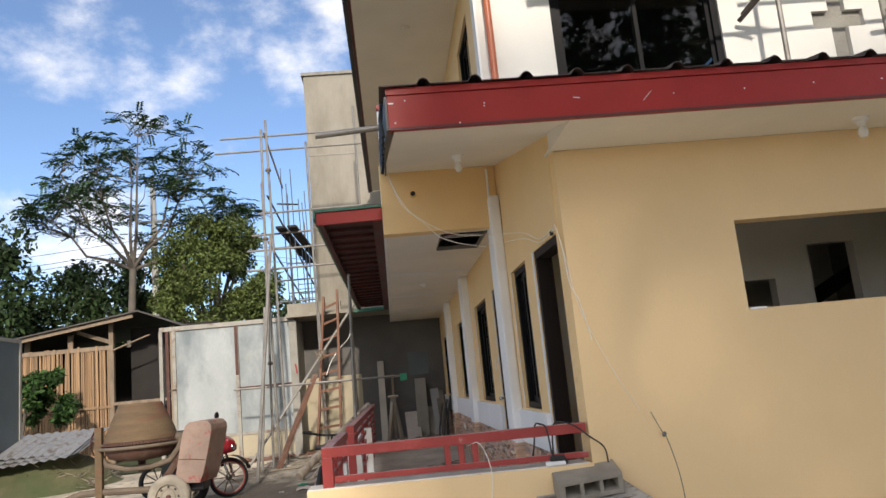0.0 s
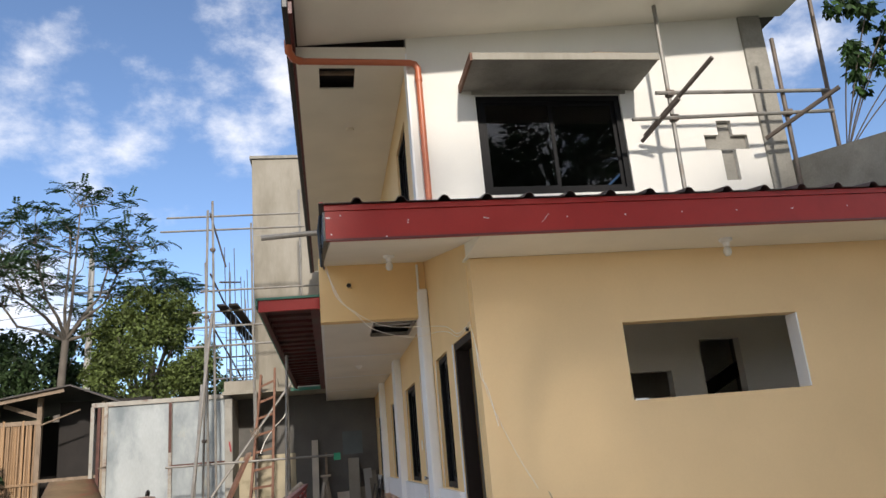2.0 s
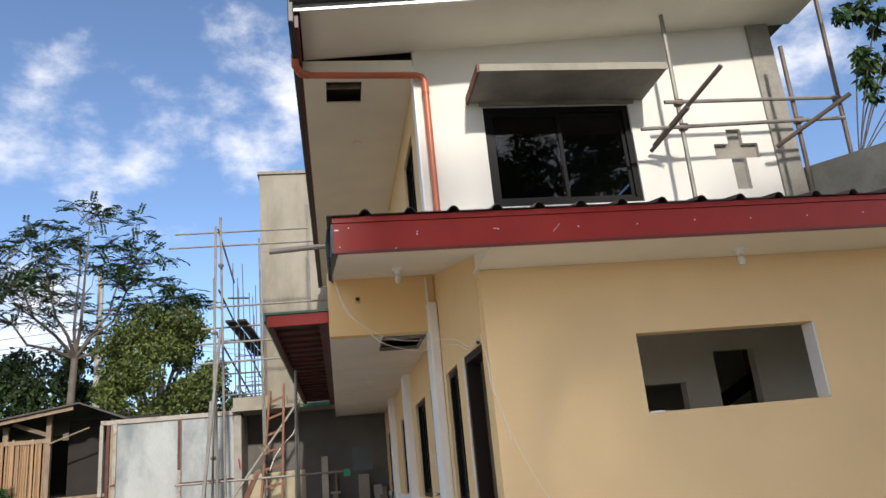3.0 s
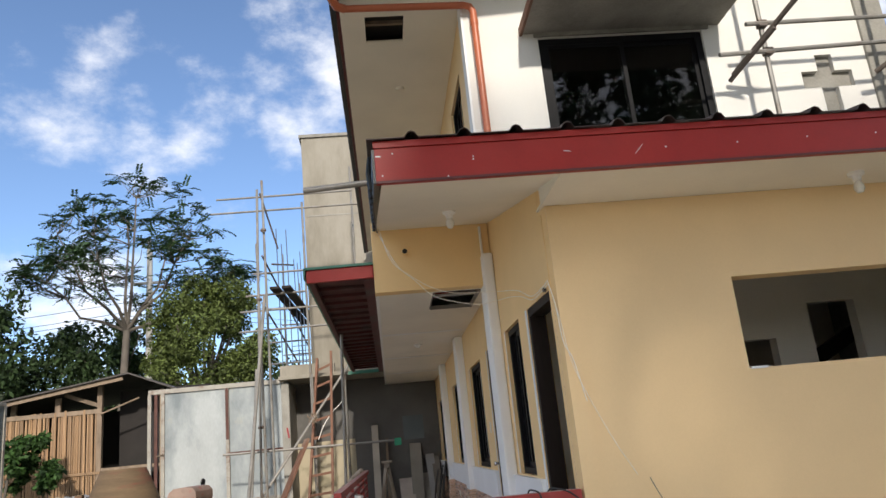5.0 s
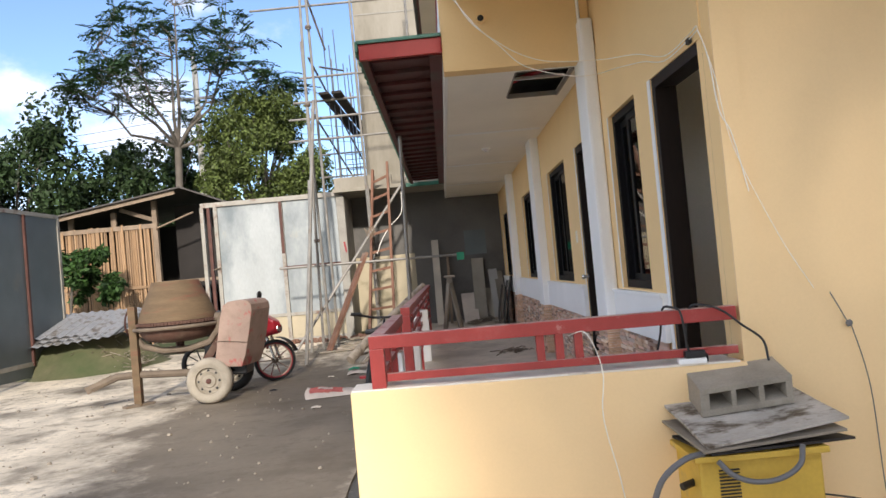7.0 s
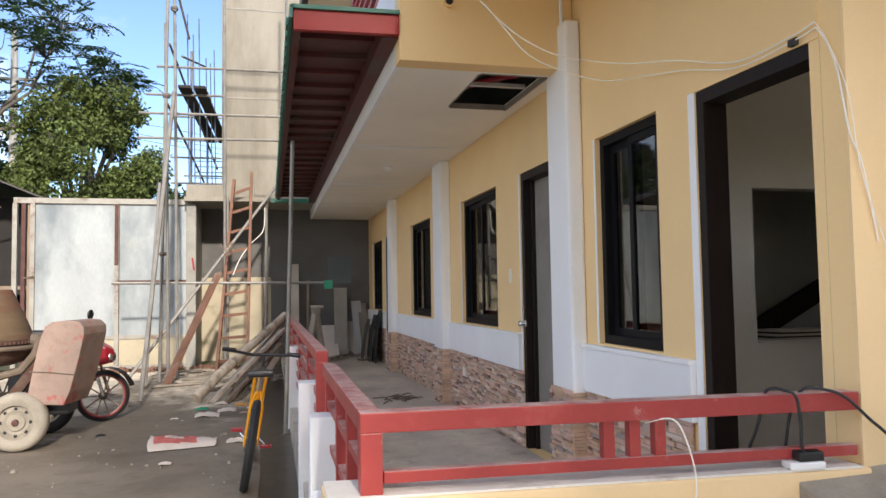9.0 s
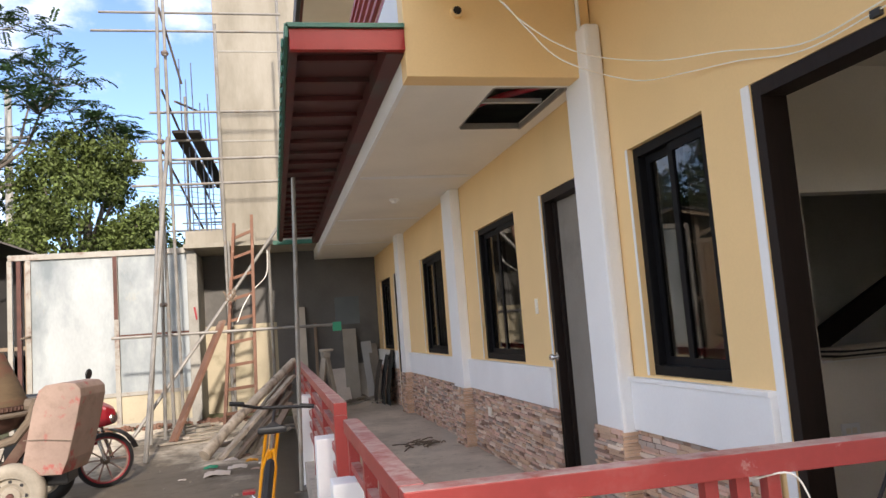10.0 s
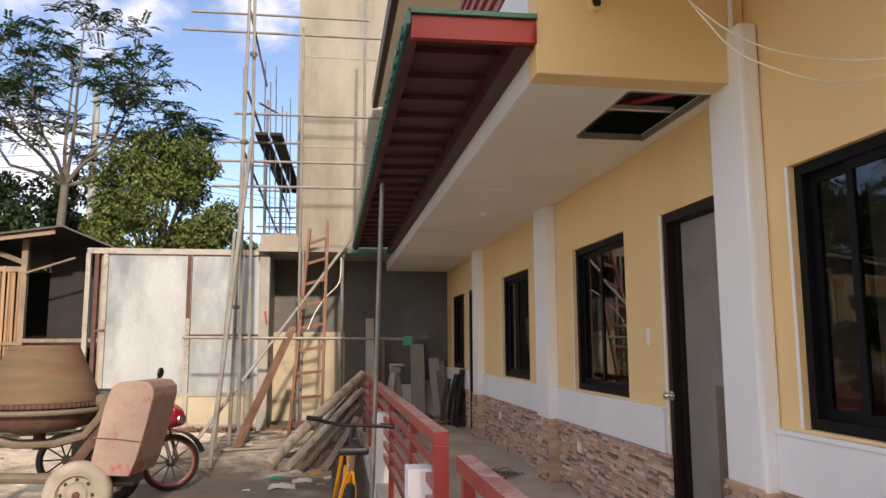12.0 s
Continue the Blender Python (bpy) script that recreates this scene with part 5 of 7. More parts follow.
for p, q in (((-2.24, 14.9, 6.95), (-2.0, 15.6, 5.9)), ((-2.25, 15.0, 5.6), (-1.72, 18.5, 4.1)), ((-2.28, 15.0, 4.6), (-1.75, 18.0, 3.3)), ((-2.05, 15.0, 5.4), (-1.9, 17.5, 6.0))):
    pipe_run(sc, "brace", p, q, 0.02, PIPE2)
for y in (17.2, 19.5):
    for z in (3.6, 4.1, 4.9):
        pipe_run(sc, "transom", (-2.5, y, z), (-1.56, y, z), 0.02)
for k in range(9):
    pipe_run(sc, "far_ledger", (-2.3, 19.8, 3.45 + 0.13 * k), (-1.6, 19.8, 3.45 + 0.13 * k), 0.011, BLUEPIPE)
for p, q, r in (((-2.22, 12.2, 0.13), (-2.02, 13.7, 4.45), 0.035), ((-2.33, 13.3, 0.2), (-2.22, 13.75, 3.1), 0.028)):
    pipe_run(sc, "leaning_pole", p, q, r * 0.85, PIPE, "pale grey pole")
for x, y, z in ((-2.16, 13.72, 2.05), (-2.13, 13.74, 4.4), (-2.08, 14.2, 5.9)):
    part("tie", Shape().lathe([(0.05, -0.03), (0.06, 0.0), (0.05, 0.03)], (x, y, z), (0, 0, 1), 10), PIPE2, sc, "rope and clamp joint")
for x0 in (-2.02, -1.78):
    part("plank", Shape().beam((x0, 15.0, 4.90), (x0 + 0.12, 19.6, 4.90), 0.19, 0.045), BLACKWOOD, sc, "dark scaffold plank")
reb = thing("starter_bars", (-1.75, 18.5, 3.07), "upright steel reinforcing bars", "rebar")
for k, (x, y, h) in enumerate(((-2.0, 15.7, 6.4), (-1.92, 15.9, 6.1), (-1.86, 16.3, 6.55), (-1.78, 16.9, 6.0), (-1.70, 16.9, 5.9), (-1.64, 17.0, 6.2))):
    part("bar", Shape().tube([(x, y, 3.0), (x - 0.05, y + 0.05, h)], 0.012, 6), BLUEPIPE, reb)
lb = thing("low_scaffold", (-1.5, 14.8, 0.25), "horizontal pipe with green tape and leaning brace pole below the slab", "scaffold")
pipe_run(lb, "long_pipe", (-2.95, 14.2, 1.64), (0.24, 14.2, 1.605), 0.022)
part("tape", Shape().box(0.20, 0.33, 14.165, 14.235, 1.51, 1.645), TAPE, lb, "scrap of green plastic")
pipe_run(lb, "diagonal_pole", (-2.66, 13.6, 0.2), (-0.52, 14.98, 3.28), 0.026, PIPE, "long pale brace pole")
pipe_run(lb, "prop", (-0.70, 15.0, 0.25), (-0.70, 15.0, 3.0), 0.026)
part("prop_head", Shape().lathe([(0.04, -0.06), (0.045, 0.02), (0.03, 0.05)], (-0.70, 15.0, 2.95)), PIPE2, lb)
pipe_run(lb, "thin_upright", (-1.30, 14.6, 0.24), (-1.30, 14.6, 3.02), 0.02)
tp = thing("timber_prop", (-1.75, 13.7, 0.2), "reddish timber plank leaning as a prop", "timber")
part("plank", Shape().beam((-2.08, 13.5, 0.18), (-1.42, 14.3, 1.78), 0.05, 0.15, (0.6, -0.6, 0.3)), REDWOOD, tp, bevel=0.004)
tl = thing("twine_tangle", (-1.25, 14.15, 2.1), "tangle of pale twine and wire on the ladder", "twine")
rr = random.Random(3)
for k in range(6):
    part("strand", Shape().tube([(-1.28 + rr.uniform(-0.1, 0.1), 14.05, 2.15 + rr.uniform(-0.12, 0.1)) for _ in range(5)], 0.008, 5), TIMBER, tl)
part("hanging_wire", Shape().wire([(-0.72, 14.95, 2.9), (-0.75, 14.9, 2.5), (-0.95, 14.6, 2.25), (-1.1, 14.3, 2.0), (-1.2, 14.2, 1.75)], 0.007, 5), WIRE, tl)

ld = thing("ladder", (-1.2, 14.3, 0.2), "rust-orange ladder leaning on the slab edge", "ladder")
A, B = Vector((-1.42, 13.7, 0.20)), Vector((-1.22, 14.98, 3.35))
A2, B2 = Vector((-0.98, 13.75, 0.20)), Vector((-0.94, 15.0, 3.48))
part("stile", Shape().beam(A, B, 0.045, 0.07), LADDER, ld, bevel=0.004)
part("stile", Shape().beam(A2, B2, 0.045, 0.07), LADDER, ld, bevel=0.004)
for k in range(9):
    f = 0.08 + 0.105 * k
    part("rung", Shape().beam(A.lerp(B, f), A2.lerp(B2, f), 0.03, 0.045), LADDER, ld, bevel=0.003)

# ---- wood pile, sack, rubbish ----
wp = thing("timber_pile", (-1.1, 12.8, 0.15), "pile of old poles and planks leaning on the railing", "timber")
rr = random.Random(8)
PALEWOOD = material("sun_bleached_timber", (0.40, 0.335, 0.26), 0.9, vary=0.35, scale=2.5, fine=40, bump=0.5, stretch=(2.5, 2.5, 0.8), stain=(0.15, 0.115, 0.085), stain_at=(0.52, 0.7), stain_scale=3, objvary=0.25)
part("pole", Shape().tube([(-1.56, 12.2, 0.14), (-1.30, 12.55, 0.39), (-0.98, 12.95, 0.66), (-0.42, 13.65, 1.12)], 0.075, 10, 0.058), PALEWOOD, wp, "thick bleached pole", smooth=True)
for k, (p, q, w, t) in enumerate((((-1.38, 12.12, 0.09), (-0.46, 13.35, 0.92), 0.13, 0.04), ((-1.20, 12.05, 0.08), (-0.50, 13.1, 0.72), 0.10, 0.035), ((-1.05, 12.25, 0.09), (-0.47, 13.6, 0.95), 0.06, 0.05),
                                  ((-1.12, 12.5, 0.10), (-0.55, 14.2, 0.85), 0.14, 0.025), ((-0.92, 12.1, 0.08), (-0.52, 12.9, 0.60), 0.09, 0.03), ((-1.30, 12.75, 0.12), (-0.44, 13.95, 1.02), 0.05, 0.05),
                                  ((-0.80, 12.2, 0.08), (-0.50, 13.3, 0.80), 0.07, 0.028), ((-1.5, 12.95, 0.13), (-0.6, 13.1, 0.30), 0.10, 0.03), ((-1.25, 13.3, 0.15), (-0.55, 12.5, 0.32), 0.07, 0.04))):
    part("plank", Shape().beam(p, q, w, t, (rr.uniform(-0.5, 0.5), rr.uniform(-0.2, 0.2), 1)), (PALEWOOD, TIMBER, ROUGH)[k % 3], wp, bevel=0.003)
for k in range(10):
    x, y = rr.uniform(-2.6, -0.9), rr.uniform(13.2, 14.9)
    st = thing("timber_offcut", (x, y, gz(x, y)), "old timber offcut lying on the ground", "timber", "offcuts by the gate")
    a = rr.uniform(-0.5, 0.6)
    ln = rr.uniform(0.3, 0.8)
    part("board", Shape().beam((x, y, gz(x, y) + 0.02), (x + ln * math.cos(a), y + ln * math.sin(a), gz(x, y + ln * math.sin(a)) + 0.03 + rr.uniform(0, 0.05)), rr.uniform(0.03, 0.09), 0.025), ROUGH, st, bevel=0.002)


def crumple(name, x, y, size, mat, label, seed, category="rubbish", flat=0.35, group=""):
    """A crumpled scrap lying on the yard."""
    rnd = random.Random(seed)
    s = Shape()
    n = 7
    for j in range(n):
        for i in range(n):
            u, v = i / (n - 1) - 0.5, j / (n - 1) - 0.5
            h = size * flat * max(0, 0.55 - u * u - v * v) * (0.6 + 0.9 * rnd.random())
            s.v.append((x + u * size * 1.3 + rnd.uniform(-0.05, 0.05) * size, y + v * size + rnd.uniform(-0.05, 0.05) * size, gz(x, y) + 0.006 + h))
    for j in range(n - 1):
        for i in range(n - 1):
            k = j * n + i
            s.f.append((k, k + 1, k + n + 1, k + n))
    for j in range(n):
        for i in range(n):
            vx, vy, vz = s.v[j * n + i]
            s.v.append((vx, vy, max(vz - size * 0.05, gz(x, y) + 0.004)))
    m = n * n
    for i in range(n - 1):
        for a, b in ((i, i + 1), (m - n + i + 1, m - n + i), ((i + 1) * n, i * n), (i * n + n - 1, (i + 1) * n + n - 1)):
            s.f.append((a, b, b + m, a + m))
    return solid(name, s, mat, label, category, group=group, smooth=False)


sack = thing("cement_sack", (-1.45, 9.55, gz(0, 9.5)), "empty white and red cement sack lying on the concrete", "sack")
rs = random.Random(2)
ss = Shape()
n, m2 = 15, 9
for j in range(m2):
    for i in range(n):
        u, v = i / (n - 1), j / (m2 - 1) - 0.5
        h = 0.10 * (1 - (2 * v) ** 2) * (1 - 0.65 * u) + 0.02 * rs.random() * (1 if 0 < j < m2 - 1 else 0)
        ss.v.append((-1.73 + 0.58 * u + 0.02 * rs.random(), 9.60 + v * (0.36 - 0.10 * u) + 0.05 * u, gz(0, 9.5) + 0.01 + h))
for j in range(m2 - 1):
    for i in range(n - 1):
        k = j * n + i
        ss.f.append((k, k + 1, k + n + 1, k + n))
part("paper", ss, PAPER, sack, "crumpled white sack paper", smooth=True)
pz = Shape()
for j in range(1, m2 - 2):
    for i in range(1, 10):
        k = j * n + i
        q = [ss.v[k], ss.v[k + 1], ss.v[k + n + 1], ss.v[k + n]]
        if not (j in (3,) and 3 <= i <= 6):
            pz.quad(*[(a, b, c + 0.004) for a, b, c in q])
part("red_print", pz, SACKRED, sack, "red printed panel")
bars = Shape()
for k in range(4):
    c = ss.v[3 * n + 3 + k]
    bars.box(c[0], c[0] + 0.025, c[1], c[1] + 0.03, c[2] + 0.004, c[2] + 0.012)
part("print_bar", bars, PAPER, sack, "illegible white lettering as bars")
for k, (x, y, sz, mt) in enumerate(((-1.35, 11.3, 0.28, PAPER), (-1.15, 11.6, 0.22, PAPER), (-1.45, 11.75, 0.16, TAPE), (-0.95, 9.7, 0.2, PAPER), (-1.5, 8.9, 0.1, PAPER), (-2.0, 13.8, 0.2, PAPER), (-1.0, 11.9, 0.14, YELLOW), (-1.25, 12.05, 0.16, PAPER), (-1.1, 12.2, 0.12, GUARD), (-0.85, 11.7, 0.15, PAPER), (-1.35, 12.4, 0.1, BLACKPL), (-0.95, 11.4, 0.1, GUARD), (-1.7, 11.2, 0.08, PAPER), (-2.3, 10.4, 0.09, BLACKPL))):
    crumple("rubbish_scrap", x, y, sz * 0.75, mt, "crumpled scrap of packaging on the yard", 60 + k, group="scraps on the yard")
rr = random.Random(14)
pebs = Shape()
for k in range(520):
    x, y = rr.uniform(-6.5, -0.8), rr.uniform(4.5, 14.8)
    r = rr.uniform(0.006, 0.015) if k % 7 else rr.uniform(0.015, 0.032)
    z = gz(x, y)
    pebs.lathe([(0.0, -0.002), (r, 0.0), (r * 0.8, r * 0.7), (0.0, r)], (x, y, z), (rr.uniform(-0.2, 0.2), rr.uniform(-0.2, 0.2), 1), 5)
solid("gravel_bits", pebs, ROUGH, "small stones and chips scattered over the yard", "gravel", "stuff")

# ---- concrete mixer ----
mx = thing("concrete_mixer", (-3.2, 10.3, 0.09), "towed concrete mixer caked in dry cement, rusty red drum", "mixer")
MC = Vector((-3.38, 10.3, -0.04))
part("drum_cone", Shape().lathe([(0.255, 1.565), (0.275, 1.57), (0.285, 1.55), (0.36, 1.38), (0.425, 1.23), (0.462, 1.13), (0.468, 1.09), (0.44, 1.09), (0.26, 1.52), (0.255, 1.565)], MC, n=40), MIXER, mx, "cement-caked cone", smooth=True)
part("drum_belly", Shape().lathe([(0.462, 1.045), (0.46, 1.0), (0.445, 0.94), (0.40, 0.88), (0.31, 0.845), (0.18, 0.825), (0.0, 0.82)], MC, n=40), MIXER2, mx, "rusty lower bowl", smooth=True)
gear = Shape().lathe([(0.45, 1.09), (0.485, 1.085), (0.49, 1.05), (0.45, 1.045)], MC, n=40)
for k in range(72):
    t = 2 * math.pi * k / 72
    c = MC + Vector((0.492 * math.cos(t), 0.492 * math.sin(t), 1.066))
    gear.beam(c - Vector((0, 0, 0.014)), c + Vector((0, 0, 0.014)), 0.014, 0.014)
part("ring_gear", gear, MIXER2, mx, "toothed ring gear")
yoke = [(-3.91, 10.22, 1.12), (-3.90, 10.2, 0.93), (-3.80, 10.2, 0.76), (-3.55, 10.2, 0.69), (-3.22, 10.2, 0.69), (-2.98, 10.2, 0.75), (-2.86, 10.2, 0.90), (-2.80, 10.2, 1.08)]
part("yoke", Shape().tube(yoke, 0.04, 8), DUSTSTEEL, mx, "bent yoke under the drum", smooth=True)
hoop = [MC + Vector((0.515 * math.cos(t), 0.515 * math.sin(t), 1.015)) for t in (math.pi + math.pi * k / 16 for k in range(17))]
part("hoop", Shape().tube(hoop, 0.022, 8), DUSTSTEEL, mx, "bent hoop in front of the drum", smooth=True)
part("pivot", Shape().tube([(-2.90, 10.25, 1.04), (-2.70, 10.25, 1.04)], 0.06, 12), DUSTSTEEL, mx)
part("drum_boss", Shape().tube([(-3.38, 10.3, 0.78), (-3.38, 10.3, 0.63)], 0.05, 10), MIXER2, mx)
part("post", Shape().box(-3.92, -3.83, 10.1, 10.19, 0.05, 1.26), MIXER, mx, "rusty front stand post", bevel=0.006)
part("post_foot", Shape().beam((-4.00, 10.0, 0.066), (-3.76, 10.28, 0.066), 0.1, 0.03), DUSTSTEEL, mx)
part("tilt_wheel", Shape().lathe([(0.15, -0.012), (0.17, 0.0), (0.15, 0.012), (0.15, -0.012)], (-4.0, 10.35, 1.05), (1, 0, 0), 18), RUSTF, mx, "rusty tilting wheel")
part("tow_bar", Shape().tube([(-4.4, 10.05, 0.32), (-4.1, 10.1, 0.43), (-3.9, 10.15, 0.43), (-2.6, 10.25, 0.36)], 0.045, 8), DUSTSTEEL, mx, smooth=True)
part("tow_eye", Shape().beam((-4.45, 10.03, 0.30), (-4.15, 10.09, 0.42), 0.03, 0.09), DUSTSTEEL, mx)
part("frame", Shape().beam((-3.15, 10.25, 0.38), (-2.72, 10.25, 0.96), 0.09, 0.09).beam((-2.90, 9.9, 0.318), (-2.90, 10.8, 0.318), 0.06, 0.06), MIXER2, mx)
hood = Shape()
prof = [(-2.80, 0.50), (-2.745, 0.80), (-2.69, 1.08), (-2.645, 1.21), (-2.59, 1.25), (-2.46, 1.262), (-2.36, 1.25), (-2.315, 1.20), (-2.31, 1.13), (-2.365, 0.86), (-2.43, 0.60), (-2.48, 0.48)]
hb = len(hood.v)
for y in (9.84, 10.32):
    hood.v += [(x - 0.03 + (0.10 if y > 10 else 0.0), y, z - 0.03) for x, z in prof]
npf = len(prof)
for k in range(npf - 1):
    hood.f.append((k, k + 1, k + 1 + npf, k + npf))
hood.f.append(tuple(range(npf)))
hood.f.append(tuple(reversed(range(npf, 2 * npf))))
hood.f.append((npf - 1, 0, npf, 2 * npf - 1))
part("engine_hood", hood, GUARD, mx, "dusty pink engine hood with red paint traces", bevel=0.008)
part("hood_wire", Shape().tube([(-2.80, 9.83, 0.77), (-2.63, 9.825, 0.76), (-2.43, 9.83, 0.73), (-2.39, 10.0, 0.73)], 0.004, 5), DUSTSTEEL, mx, "wire round the hood")
part("engine", Shape().box(-2.72, -2.50, 10.0, 10.36, 0.34, 0.62), BLACKPL, mx, "dark engine inside", bevel=0.02)
for y, mt in ((9.86, DUSTTYRE), (10.78, TYRE)):
    wc = (-2.90, y, 0.318)
    tyre = part("tyre", Shape().lathe([(0.165, 0.070), (0.20, 0.085), (0.235, 0.083), (0.260, 0.062), (0.268, 0.02), (0.268, -0.02), (0.260, -0.062), (0.235, -0.083), (0.165, -0.07)], wc, (0, -1, 0), 36), mt, mx, "cement-dusted tyre" if mt is DUSTTYRE else "", smooth=True)
    part("rim", Shape().lathe([(0.168, 0.07), (0.158, 0.07), (0.148, 0.03), (0.11, 0.045), (0.085, 0.03), (0.075, 0.05), (0.0, 0.05)], wc, (0, -1, 0), 28), DUSTTYRE, tyre, "dusty steel rim", smooth=True)
    part("hub_cap", Shape().lathe([(0.03, 0.05), (0.028, 0.075), (0.0, 0.08)], wc, (0, -1, 0), 12), RUSTF, tyre)
    for k in range(8):
        bl2 = Shape()
        t = 2 * math.pi * k / 8
        bl2.lathe([(0.016, 0.0), (0.016, 0.002), (0.0, 0.002)], (wc[0] + 0.122 * math.cos(t), y - 0.042, wc[2] + 0.122 * math.sin(t)), (0, -1, 0), 8)
        # black disc on the closed rim, painted in for a hole's shade
        part("rim_hole", bl2, BLACKPL, tyre)

# ---- motorcycle behind the mixer ----
mo = thing("motorcycle", (-3.0, 11.6, 0.12), "red and black motorcycle parked behind the mixer", "motorcycle")


def cycle_wheel(owner, c, axis, r, width, rim_mat, tyre_mat, spokes, name="wheel", stripe=None):
    ax = Vector(axis).normalized()
    w = part(name, Shape().lathe([(r - 0.045, width), (r - 0.012, width * 0.85), (r, 0), (r - 0.012, -width * 0.85), (r - 0.045, -width), (r - 0.045, width)], c, ax, 36), tyre_mat, owner, "black tyre", smooth=True)
    part("rim", Shape().lathe([(r - 0.045, width * 0.8), (r - 0.07, width * 0.6), (r - 0.07, -width * 0.6), (r - 0.045, -width * 0.8)], c, ax, 36), rim_mat, w, smooth=True)
    s = ax.cross(Vector((0, 0, 1))).normalized()
    u = ax.cross(s)
    for k in range(spokes):
        t = 2 * math.pi * k / spokes
        d = s * math.cos(t) + u * math.sin(t)
        part("spoke", Shape().tube([Vector(c) + d * 0.03, Vector(c) + d * (r - 0.065)], 0.009 if spokes < 12 else 0.0025, 5), rim_mat, w)
    part("hub", Shape().lathe([(0.0, 0.04), (0.045, 0.04), (0.045, -0.04), (0.0, -0.04)], c, ax, 14), DUSTSTEEL, w)
    if stripe:
        part("stripe", Shape().lathe([(r - 0.058, width * 0.75), (r - 0.05, width * 0.95), (r - 0.044, width * 0.98)], c, ax, 36), stripe, w, "red rim stripe")
    return w


gm = 0.05
cycle_wheel(mo, (-2.48, 11.35, gm + 0.285), (0.35, -1, 0), 0.285, 0.042, GUARD, TYRE, 10, stripe=REDGLOSS)
cycle_wheel(mo, (-3.62, 11.75, gm + 0.285), (0.3, -1, 0), 0.285, 0.05, BLACKPL, TYRE, 10)
part("front_fork", Shape().tube([(-2.46, 11.29, gm + 0.285), (-2.64, 11.38, gm + 0.80)], 0.02, 8).tube([(-2.42, 11.42, gm + 0.285), (-2.60, 11.5, gm + 0.80)], 0.02, 8), CHROME, mo)
fd = Shape()
for k in range(9):
    t = radians(20 + 13 * k)
    for sd in (-0.06, 0.06):
        d = Vector((-0.96, 0.28, 0)) * math.cos(t) * -1 + Vector((0, 0, 1)) * math.sin(t)
        p = Vector((-2.44, 11.35, gm + 0.285)) + d * 0.315 + Vector((0.28, 0.96, 0)) * sd
        fd.v.append(tuple(p))
for k in range(8):
    fd.f.append((2 * k, 2 * k + 1, 2 * k + 3, 2 * k + 2))
part("mudguard", fd, BLACKPL, mo)
hl = Shape().slab([(-2.66, 11.32), (-2.44, 11.26), (-2.36, 11.36), (-2.42, 11.52), (-2.64, 11.56)], lambda x, y: gm + 0.60 + 0.6 * (x + 2.66) * 0.3, lambda x, y: gm + 0.96 - 0.8 * (x + 2.66) * 0.7)
part("headlight_cowl", hl, REDGLOSS, mo, "glossy red front cowl", bevel=0.03)
part("headlight", Shape().lathe([(0.07, 0.0), (0.06, 0.02), (0.0, 0.03)], (-2.395, 11.36, gm + 0.72), (0.9, -0.35, 0.15), 16), CHROME, mo)
part("fork_cover", Shape().tube([(-2.55, 11.36, gm + 0.45), (-2.62, 11.38, gm + 0.75)], 0.035, 8), REDGLOSS, mo)
part("handlebar", Shape().tube([(-2.62, 11.15, gm + 1.02), (-2.66, 11.3, gm + 0.98), (-2.66, 11.6, gm + 0.98), (-2.66, 11.75, gm + 1.02)], 0.013, 8), BLACKPL, mo)
for y in (11.18,):
    mr = part("mirror", Shape().lathe([(0.0, 0.012), (0.05, 0.008), (0.055, 0.0), (0.05, -0.01), (0.0, -0.012)], (-2.58, y, gm + 1.20), (-0.9, 0.3, 0.1), 14), BLACKPL, mo, "black rear-view mirror")
    part("mirror_stem", Shape().tube([(-2.64, y, gm + 1.0), (-2.60, y, gm + 1.16)], 0.007, 6), BLACKPL, mr)
part("tank", Shape().slab([(-2.98, 11.4), (-2.68, 11.34), (-2.66, 11.56), (-2.98, 11.66)], gm + 0.62, lambda x, y: gm + 0.86 + 0.15 * (x + 2.9)), REDGLOSS, mo, "glossy red tank", bevel=0.04)
part("seat", Shape().slab([(-3.72, 11.6), (-2.98, 11.4), (-2.98, 11.66), (-3.68, 11.9)], gm + 0.68, lambda x, y: gm + 0.80 - 0.12 * (x + 2.98)), BLACKPL, mo, "black seat", bevel=0.03)
part("top_box", Shape().box(-3.45, -3.05, 11.45, 11.8, gm + 0.86, gm + 1.02), BLACKPL, mo, "black raised rear seat", bevel=0.05)
part("body", Shape().beam((-3.5, 11.7, gm + 0.45), (-2.75, 11.48, gm + 0.45), 0.22, 0.3), BLACKPL, mo, bevel=0.03)

# ---- bicycle ----
bk = thing("bicycle", (-0.85, 8.6, 0.05), "yellow bicycle leaning by the porch railing", "bicycle")
LN = Vector((0.16, 0, 1)).normalized()


def onbike(y, z, side=0.0):
    """A place in the bicycle's leaning plane."""
    return Vector((-0.84 + side, y - 0.16, 0.05)) + LN * z


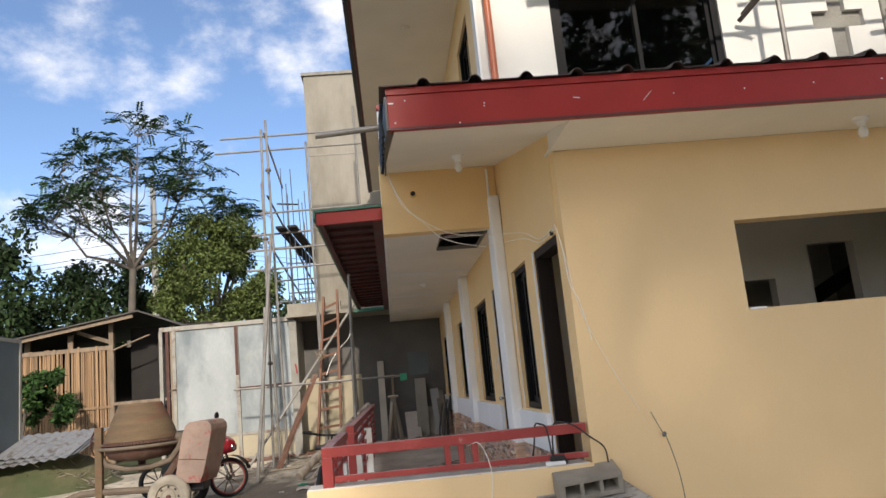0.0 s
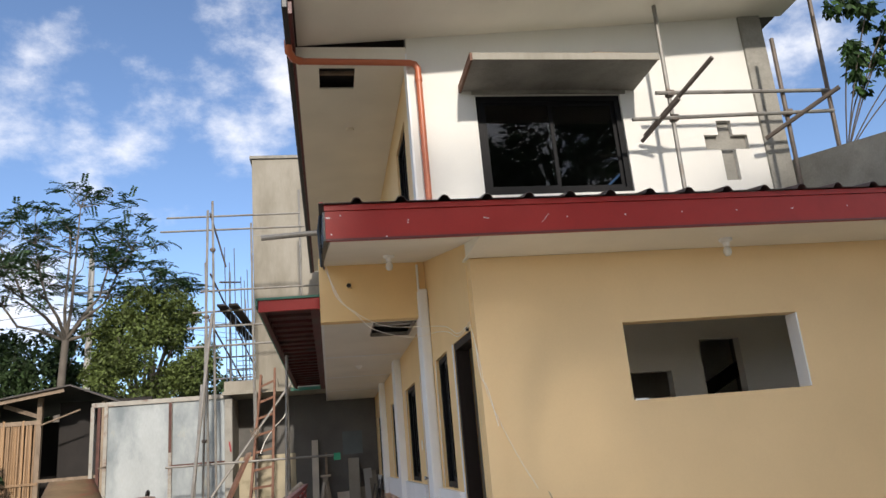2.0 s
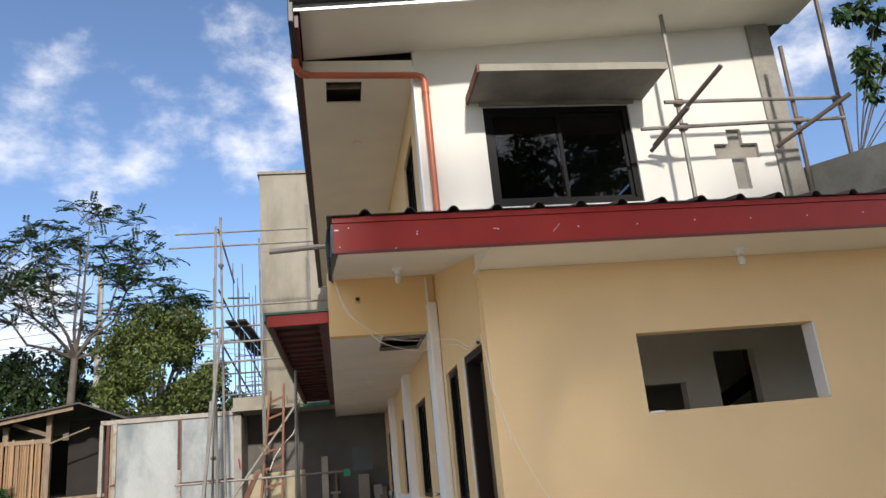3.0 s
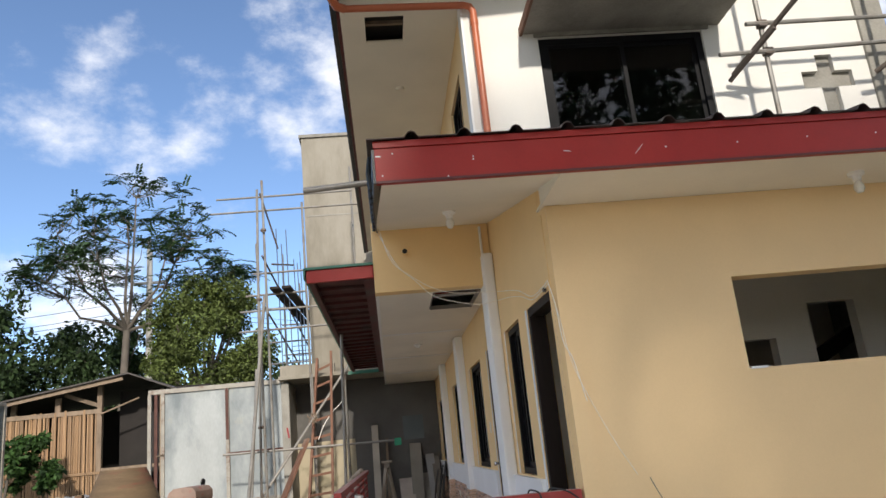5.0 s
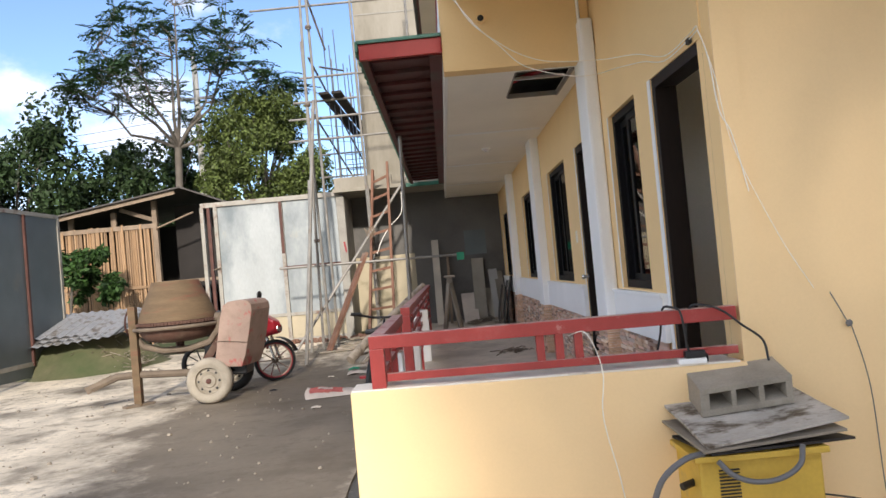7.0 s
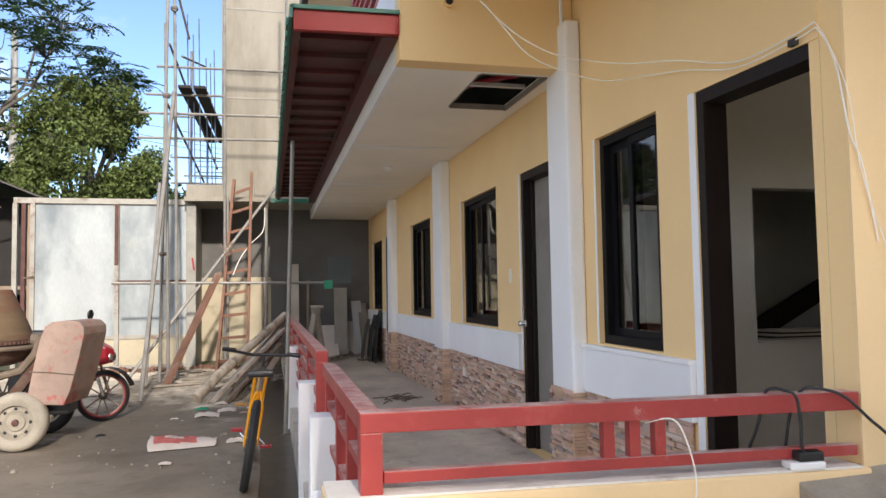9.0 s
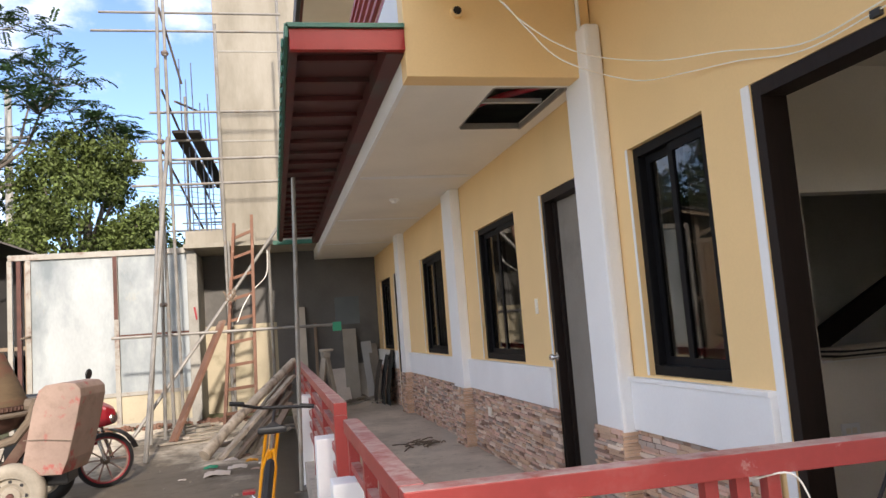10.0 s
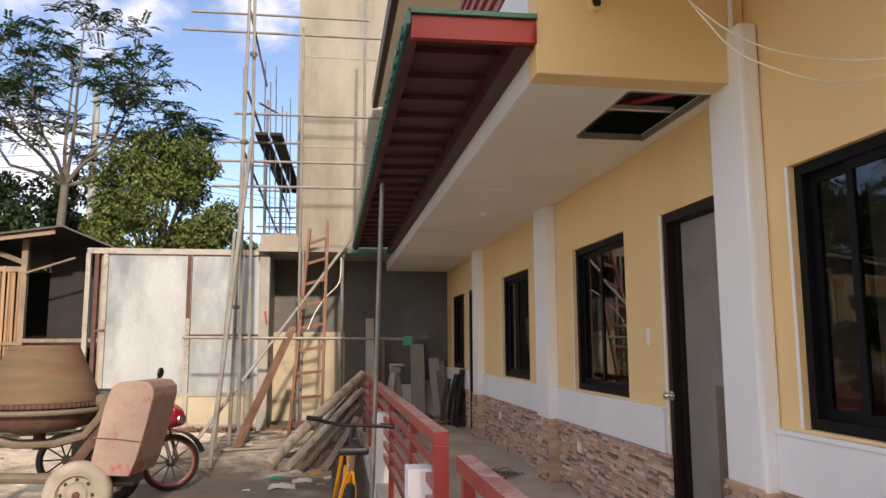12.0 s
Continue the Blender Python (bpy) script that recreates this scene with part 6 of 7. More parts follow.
bax = (1, 0, -0.16)
cycle_wheel(bk, tuple(onbike(8.02, 0.325)), bax, 0.325, 0.030, BLACKPL, TYRE, 16, "rear_wheel")
cycle_wheel(bk, tuple(onbike(9.12, 0.30)), bax, 0.30, 0.024, DUSTSTEEL, TYRE, 16, "front_wheel")
crank, seatt, head = onbike(8.50, 0.29), onbike(8.36, 0.66), onbike(8.95, 0.70)
fy = Shape()
for p, q in ((crank, seatt), (crank, head - LN * 0.10), (seatt, head)):
    fy.tube([p, q], 0.019, 10)
part("frame", fy, YELLOW, bk, "yellow painted frame", smooth=True)
for sd in (-0.045, 0.045):
    off = Vector((sd, 0, 0))
    part("seat_stay", Shape().tube([seatt + off * 0.4, onbike(8.22, 0.56) + off, onbike(8.02, 0.325) + off], 0.010, 8), YELLOW, bk, smooth=True)
    part("chain_stay", Shape().tube([crank + off * 0.5, onbike(8.02, 0.325) + off], 0.010, 8), YELLOW, bk, smooth=True)
    part("fork_blade", Shape().tube([head + off, onbike(9.12, 0.30) + off], 0.013, 8), YELLOW, bk, smooth=True)
part("seat_post", Shape().tube([seatt, onbike(8.32, 0.78)], 0.014, 8), CHROME, bk)
sd = Shape().slab([(-0.82, 7.98), (-0.62, 7.98), (-0.675, 8.14), (-0.69, 8.30), (-0.73, 8.30), (-0.75, 8.14)], 0.835, 0.885)
part("saddle", sd, BLACKPL, bk, "black saddle", bevel=0.018)
part("stem", Shape().tube([head, onbike(8.98, 0.88)], 0.013, 8), BLACKPL, bk)
hbp = onbike(8.98, 0.90)
part("handlebar", Shape().tube([hbp + Vector((-0.34, -0.05, 0.06)), hbp + Vector((-0.1, 0.0, 0.0)), hbp + Vector((0.1, 0, -0.01)), hbp + Vector((0.30, -0.05, -0.02))], 0.013, 8), BLACKPL, bk)
for e, s2 in ((hbp + Vector((-0.34, -0.05, 0.06)), 1), (hbp + Vector((0.30, -0.05, -0.02)), -1)):
    part("grip", Shape().tube([e, e + Vector((0.11 * s2, 0.015, -0.015 * s2))], 0.018, 8), BLACKPL, bk)
for s2 in (-1, 1):
    c = crank + Vector((0.11 * s2, -0.05 * s2, -0.06 * s2))
    part("pedal", Shape().box(c.x - 0.045, c.x + 0.045, c.y - 0.04, c.y + 0.04, c.z - 0.012, c.z + 0.012), REDGLOSS, bk, "red pedal", bevel=0.003)
    part("crank_arm", Shape().tube([crank + Vector((0.05 * s2, 0, 0)), c], 0.01, 6), CHROME, bk)

# ---- welding set with block, by the parapet ----
we = thing("welding_machine", (1.15, 4.28, 0.0), "old yellow welding machine cabinet with side louvres", "machine")
part("cabinet", Shape().box(0.91, 1.40, 4.13, 4.44, 0.04, 0.525), WELDY, we, "scratched yellow sheet cabinet", bevel=0.01)
part("lid", Shape().box(0.885, 1.42, 4.10, 4.455, 0.525, 0.55), WELDY, we, "yellow overhanging lid", bevel=0.005)
for k in range(28):
    part("louvre", Shape().beam((0.985, 4.127, 0.12 + 0.0135 * k), (1.065, 4.127, 0.12 + 0.0135 * k), 0.008, 0.005), BLACKPL, we)
part("terminal", Shape().tube([(0.91, 4.22, 0.42), (0.855, 4.20, 0.41)], 0.016, 8), BLACKPL, we)
part("hasp", Shape().box(1.40, 1.425, 4.2, 4.24, 0.38, 0.46), BLACKPL, we)
for x in (0.96, 1.36):
    part("skid", Shape().box(x - 0.02, x + 0.02, 4.13, 4.44, -0.03, 0.04), BLACKPL, we)
TINTOP = material("streaked_old_sheet", (0.40, 0.37, 0.33), 0.75, vary=0.3, scale=5, bump=0.3, stain=(0.10, 0.075, 0.05), stain_at=(0.52, 0.62), stain_scale=4, stretch=(1, 2.5, 1))


def sheet_z(x, y, k):
    """Top of sheet k, the stack tilting up towards the wall."""
    f = k / 2
    return 0.555 + 0.017 * k + 0.014 + 0.32 * f * (y - 4.10) + 0.07 * f * (x - 0.93)


for k, (mt, dx, dy) in enumerate(((BLACKWOOD, 0.02, 0.012), (ROUGH, -0.015, 0.0), (TINTOP, 0.0, 0.006))):
    cv = Shape()
    rim = [(0.87 + dx, 4.45), (0.90 + dx, 4.27 + dy), (0.93 + dx, 4.07 + dy), (1.20 + dx, 4.085 + dy), (1.52 + dx, 4.12 + dy), (1.47 + dx, 4.28), (1.42 + dx, 4.45)]
    cv.slab(rim, lambda x, y, k=k: sheet_z(x, y, k) - 0.010 + 0.006 * noise.noise((x * 7, y * 7, k)), lambda x, y, k=k: sheet_z(x, y, k) + 0.006 * noise.noise((x * 7, y * 7, k)))
    solid("cover_sheet", cv, mt, "weathered sheet laid over the welding machine", "sheet", group="cover sheets")
hbk = thing("hollow_block", (1.18, 4.35, 0.68), "grey hollow concrete block on the cover sheets", "block")
TOPZ = lambda x, y: sheet_z(x, y, 2) + 0.006
shell = Shape()
BX0, BX1, BY0, BY1 = 0.985, 1.375, 4.265, 4.455
for lo, hi in ((0.0, 0.026), (0.092, 0.118)):
    shell.slab([(BX0, BY0), (BX1, BY0), (BX1, BY1), (BX0, BY1)], lambda x, y, lo=lo: TOPZ(x, y) + lo, lambda x, y, hi=hi: TOPZ(x, y) + hi)
for x0, x1 in ((0.985, 1.025), (1.115, 1.138), (1.232, 1.255), (1.345, 1.375)):
    shell.slab([(x0, BY0 + 0.001), (x1, BY0 + 0.001), (x1, BY1 - 0.001), (x0, BY1 - 0.001)], lambda x, y: TOPZ(x, y) + 0.025, lambda x, y: TOPZ(x, y) + 0.093)
part("shell", shell, BLOCK, hbk, bevel=0.004)
part("core_back", Shape().slab([(BX0 + 0.03, BY1 - 0.02), (BX1 - 0.03, BY1 - 0.02), (BX1 - 0.03, BY1 - 0.002), (BX0 + 0.03, BY1 - 0.002)], lambda x, y: TOPZ(x, y) + 0.025, lambda x, y: TOPZ(x, y) + 0.093), CONC, hbk)
cb = thing("welding_cable", (0.85, 4.25, 0.0), "thick grey welding cable looping from the machine", "cable")
part("loop", Shape().wire([(0.93, 4.12, 0.56), (0.84, 4.10, 0.545), (0.75, 4.12, 0.46), (0.71, 4.15, 0.30), (0.73, 4.18, 0.12), (0.80, 4.2, 0.03), (1.0, 4.06, 0.01)], 0.013, 8), GREYCABLE, cb, smooth=True)
part("front_loop", Shape().wire([(0.97, 4.08, 0.535), (1.02, 4.07, 0.48), (1.10, 4.06, 0.45), (1.20, 4.06, 0.455), (1.28, 4.065, 0.50), (1.30, 4.07, 0.575)], 0.011, 8), GREYCABLE, cb, smooth=True)
el = thing("extension_lead", (1.05, 4.6, 0.87), "black extension lead with plugs on the parapet", "cable")
part("lead", Shape().wire([(0.90, 4.55, 0.90), (0.915, 4.51, 1.00), (0.925, 4.475, 1.113), (0.95, 4.415, 1.121), (0.978, 4.400, 1.10), (0.99, 4.400, 1.02), (1.0, 4.41, 0.94), (1.03, 4.42, 0.91)], 0.0052, 8), CABLE, el, smooth=True)
part("lead_tail", Shape().wire([(1.03, 4.53, 0.90), (1.032, 4.50, 1.03), (1.045, 4.455, 1.115), (1.095, 4.405, 1.118), (1.16, 4.392, 1.09), (1.24, 4.388, 1.02), (1.32, 4.388, 0.95), (1.33, 4.37, 0.86)], 0.0052, 8), CABLE, el, smooth=True)
part("socket", Shape().slab([(0.955, 4.41), (1.075, 4.395), (1.085, 4.45), (0.965, 4.47)], 0.869, 0.893), WHITE, el, "white socket outlet", bevel=0.006)
part("plug", Shape().slab([(0.985, 4.405), (1.075, 4.40), (1.08, 4.445), (0.99, 4.455)], 0.894, 0.925), BLACKPL, el, "black moulded plug", bevel=0.008)
part("plug", Shape().slab([(1.04, 4.44), (1.09, 4.42), (1.105, 4.465), (1.055, 4.485)], 0.870, 0.905), BLACKPL, el, "black moulded plug", bevel=0.008)
ww = thing("wall_wire", (1.9, YF, 0.9), "loose wire coming out of the front wall", "wire")
part("strand", Shape().wire([(1.655, YF + 0.01, 1.14), (1.67, YF - 0.02, 1.08), (1.705, YF - 0.025, 1.0), (1.73, YF - 0.02, 0.96), (1.78, YF - 0.025, 0.70), (1.80, YF - 0.02, 0.30), (1.82, YF - 0.02, 0.05)], 0.0024, 6), GREYCABLE, ww)
part("knot", Shape().lathe([(0.0, -0.018), (0.014, -0.008), (0.014, 0.008), (0.0, 0.018)], (1.715, YF - 0.025, 0.985), (0.4, 0, 1), 8), GREYCABLE, ww)
part("side_lead", Shape().wire([(1.42, 4.25, 0.32), (1.6, 4.25, 0.28), (1.8, 4.3, 0.20), (2.0, 4.3, 0.17), (2.2, 4.3, 0.15)], 0.004, 6), CABLE, ww)
pw = thing("parapet_wire", (0.62, 4.46, 0.5), "pale wire hanging over the parapet", "wire")
part("strand", Shape().wire([(0.50, 4.50, 1.03), (0.555, 4.43, 1.05), (0.595, 4.42, 0.985), (0.622, 4.415, 0.86), (0.606, 4.415, 0.71), (0.615, 4.415, 0.60), (0.655, 4.41, 0.39), (0.70, 4.40, 0.03)], 0.0026, 6), WIRE, pw)
dbx = thing("stone_heap", (2.35, 4.2, 0.0), "small heap of broken stones by the wall", "stones", kind="stuff")
rr = random.Random(77)
hp = Shape()
for k in range(40):
    r = rr.uniform(0.02, 0.05)
    hp.lathe([(0.0, -r), (r, -r * 0.3), (r * 0.8, r * 0.5), (0.0, r)], (rr.uniform(1.9, 2.9), rr.uniform(4.15, 4.4), rr.uniform(0.02, 0.14)), (rr.uniform(-0.5, 0.5), rr.uniform(-0.5, 0.5), 1), 6)
part("stones", hp, ROUGH, dbx)

# ---- hanging wires over the porch ----
hw = thing("porch_wires", (0.2, 6.6, 3.4), "slack white wires strung from beam to column to door", "wire")
for way in ([(0.15, 6.35, 3.36), (0.284, 5.62, 2.85), (0.42, 5.60, 2.70), (0.58, 5.60, 2.55), (0.90, 5.60, 2.465), (1.15, 5.60, 2.50), (1.19, 5.30, 2.44), (1.197, 4.95, 2.345), (1.215, 4.65, 2.35), (1.225, 4.53, 2.365)],
            [(0.17, 6.35, 3.38), (0.25, 5.62, 2.88), (0.40, 5.60, 2.73), (0.55, 5.60, 2.63), (0.73, 5.60, 2.57), (1.03, 5.60, 2.555), (1.17, 5.35, 2.50), (1.197, 4.95, 2.37), (1.215, 4.65, 2.37), (1.222, 4.53, 2.385)]):
    part("wire", Shape().wire(way, 0.0028, 6), WIRE, hw)
part("drop_wire", Shape().wire([(1.225, 4.53, 2.365), (1.228, 4.483, 2.295), (1.236, 4.45, 2.18), (1.245, 4.42, 1.97), (1.29, 4.42, 1.86), (1.34, 4.42, 1.6)], 0.003, 6), WIRE, hw)
part("drop_wire", Shape().wire([(1.222, 4.53, 2.385), (1.225, 4.48, 2.3), (1.243, 4.415, 2.1), (1.29, 4.415, 1.8), (1.45, 4.42, 1.4), (1.58, 4.42, 1.15)], 0.0018, 6), WIRE, hw)
part("conduit", Shape().tube([(1.118, 6.552, 3.38), (1.12, 6.553, 2.95), (1.118, 6.553, 2.81)], 0.012, 8), WHITE, hw, "thin white conduit down the column")
part("tape_joint", Shape().box(XW + 0.012, XW + 0.028, 4.62, 4.66, 2.335, 2.36), CABLE, hw)
part("eave_lead", Shape().tube(arc((0.14, 4.2, 2.88), (0.16, 6.62, 3.42), 0.06), 0.006, 6), CABLE, hw)
sw = thing("light_switch", (XW - 0.006, 7.86, 1.56), "white wall switch plate beside the door", "switch")
part("plate", Shape().box(XW - 0.010, XW - 0.001, 7.835, 7.885, 1.505, 1.615), SOFFIT, sw, bevel=0.003)
part("rocker", Shape().box(XW - 0.014, XW - 0.0105, 7.85, 7.87, 1.54, 1.58), SOFFIT, sw)
for y in (9.15, 12.0):
    so = thing("wall_socket", (XW - 0.03, y, 0.66), "white wall socket in the stone cladding", "socket", "porch sockets")
    part("plate", Shape().box(XW - 0.05, XW - 0.032, y, y + 0.075, 0.64, 0.72), SOFFIT, so, bevel=0.003)

# ---- things at the far end of the porch ----
rr = random.Random(5)
for k, (x, w, h, mt, lab) in enumerate(((-0.20, 0.14, 1.7, BOARD, "tall grey board"), (0.02, 0.05, 1.4, TIMBER, "thin timber strip"), (0.62, 0.24, 1.25, BOARD, "pale plank"), (0.42, 0.30, 0.55, PAPER, "pale offcut panel"), (0.86, 0.20, 0.62, BOARD, "light board"), (0.98, 0.18, 1.0, INGREY, "dark warped board"), (1.08, 0.16, 0.95, ROUGH, "grey board"))):
    lbd = thing("leaning_board", (x, 15.9, FZ), lab + " leaning on the end wall", "board", "boards at the porch end")
    part("board", Shape().beam((x, 15.75 + rr.uniform(-0.15, 0.1), FZ), (x + rr.uniform(-0.06, 0.03), 16.24, FZ + h), w, 0.025, (0, -1, 0.2)), mt, lbd, bevel=0.003)
for k, (x, y, hh) in enumerate(((1.03, 14.55, 0.86), (0.98, 14.80, 0.78), (0.90, 15.05, 0.70))):
    bs = thing("dark_sheet", (x, y, FZ), "thin dark warped sheet leaning on the porch wall", "sheet", "dark sheets on the porch")
    sheet = Shape()
    for j in range(7):
        f = j / 6
        for dy in (-0.20, 0.20):
            for th in (0.0, 0.008):
                sheet.v.append((x + 0.12 * f ** 1.6 + th, y + dy + 0.03 * math.sin(3 * f), FZ + hh * f))
    for j in range(6):
        b = 4 * j
        sheet.f += [(b, b + 4, b + 6, b + 2), (b + 1, b + 3, b + 7, b + 5), (b, b + 1, b + 5, b + 4), (b + 2, b + 6, b + 7, b + 3)]
    sheet.f += [(0, 2, 3, 1), (24, 25, 27, 26)]
    part("sheet", sheet, EAVE if k < 2 else DARKBD, bs)
pt = solid("wall_patch", Shape().box(0.42, 0.86, 16.285, 16.299, 1.62, 2.12), GREYGATE, "dark blue-grey panel fixed on the end wall", "panel")
sh2 = thing("sawhorse", (0.0, 13.6, FZ), "rough timber trestle on the porch", "trestle")
for p, q in (((-0.12, 13.35, FZ), (0.02, 13.55, 1.16)), ((0.16, 13.35, FZ), (0.04, 13.55, 1.16)), ((-0.12, 14.05, FZ), (0.02, 13.85, 1.16)), ((0.18, 14.05, FZ), (0.04, 13.85, 1.16))):
    part("leg", Shape().beam(p, q, 0.06, 0.05), ROUGH, sh2, bevel=0.004)
part("beam", Shape().beam((0.03, 13.3, 1.18), (0.03, 14.1, 1.18), 0.09, 0.08), ROUGH, sh2, bevel=0.006)
part("cloth", Shape().box(-0.06, 0.13, 13.35, 13.6, 1.222, 1.26), ROUGH, sh2, "crumpled sack on top", bevel=0.02)
rub = Shape()
for k in range(30):
    x, y = rr.uniform(0.3, 1.05), rr.uniform(14.9, 15.9)
    rub.beam((x, y, FZ + 0.02), (x + rr.uniform(-0.25, 0.25), y + rr.uniform(-0.2, 0.2), FZ + 0.03 + rr.uniform(0, 0.06)), rr.uniform(0.02, 0.07), 0.02)
solid("scrap_heap", rub, ROUGH, "loose scraps of timber at the porch end", "scrap", "stuff")
rub = Shape()
for k in range(16):
    x, y = rr.uniform(0.60, 0.92), rr.uniform(10.1, 10.6)
    rub.tube([(x, y, FZ + 0.008), (x + rr.uniform(-0.12, 0.12), y + rr.uniform(-0.12, 0.12), FZ + 0.03), (x + rr.uniform(-0.2, 0.2), y + rr.uniform(-0.2, 0.2), FZ + 0.01)], 0.006, 5)
solid("wire_scraps", rub, DUSTSTEEL, "small tangle of wire scraps on the porch floor", "scrap", "stuff")
eh = Shape()
for j in range(13):
    for i in range(17):
        x, y = -7.9 + 0.19 * i, 13.2 + 0.19 * j
        h = 0.72 * max(0.0, 1 - ((x + 6.5) / 1.3) ** 2 - ((y - 14.35) / 1.05) ** 2) ** 0.7
        eh.v.append((x, y, gz(x, y) - 0.03 + h * (1 + 0.35 * noise.noise((x * 2.3, y * 2.3, 0)))))
for j in range(12):
    for i in range(16):
        k = j * 17 + i
        eh.f.append((k, k + 1, k + 18, k + 17))
solid("earth_mound", eh, DIRT, "mound of earth overgrown with weeds beside the yard", "mound", smooth=True)
tn = thing("tin_stack", (-6.3, 14.2, 0.8), "bent corrugated tin sheets on a heap of earth", "tin sheets")
for k in range(3):
    s = Shape()
    nx = 21
    for j in (0, 1):
        for i in range(nx):
            s.v.append((-7.3 + 0.085 * i + 0.06 * k, 13.35 + 1.35 * j + 0.1 * k, 0.74 + 0.035 * k + 0.36 * j + (0.10 * (i / nx) ** 2 - 0.06) * (1 - 0.5 * k) + 0.016 * math.cos(i * math.pi)))
    for i in range(nx - 1):
        s.f.append((i, i + 1, nx + i + 1, nx + i))
    part("sheet", s, TIN, tn, "grey corrugated sheet")
hpl = Shape()
for k in range(700):
    x, y = rr.uniform(-6.9, -5.3), rr.uniform(13.6, 14.9)
    z = gz(x, y) + 0.05 + abs(rr.gauss(0, 0.3)) * max(0.0, 1 - abs(x + 6.1) / 0.9)
    a = rr.uniform(0, 6.28)
    hpl.tube([(x, y, z), (x + 0.16 * math.cos(a), y + 0.16 * math.sin(a), z + rr.uniform(-0.06, 0.12))], 0.006, 3, caps=False)
part("straw", hpl, ROUGH, tn, "dry stalks under the sheets")["kind"] = "stuff"

# ---- front room seen through the doorway and the opening ----
kw = pierced(Shape(), "y", 6.4, 6.52, XW + 0.141, 5.899, FZ, 2.838, [(2.32, 3.69, 1.11, 2.075), (4.05, 4.51, FZ, 2.375)])
wall_kitchen = solid("wall_kitchen", kw, INNER, "pale skimmed wall with a pass-through opening and a doorway", "wall", "structure")
part("counter_ledge", Shape().box(2.322, 3.688, 6.385, 6.56, 1.10, 1.114), WHITE, wall_kitchen)
plate = part("outlet", Shape().box(2.39, 2.51, 6.391, 6.399, 0.675, 0.755), WHITE, wall_kitchen, "white double outlet", bevel=0.002)
for x in (2.415, 2.455):
    part("outlet_slot", Shape().box(x, x + 0.03, 6.389, 6.3905, 0.70, 0.73), SOFFIT, plate)
for k in range(5):
    pb = Shape().slab([(2.34 + 0.03 * k, 6.33), (2.96 - 0.04 * k, 6.32), (2.98, 6.57), (2.36, 6.56)], 1.116 + 0.012 * k, 1.127 + 0.012 * k)
    solid("loose_panel", pb, BLACKWOOD if k % 2 else BOARD, "loose panel stacked on the pass-through ledge", "board", group="panels on the ledge")
stg = thing("stair_stringer", (2.9, 7.4, FZ), "dark brown stair stringer rising inside the room", "stair")
part("stringer", Shape().beam((2.90, 7.4, 1.03), (5.2, 7.4, 2.22), 0.06, 0.15), JAMB, stg)
part("foot_post", Shape().box(2.86, 2.94, 7.36, 7.44, FZ, 1.04), JAMB, stg)

# ---- scaffold on the low roof, by the gable ----
rsf = thing("roof_scaffold", (5.0, 6.2, 3.6), "steel-pipe scaffold standing on the low roof", "scaffold")
for p, q, mt in (((4.18, 6.35, 3.62), (4.22, 6.35, 6.42), PIPE), ((5.62, 6.35, 3.62), (5.68, 6.35, 5.98), PIPE2), ((6.20, 6.35, 3.62), (6.34, 6.35, 6.75), PIPE2)):
    pipe_run(rsf, "standard", p, q, 0.026, mt)
pipe_run(rsf, "ledger", (4.02, 6.30, 5.23), (6.22, 6.30, 5.25), 0.024)
pipe_run(rsf, "ledger", (3.68, 6.30, 4.90), (6.24, 6.30, 4.98), 0.024)
pipe_run(rsf, "putlog", (3.95, 6.60, 4.83), (4.36, 5.60, 5.28), 0.026, PIPE2)
pipe_run(rsf, "putlog", (3.90, 6.60, 4.76), (4.12, 6.0, 5.0), 0.024, PIPE2)
pipe_run(rsf, "putlog", (5.42, 6.5, 4.72), (6.05, 5.9, 5.08), 0.028, PIPE2)
for p in ((4.2, 6.33, 5.23), (4.2, 6.33, 4.92), (5.65, 6.33, 4.97), (6.23, 6.33, 5.22)):
    part("clamp", Shape().box(p[0] - 0.045, p[0] + 0.045, p[1] - 0.05, p[1] + 0.03, p[2] - 0.035, p[2] + 0.035), PIPE2, rsf, bevel=0.008)

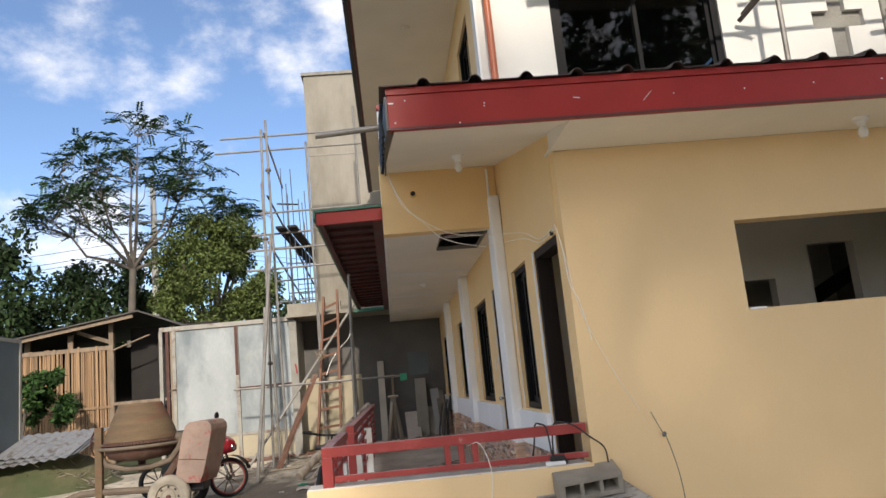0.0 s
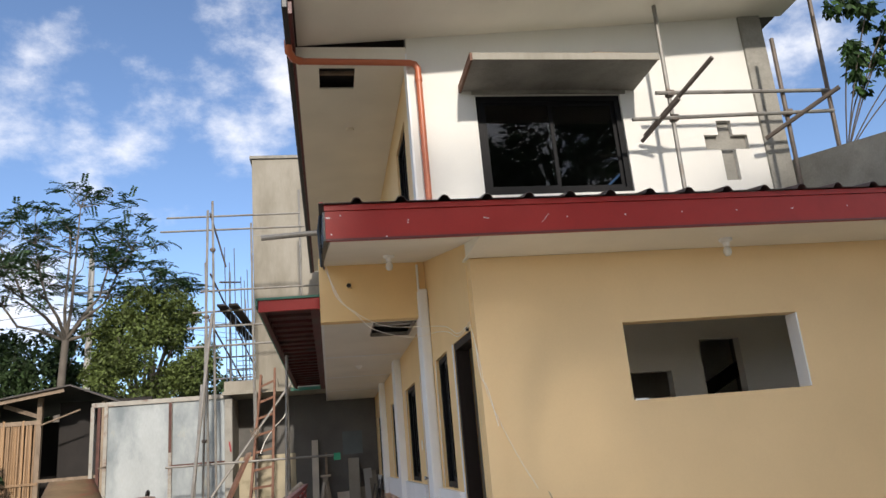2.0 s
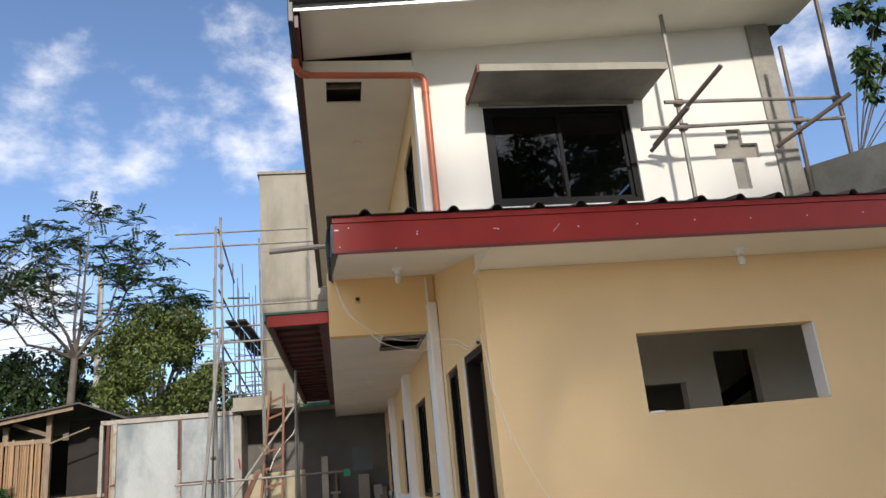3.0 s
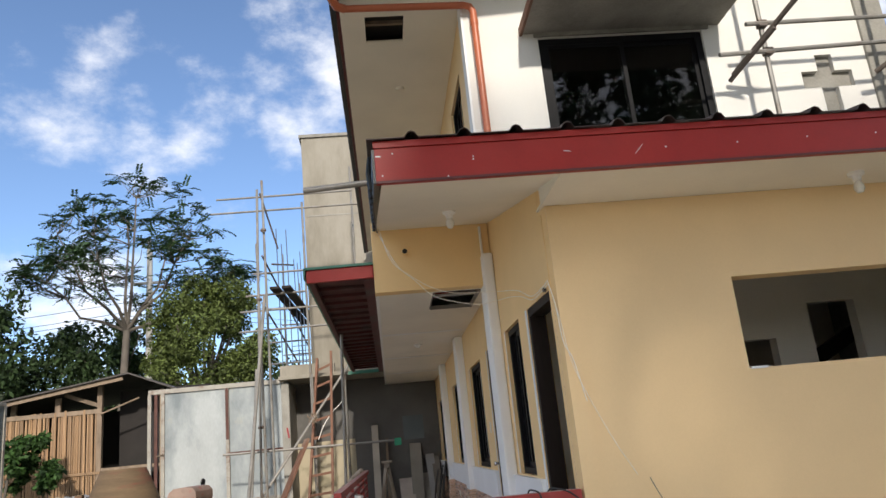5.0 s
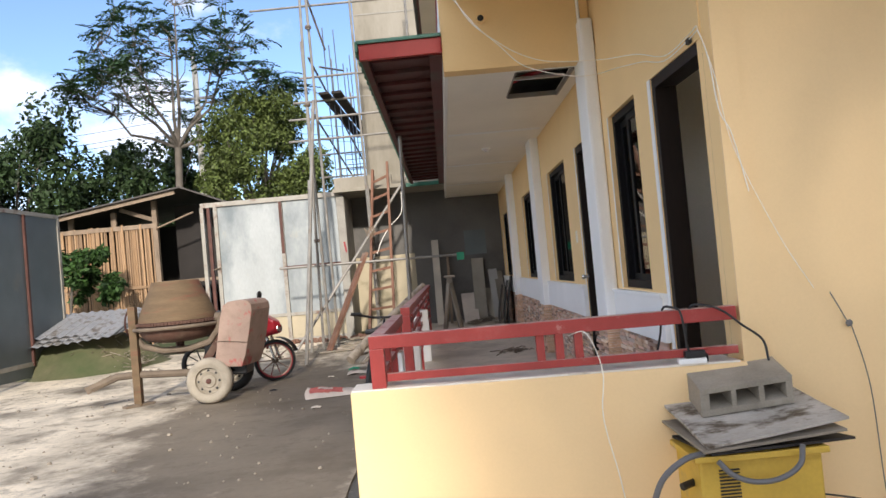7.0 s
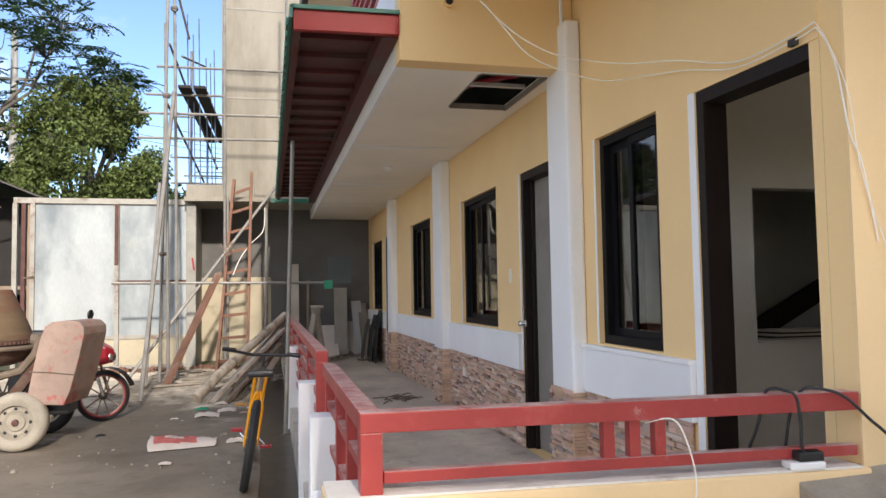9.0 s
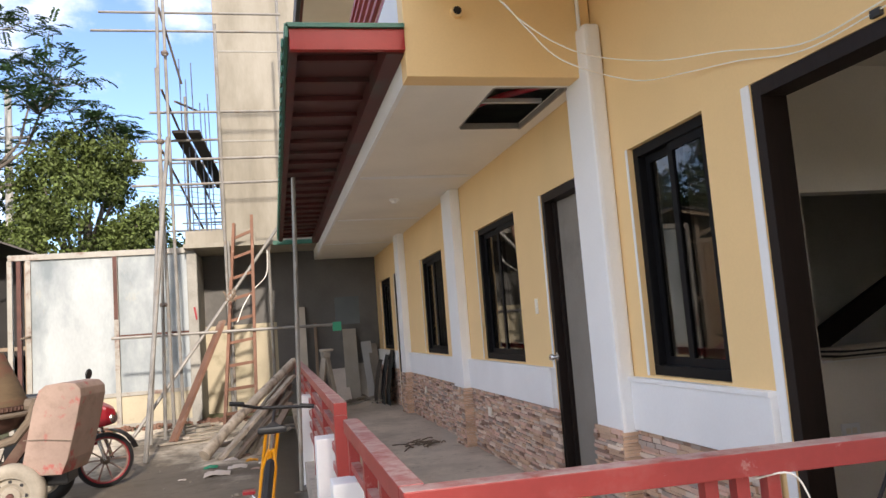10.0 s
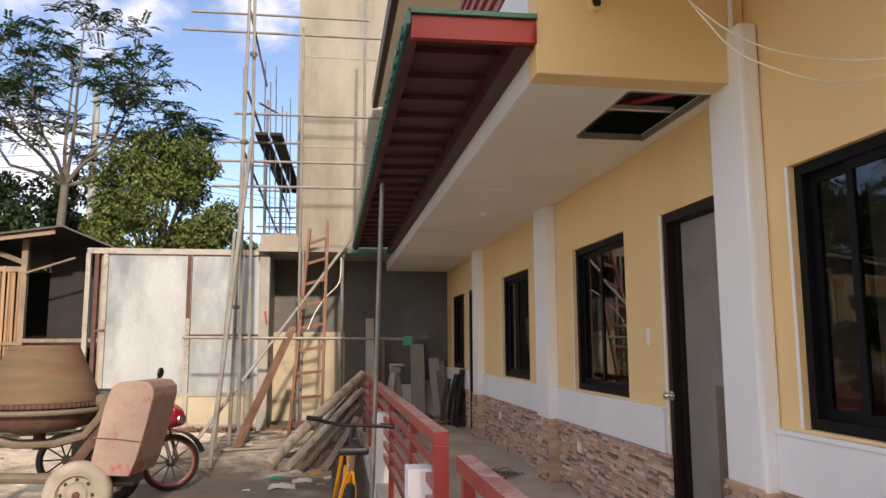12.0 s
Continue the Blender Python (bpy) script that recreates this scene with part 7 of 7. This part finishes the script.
solid("drain_channel", Shape().slab([(-0.84, 4.4), (-0.452, 4.4), (-0.452, 9.0), (-0.84, 9.0)], -0.1, 0.036).slab([(-0.84, 9.001), (-0.452, 9.001), (-0.452, 15.0), (-0.84, 15.0)], -0.1, lambda x, y: gz(x, y) - 0.014), DAMP, "damp concrete channel between yard and porch", "channel", "structure")

# ---- stone strip cladding ----
random.seed(9)
unit = []
for mt in STONES:
    s = Shape().box(-0.0115, 0.0, -0.5, 0.5, -0.5, 0.5)
    unit.append(s.mesh("stone_strip", mt))
clad = [(5.345, 6.45, XW - 0.002), (6.455, 6.79, XW - 0.102), (7.585, 9.825, XW - 0.002), (9.83, 10.23, XW - 0.102), (10.235, 13.095, XW - 0.002), (13.10, 13.45, XW - 0.102), (14.24, 16.2, XW - 0.002)]
joined = {i: Shape() for i in range(len(STONES))}
count = 0
for y0, y1, xf in clad:
    z = FZ + 0.004
    while z < 0.84:
        h = random.choice((0.015, 0.019, 0.022, 0.027))
        y = y0
        while y < y1 - 0.01:
            w = min(random.uniform(0.05, 0.20), y1 - y)
            k = random.choices(range(5), (5, 4, 2, 3, 2))[0]
            d = random.uniform(0.5, 2.3)
            if y0 < 9.0 and count < 300 and (y0 > 7 or z > 0.6):
                b = part("stone_strip", unit[k], None, wall_long)
                b.location = (xf, y + w / 2, z + h / 2)
                b.scale = (d, w - 0.003, h - 0.0025)
                count += 1
            else:
                joined[k].box(xf - 0.0115 * d, xf, y + 0.0015, y + w - 0.0015, z, z + h - 0.0025)
            y += w
        z += h
for k, s in joined.items():
    me = bpy.data.meshes.new("stone_strips")
    me.from_pydata(s.v, [], s.f)
    me.materials.append(STONES[k])
    part("stone_strips", me, STONES[k], wall_long)["kind"] = "stuff"
side_clad = Shape()
for y0 in (6.455, 9.83, 13.10):
    z = FZ + 0.004
    while z < 0.84:
        h = random.choice((0.016, 0.020, 0.026))
        side_clad.box(XW - 0.112, XW - 0.003, y0 - random.uniform(0.008, 0.014), y0 - 0.001, z, z + h - 0.0025)
        z += h
part("column_strips", side_clad, STONES[0], wall_long)["kind"] = "stuff"
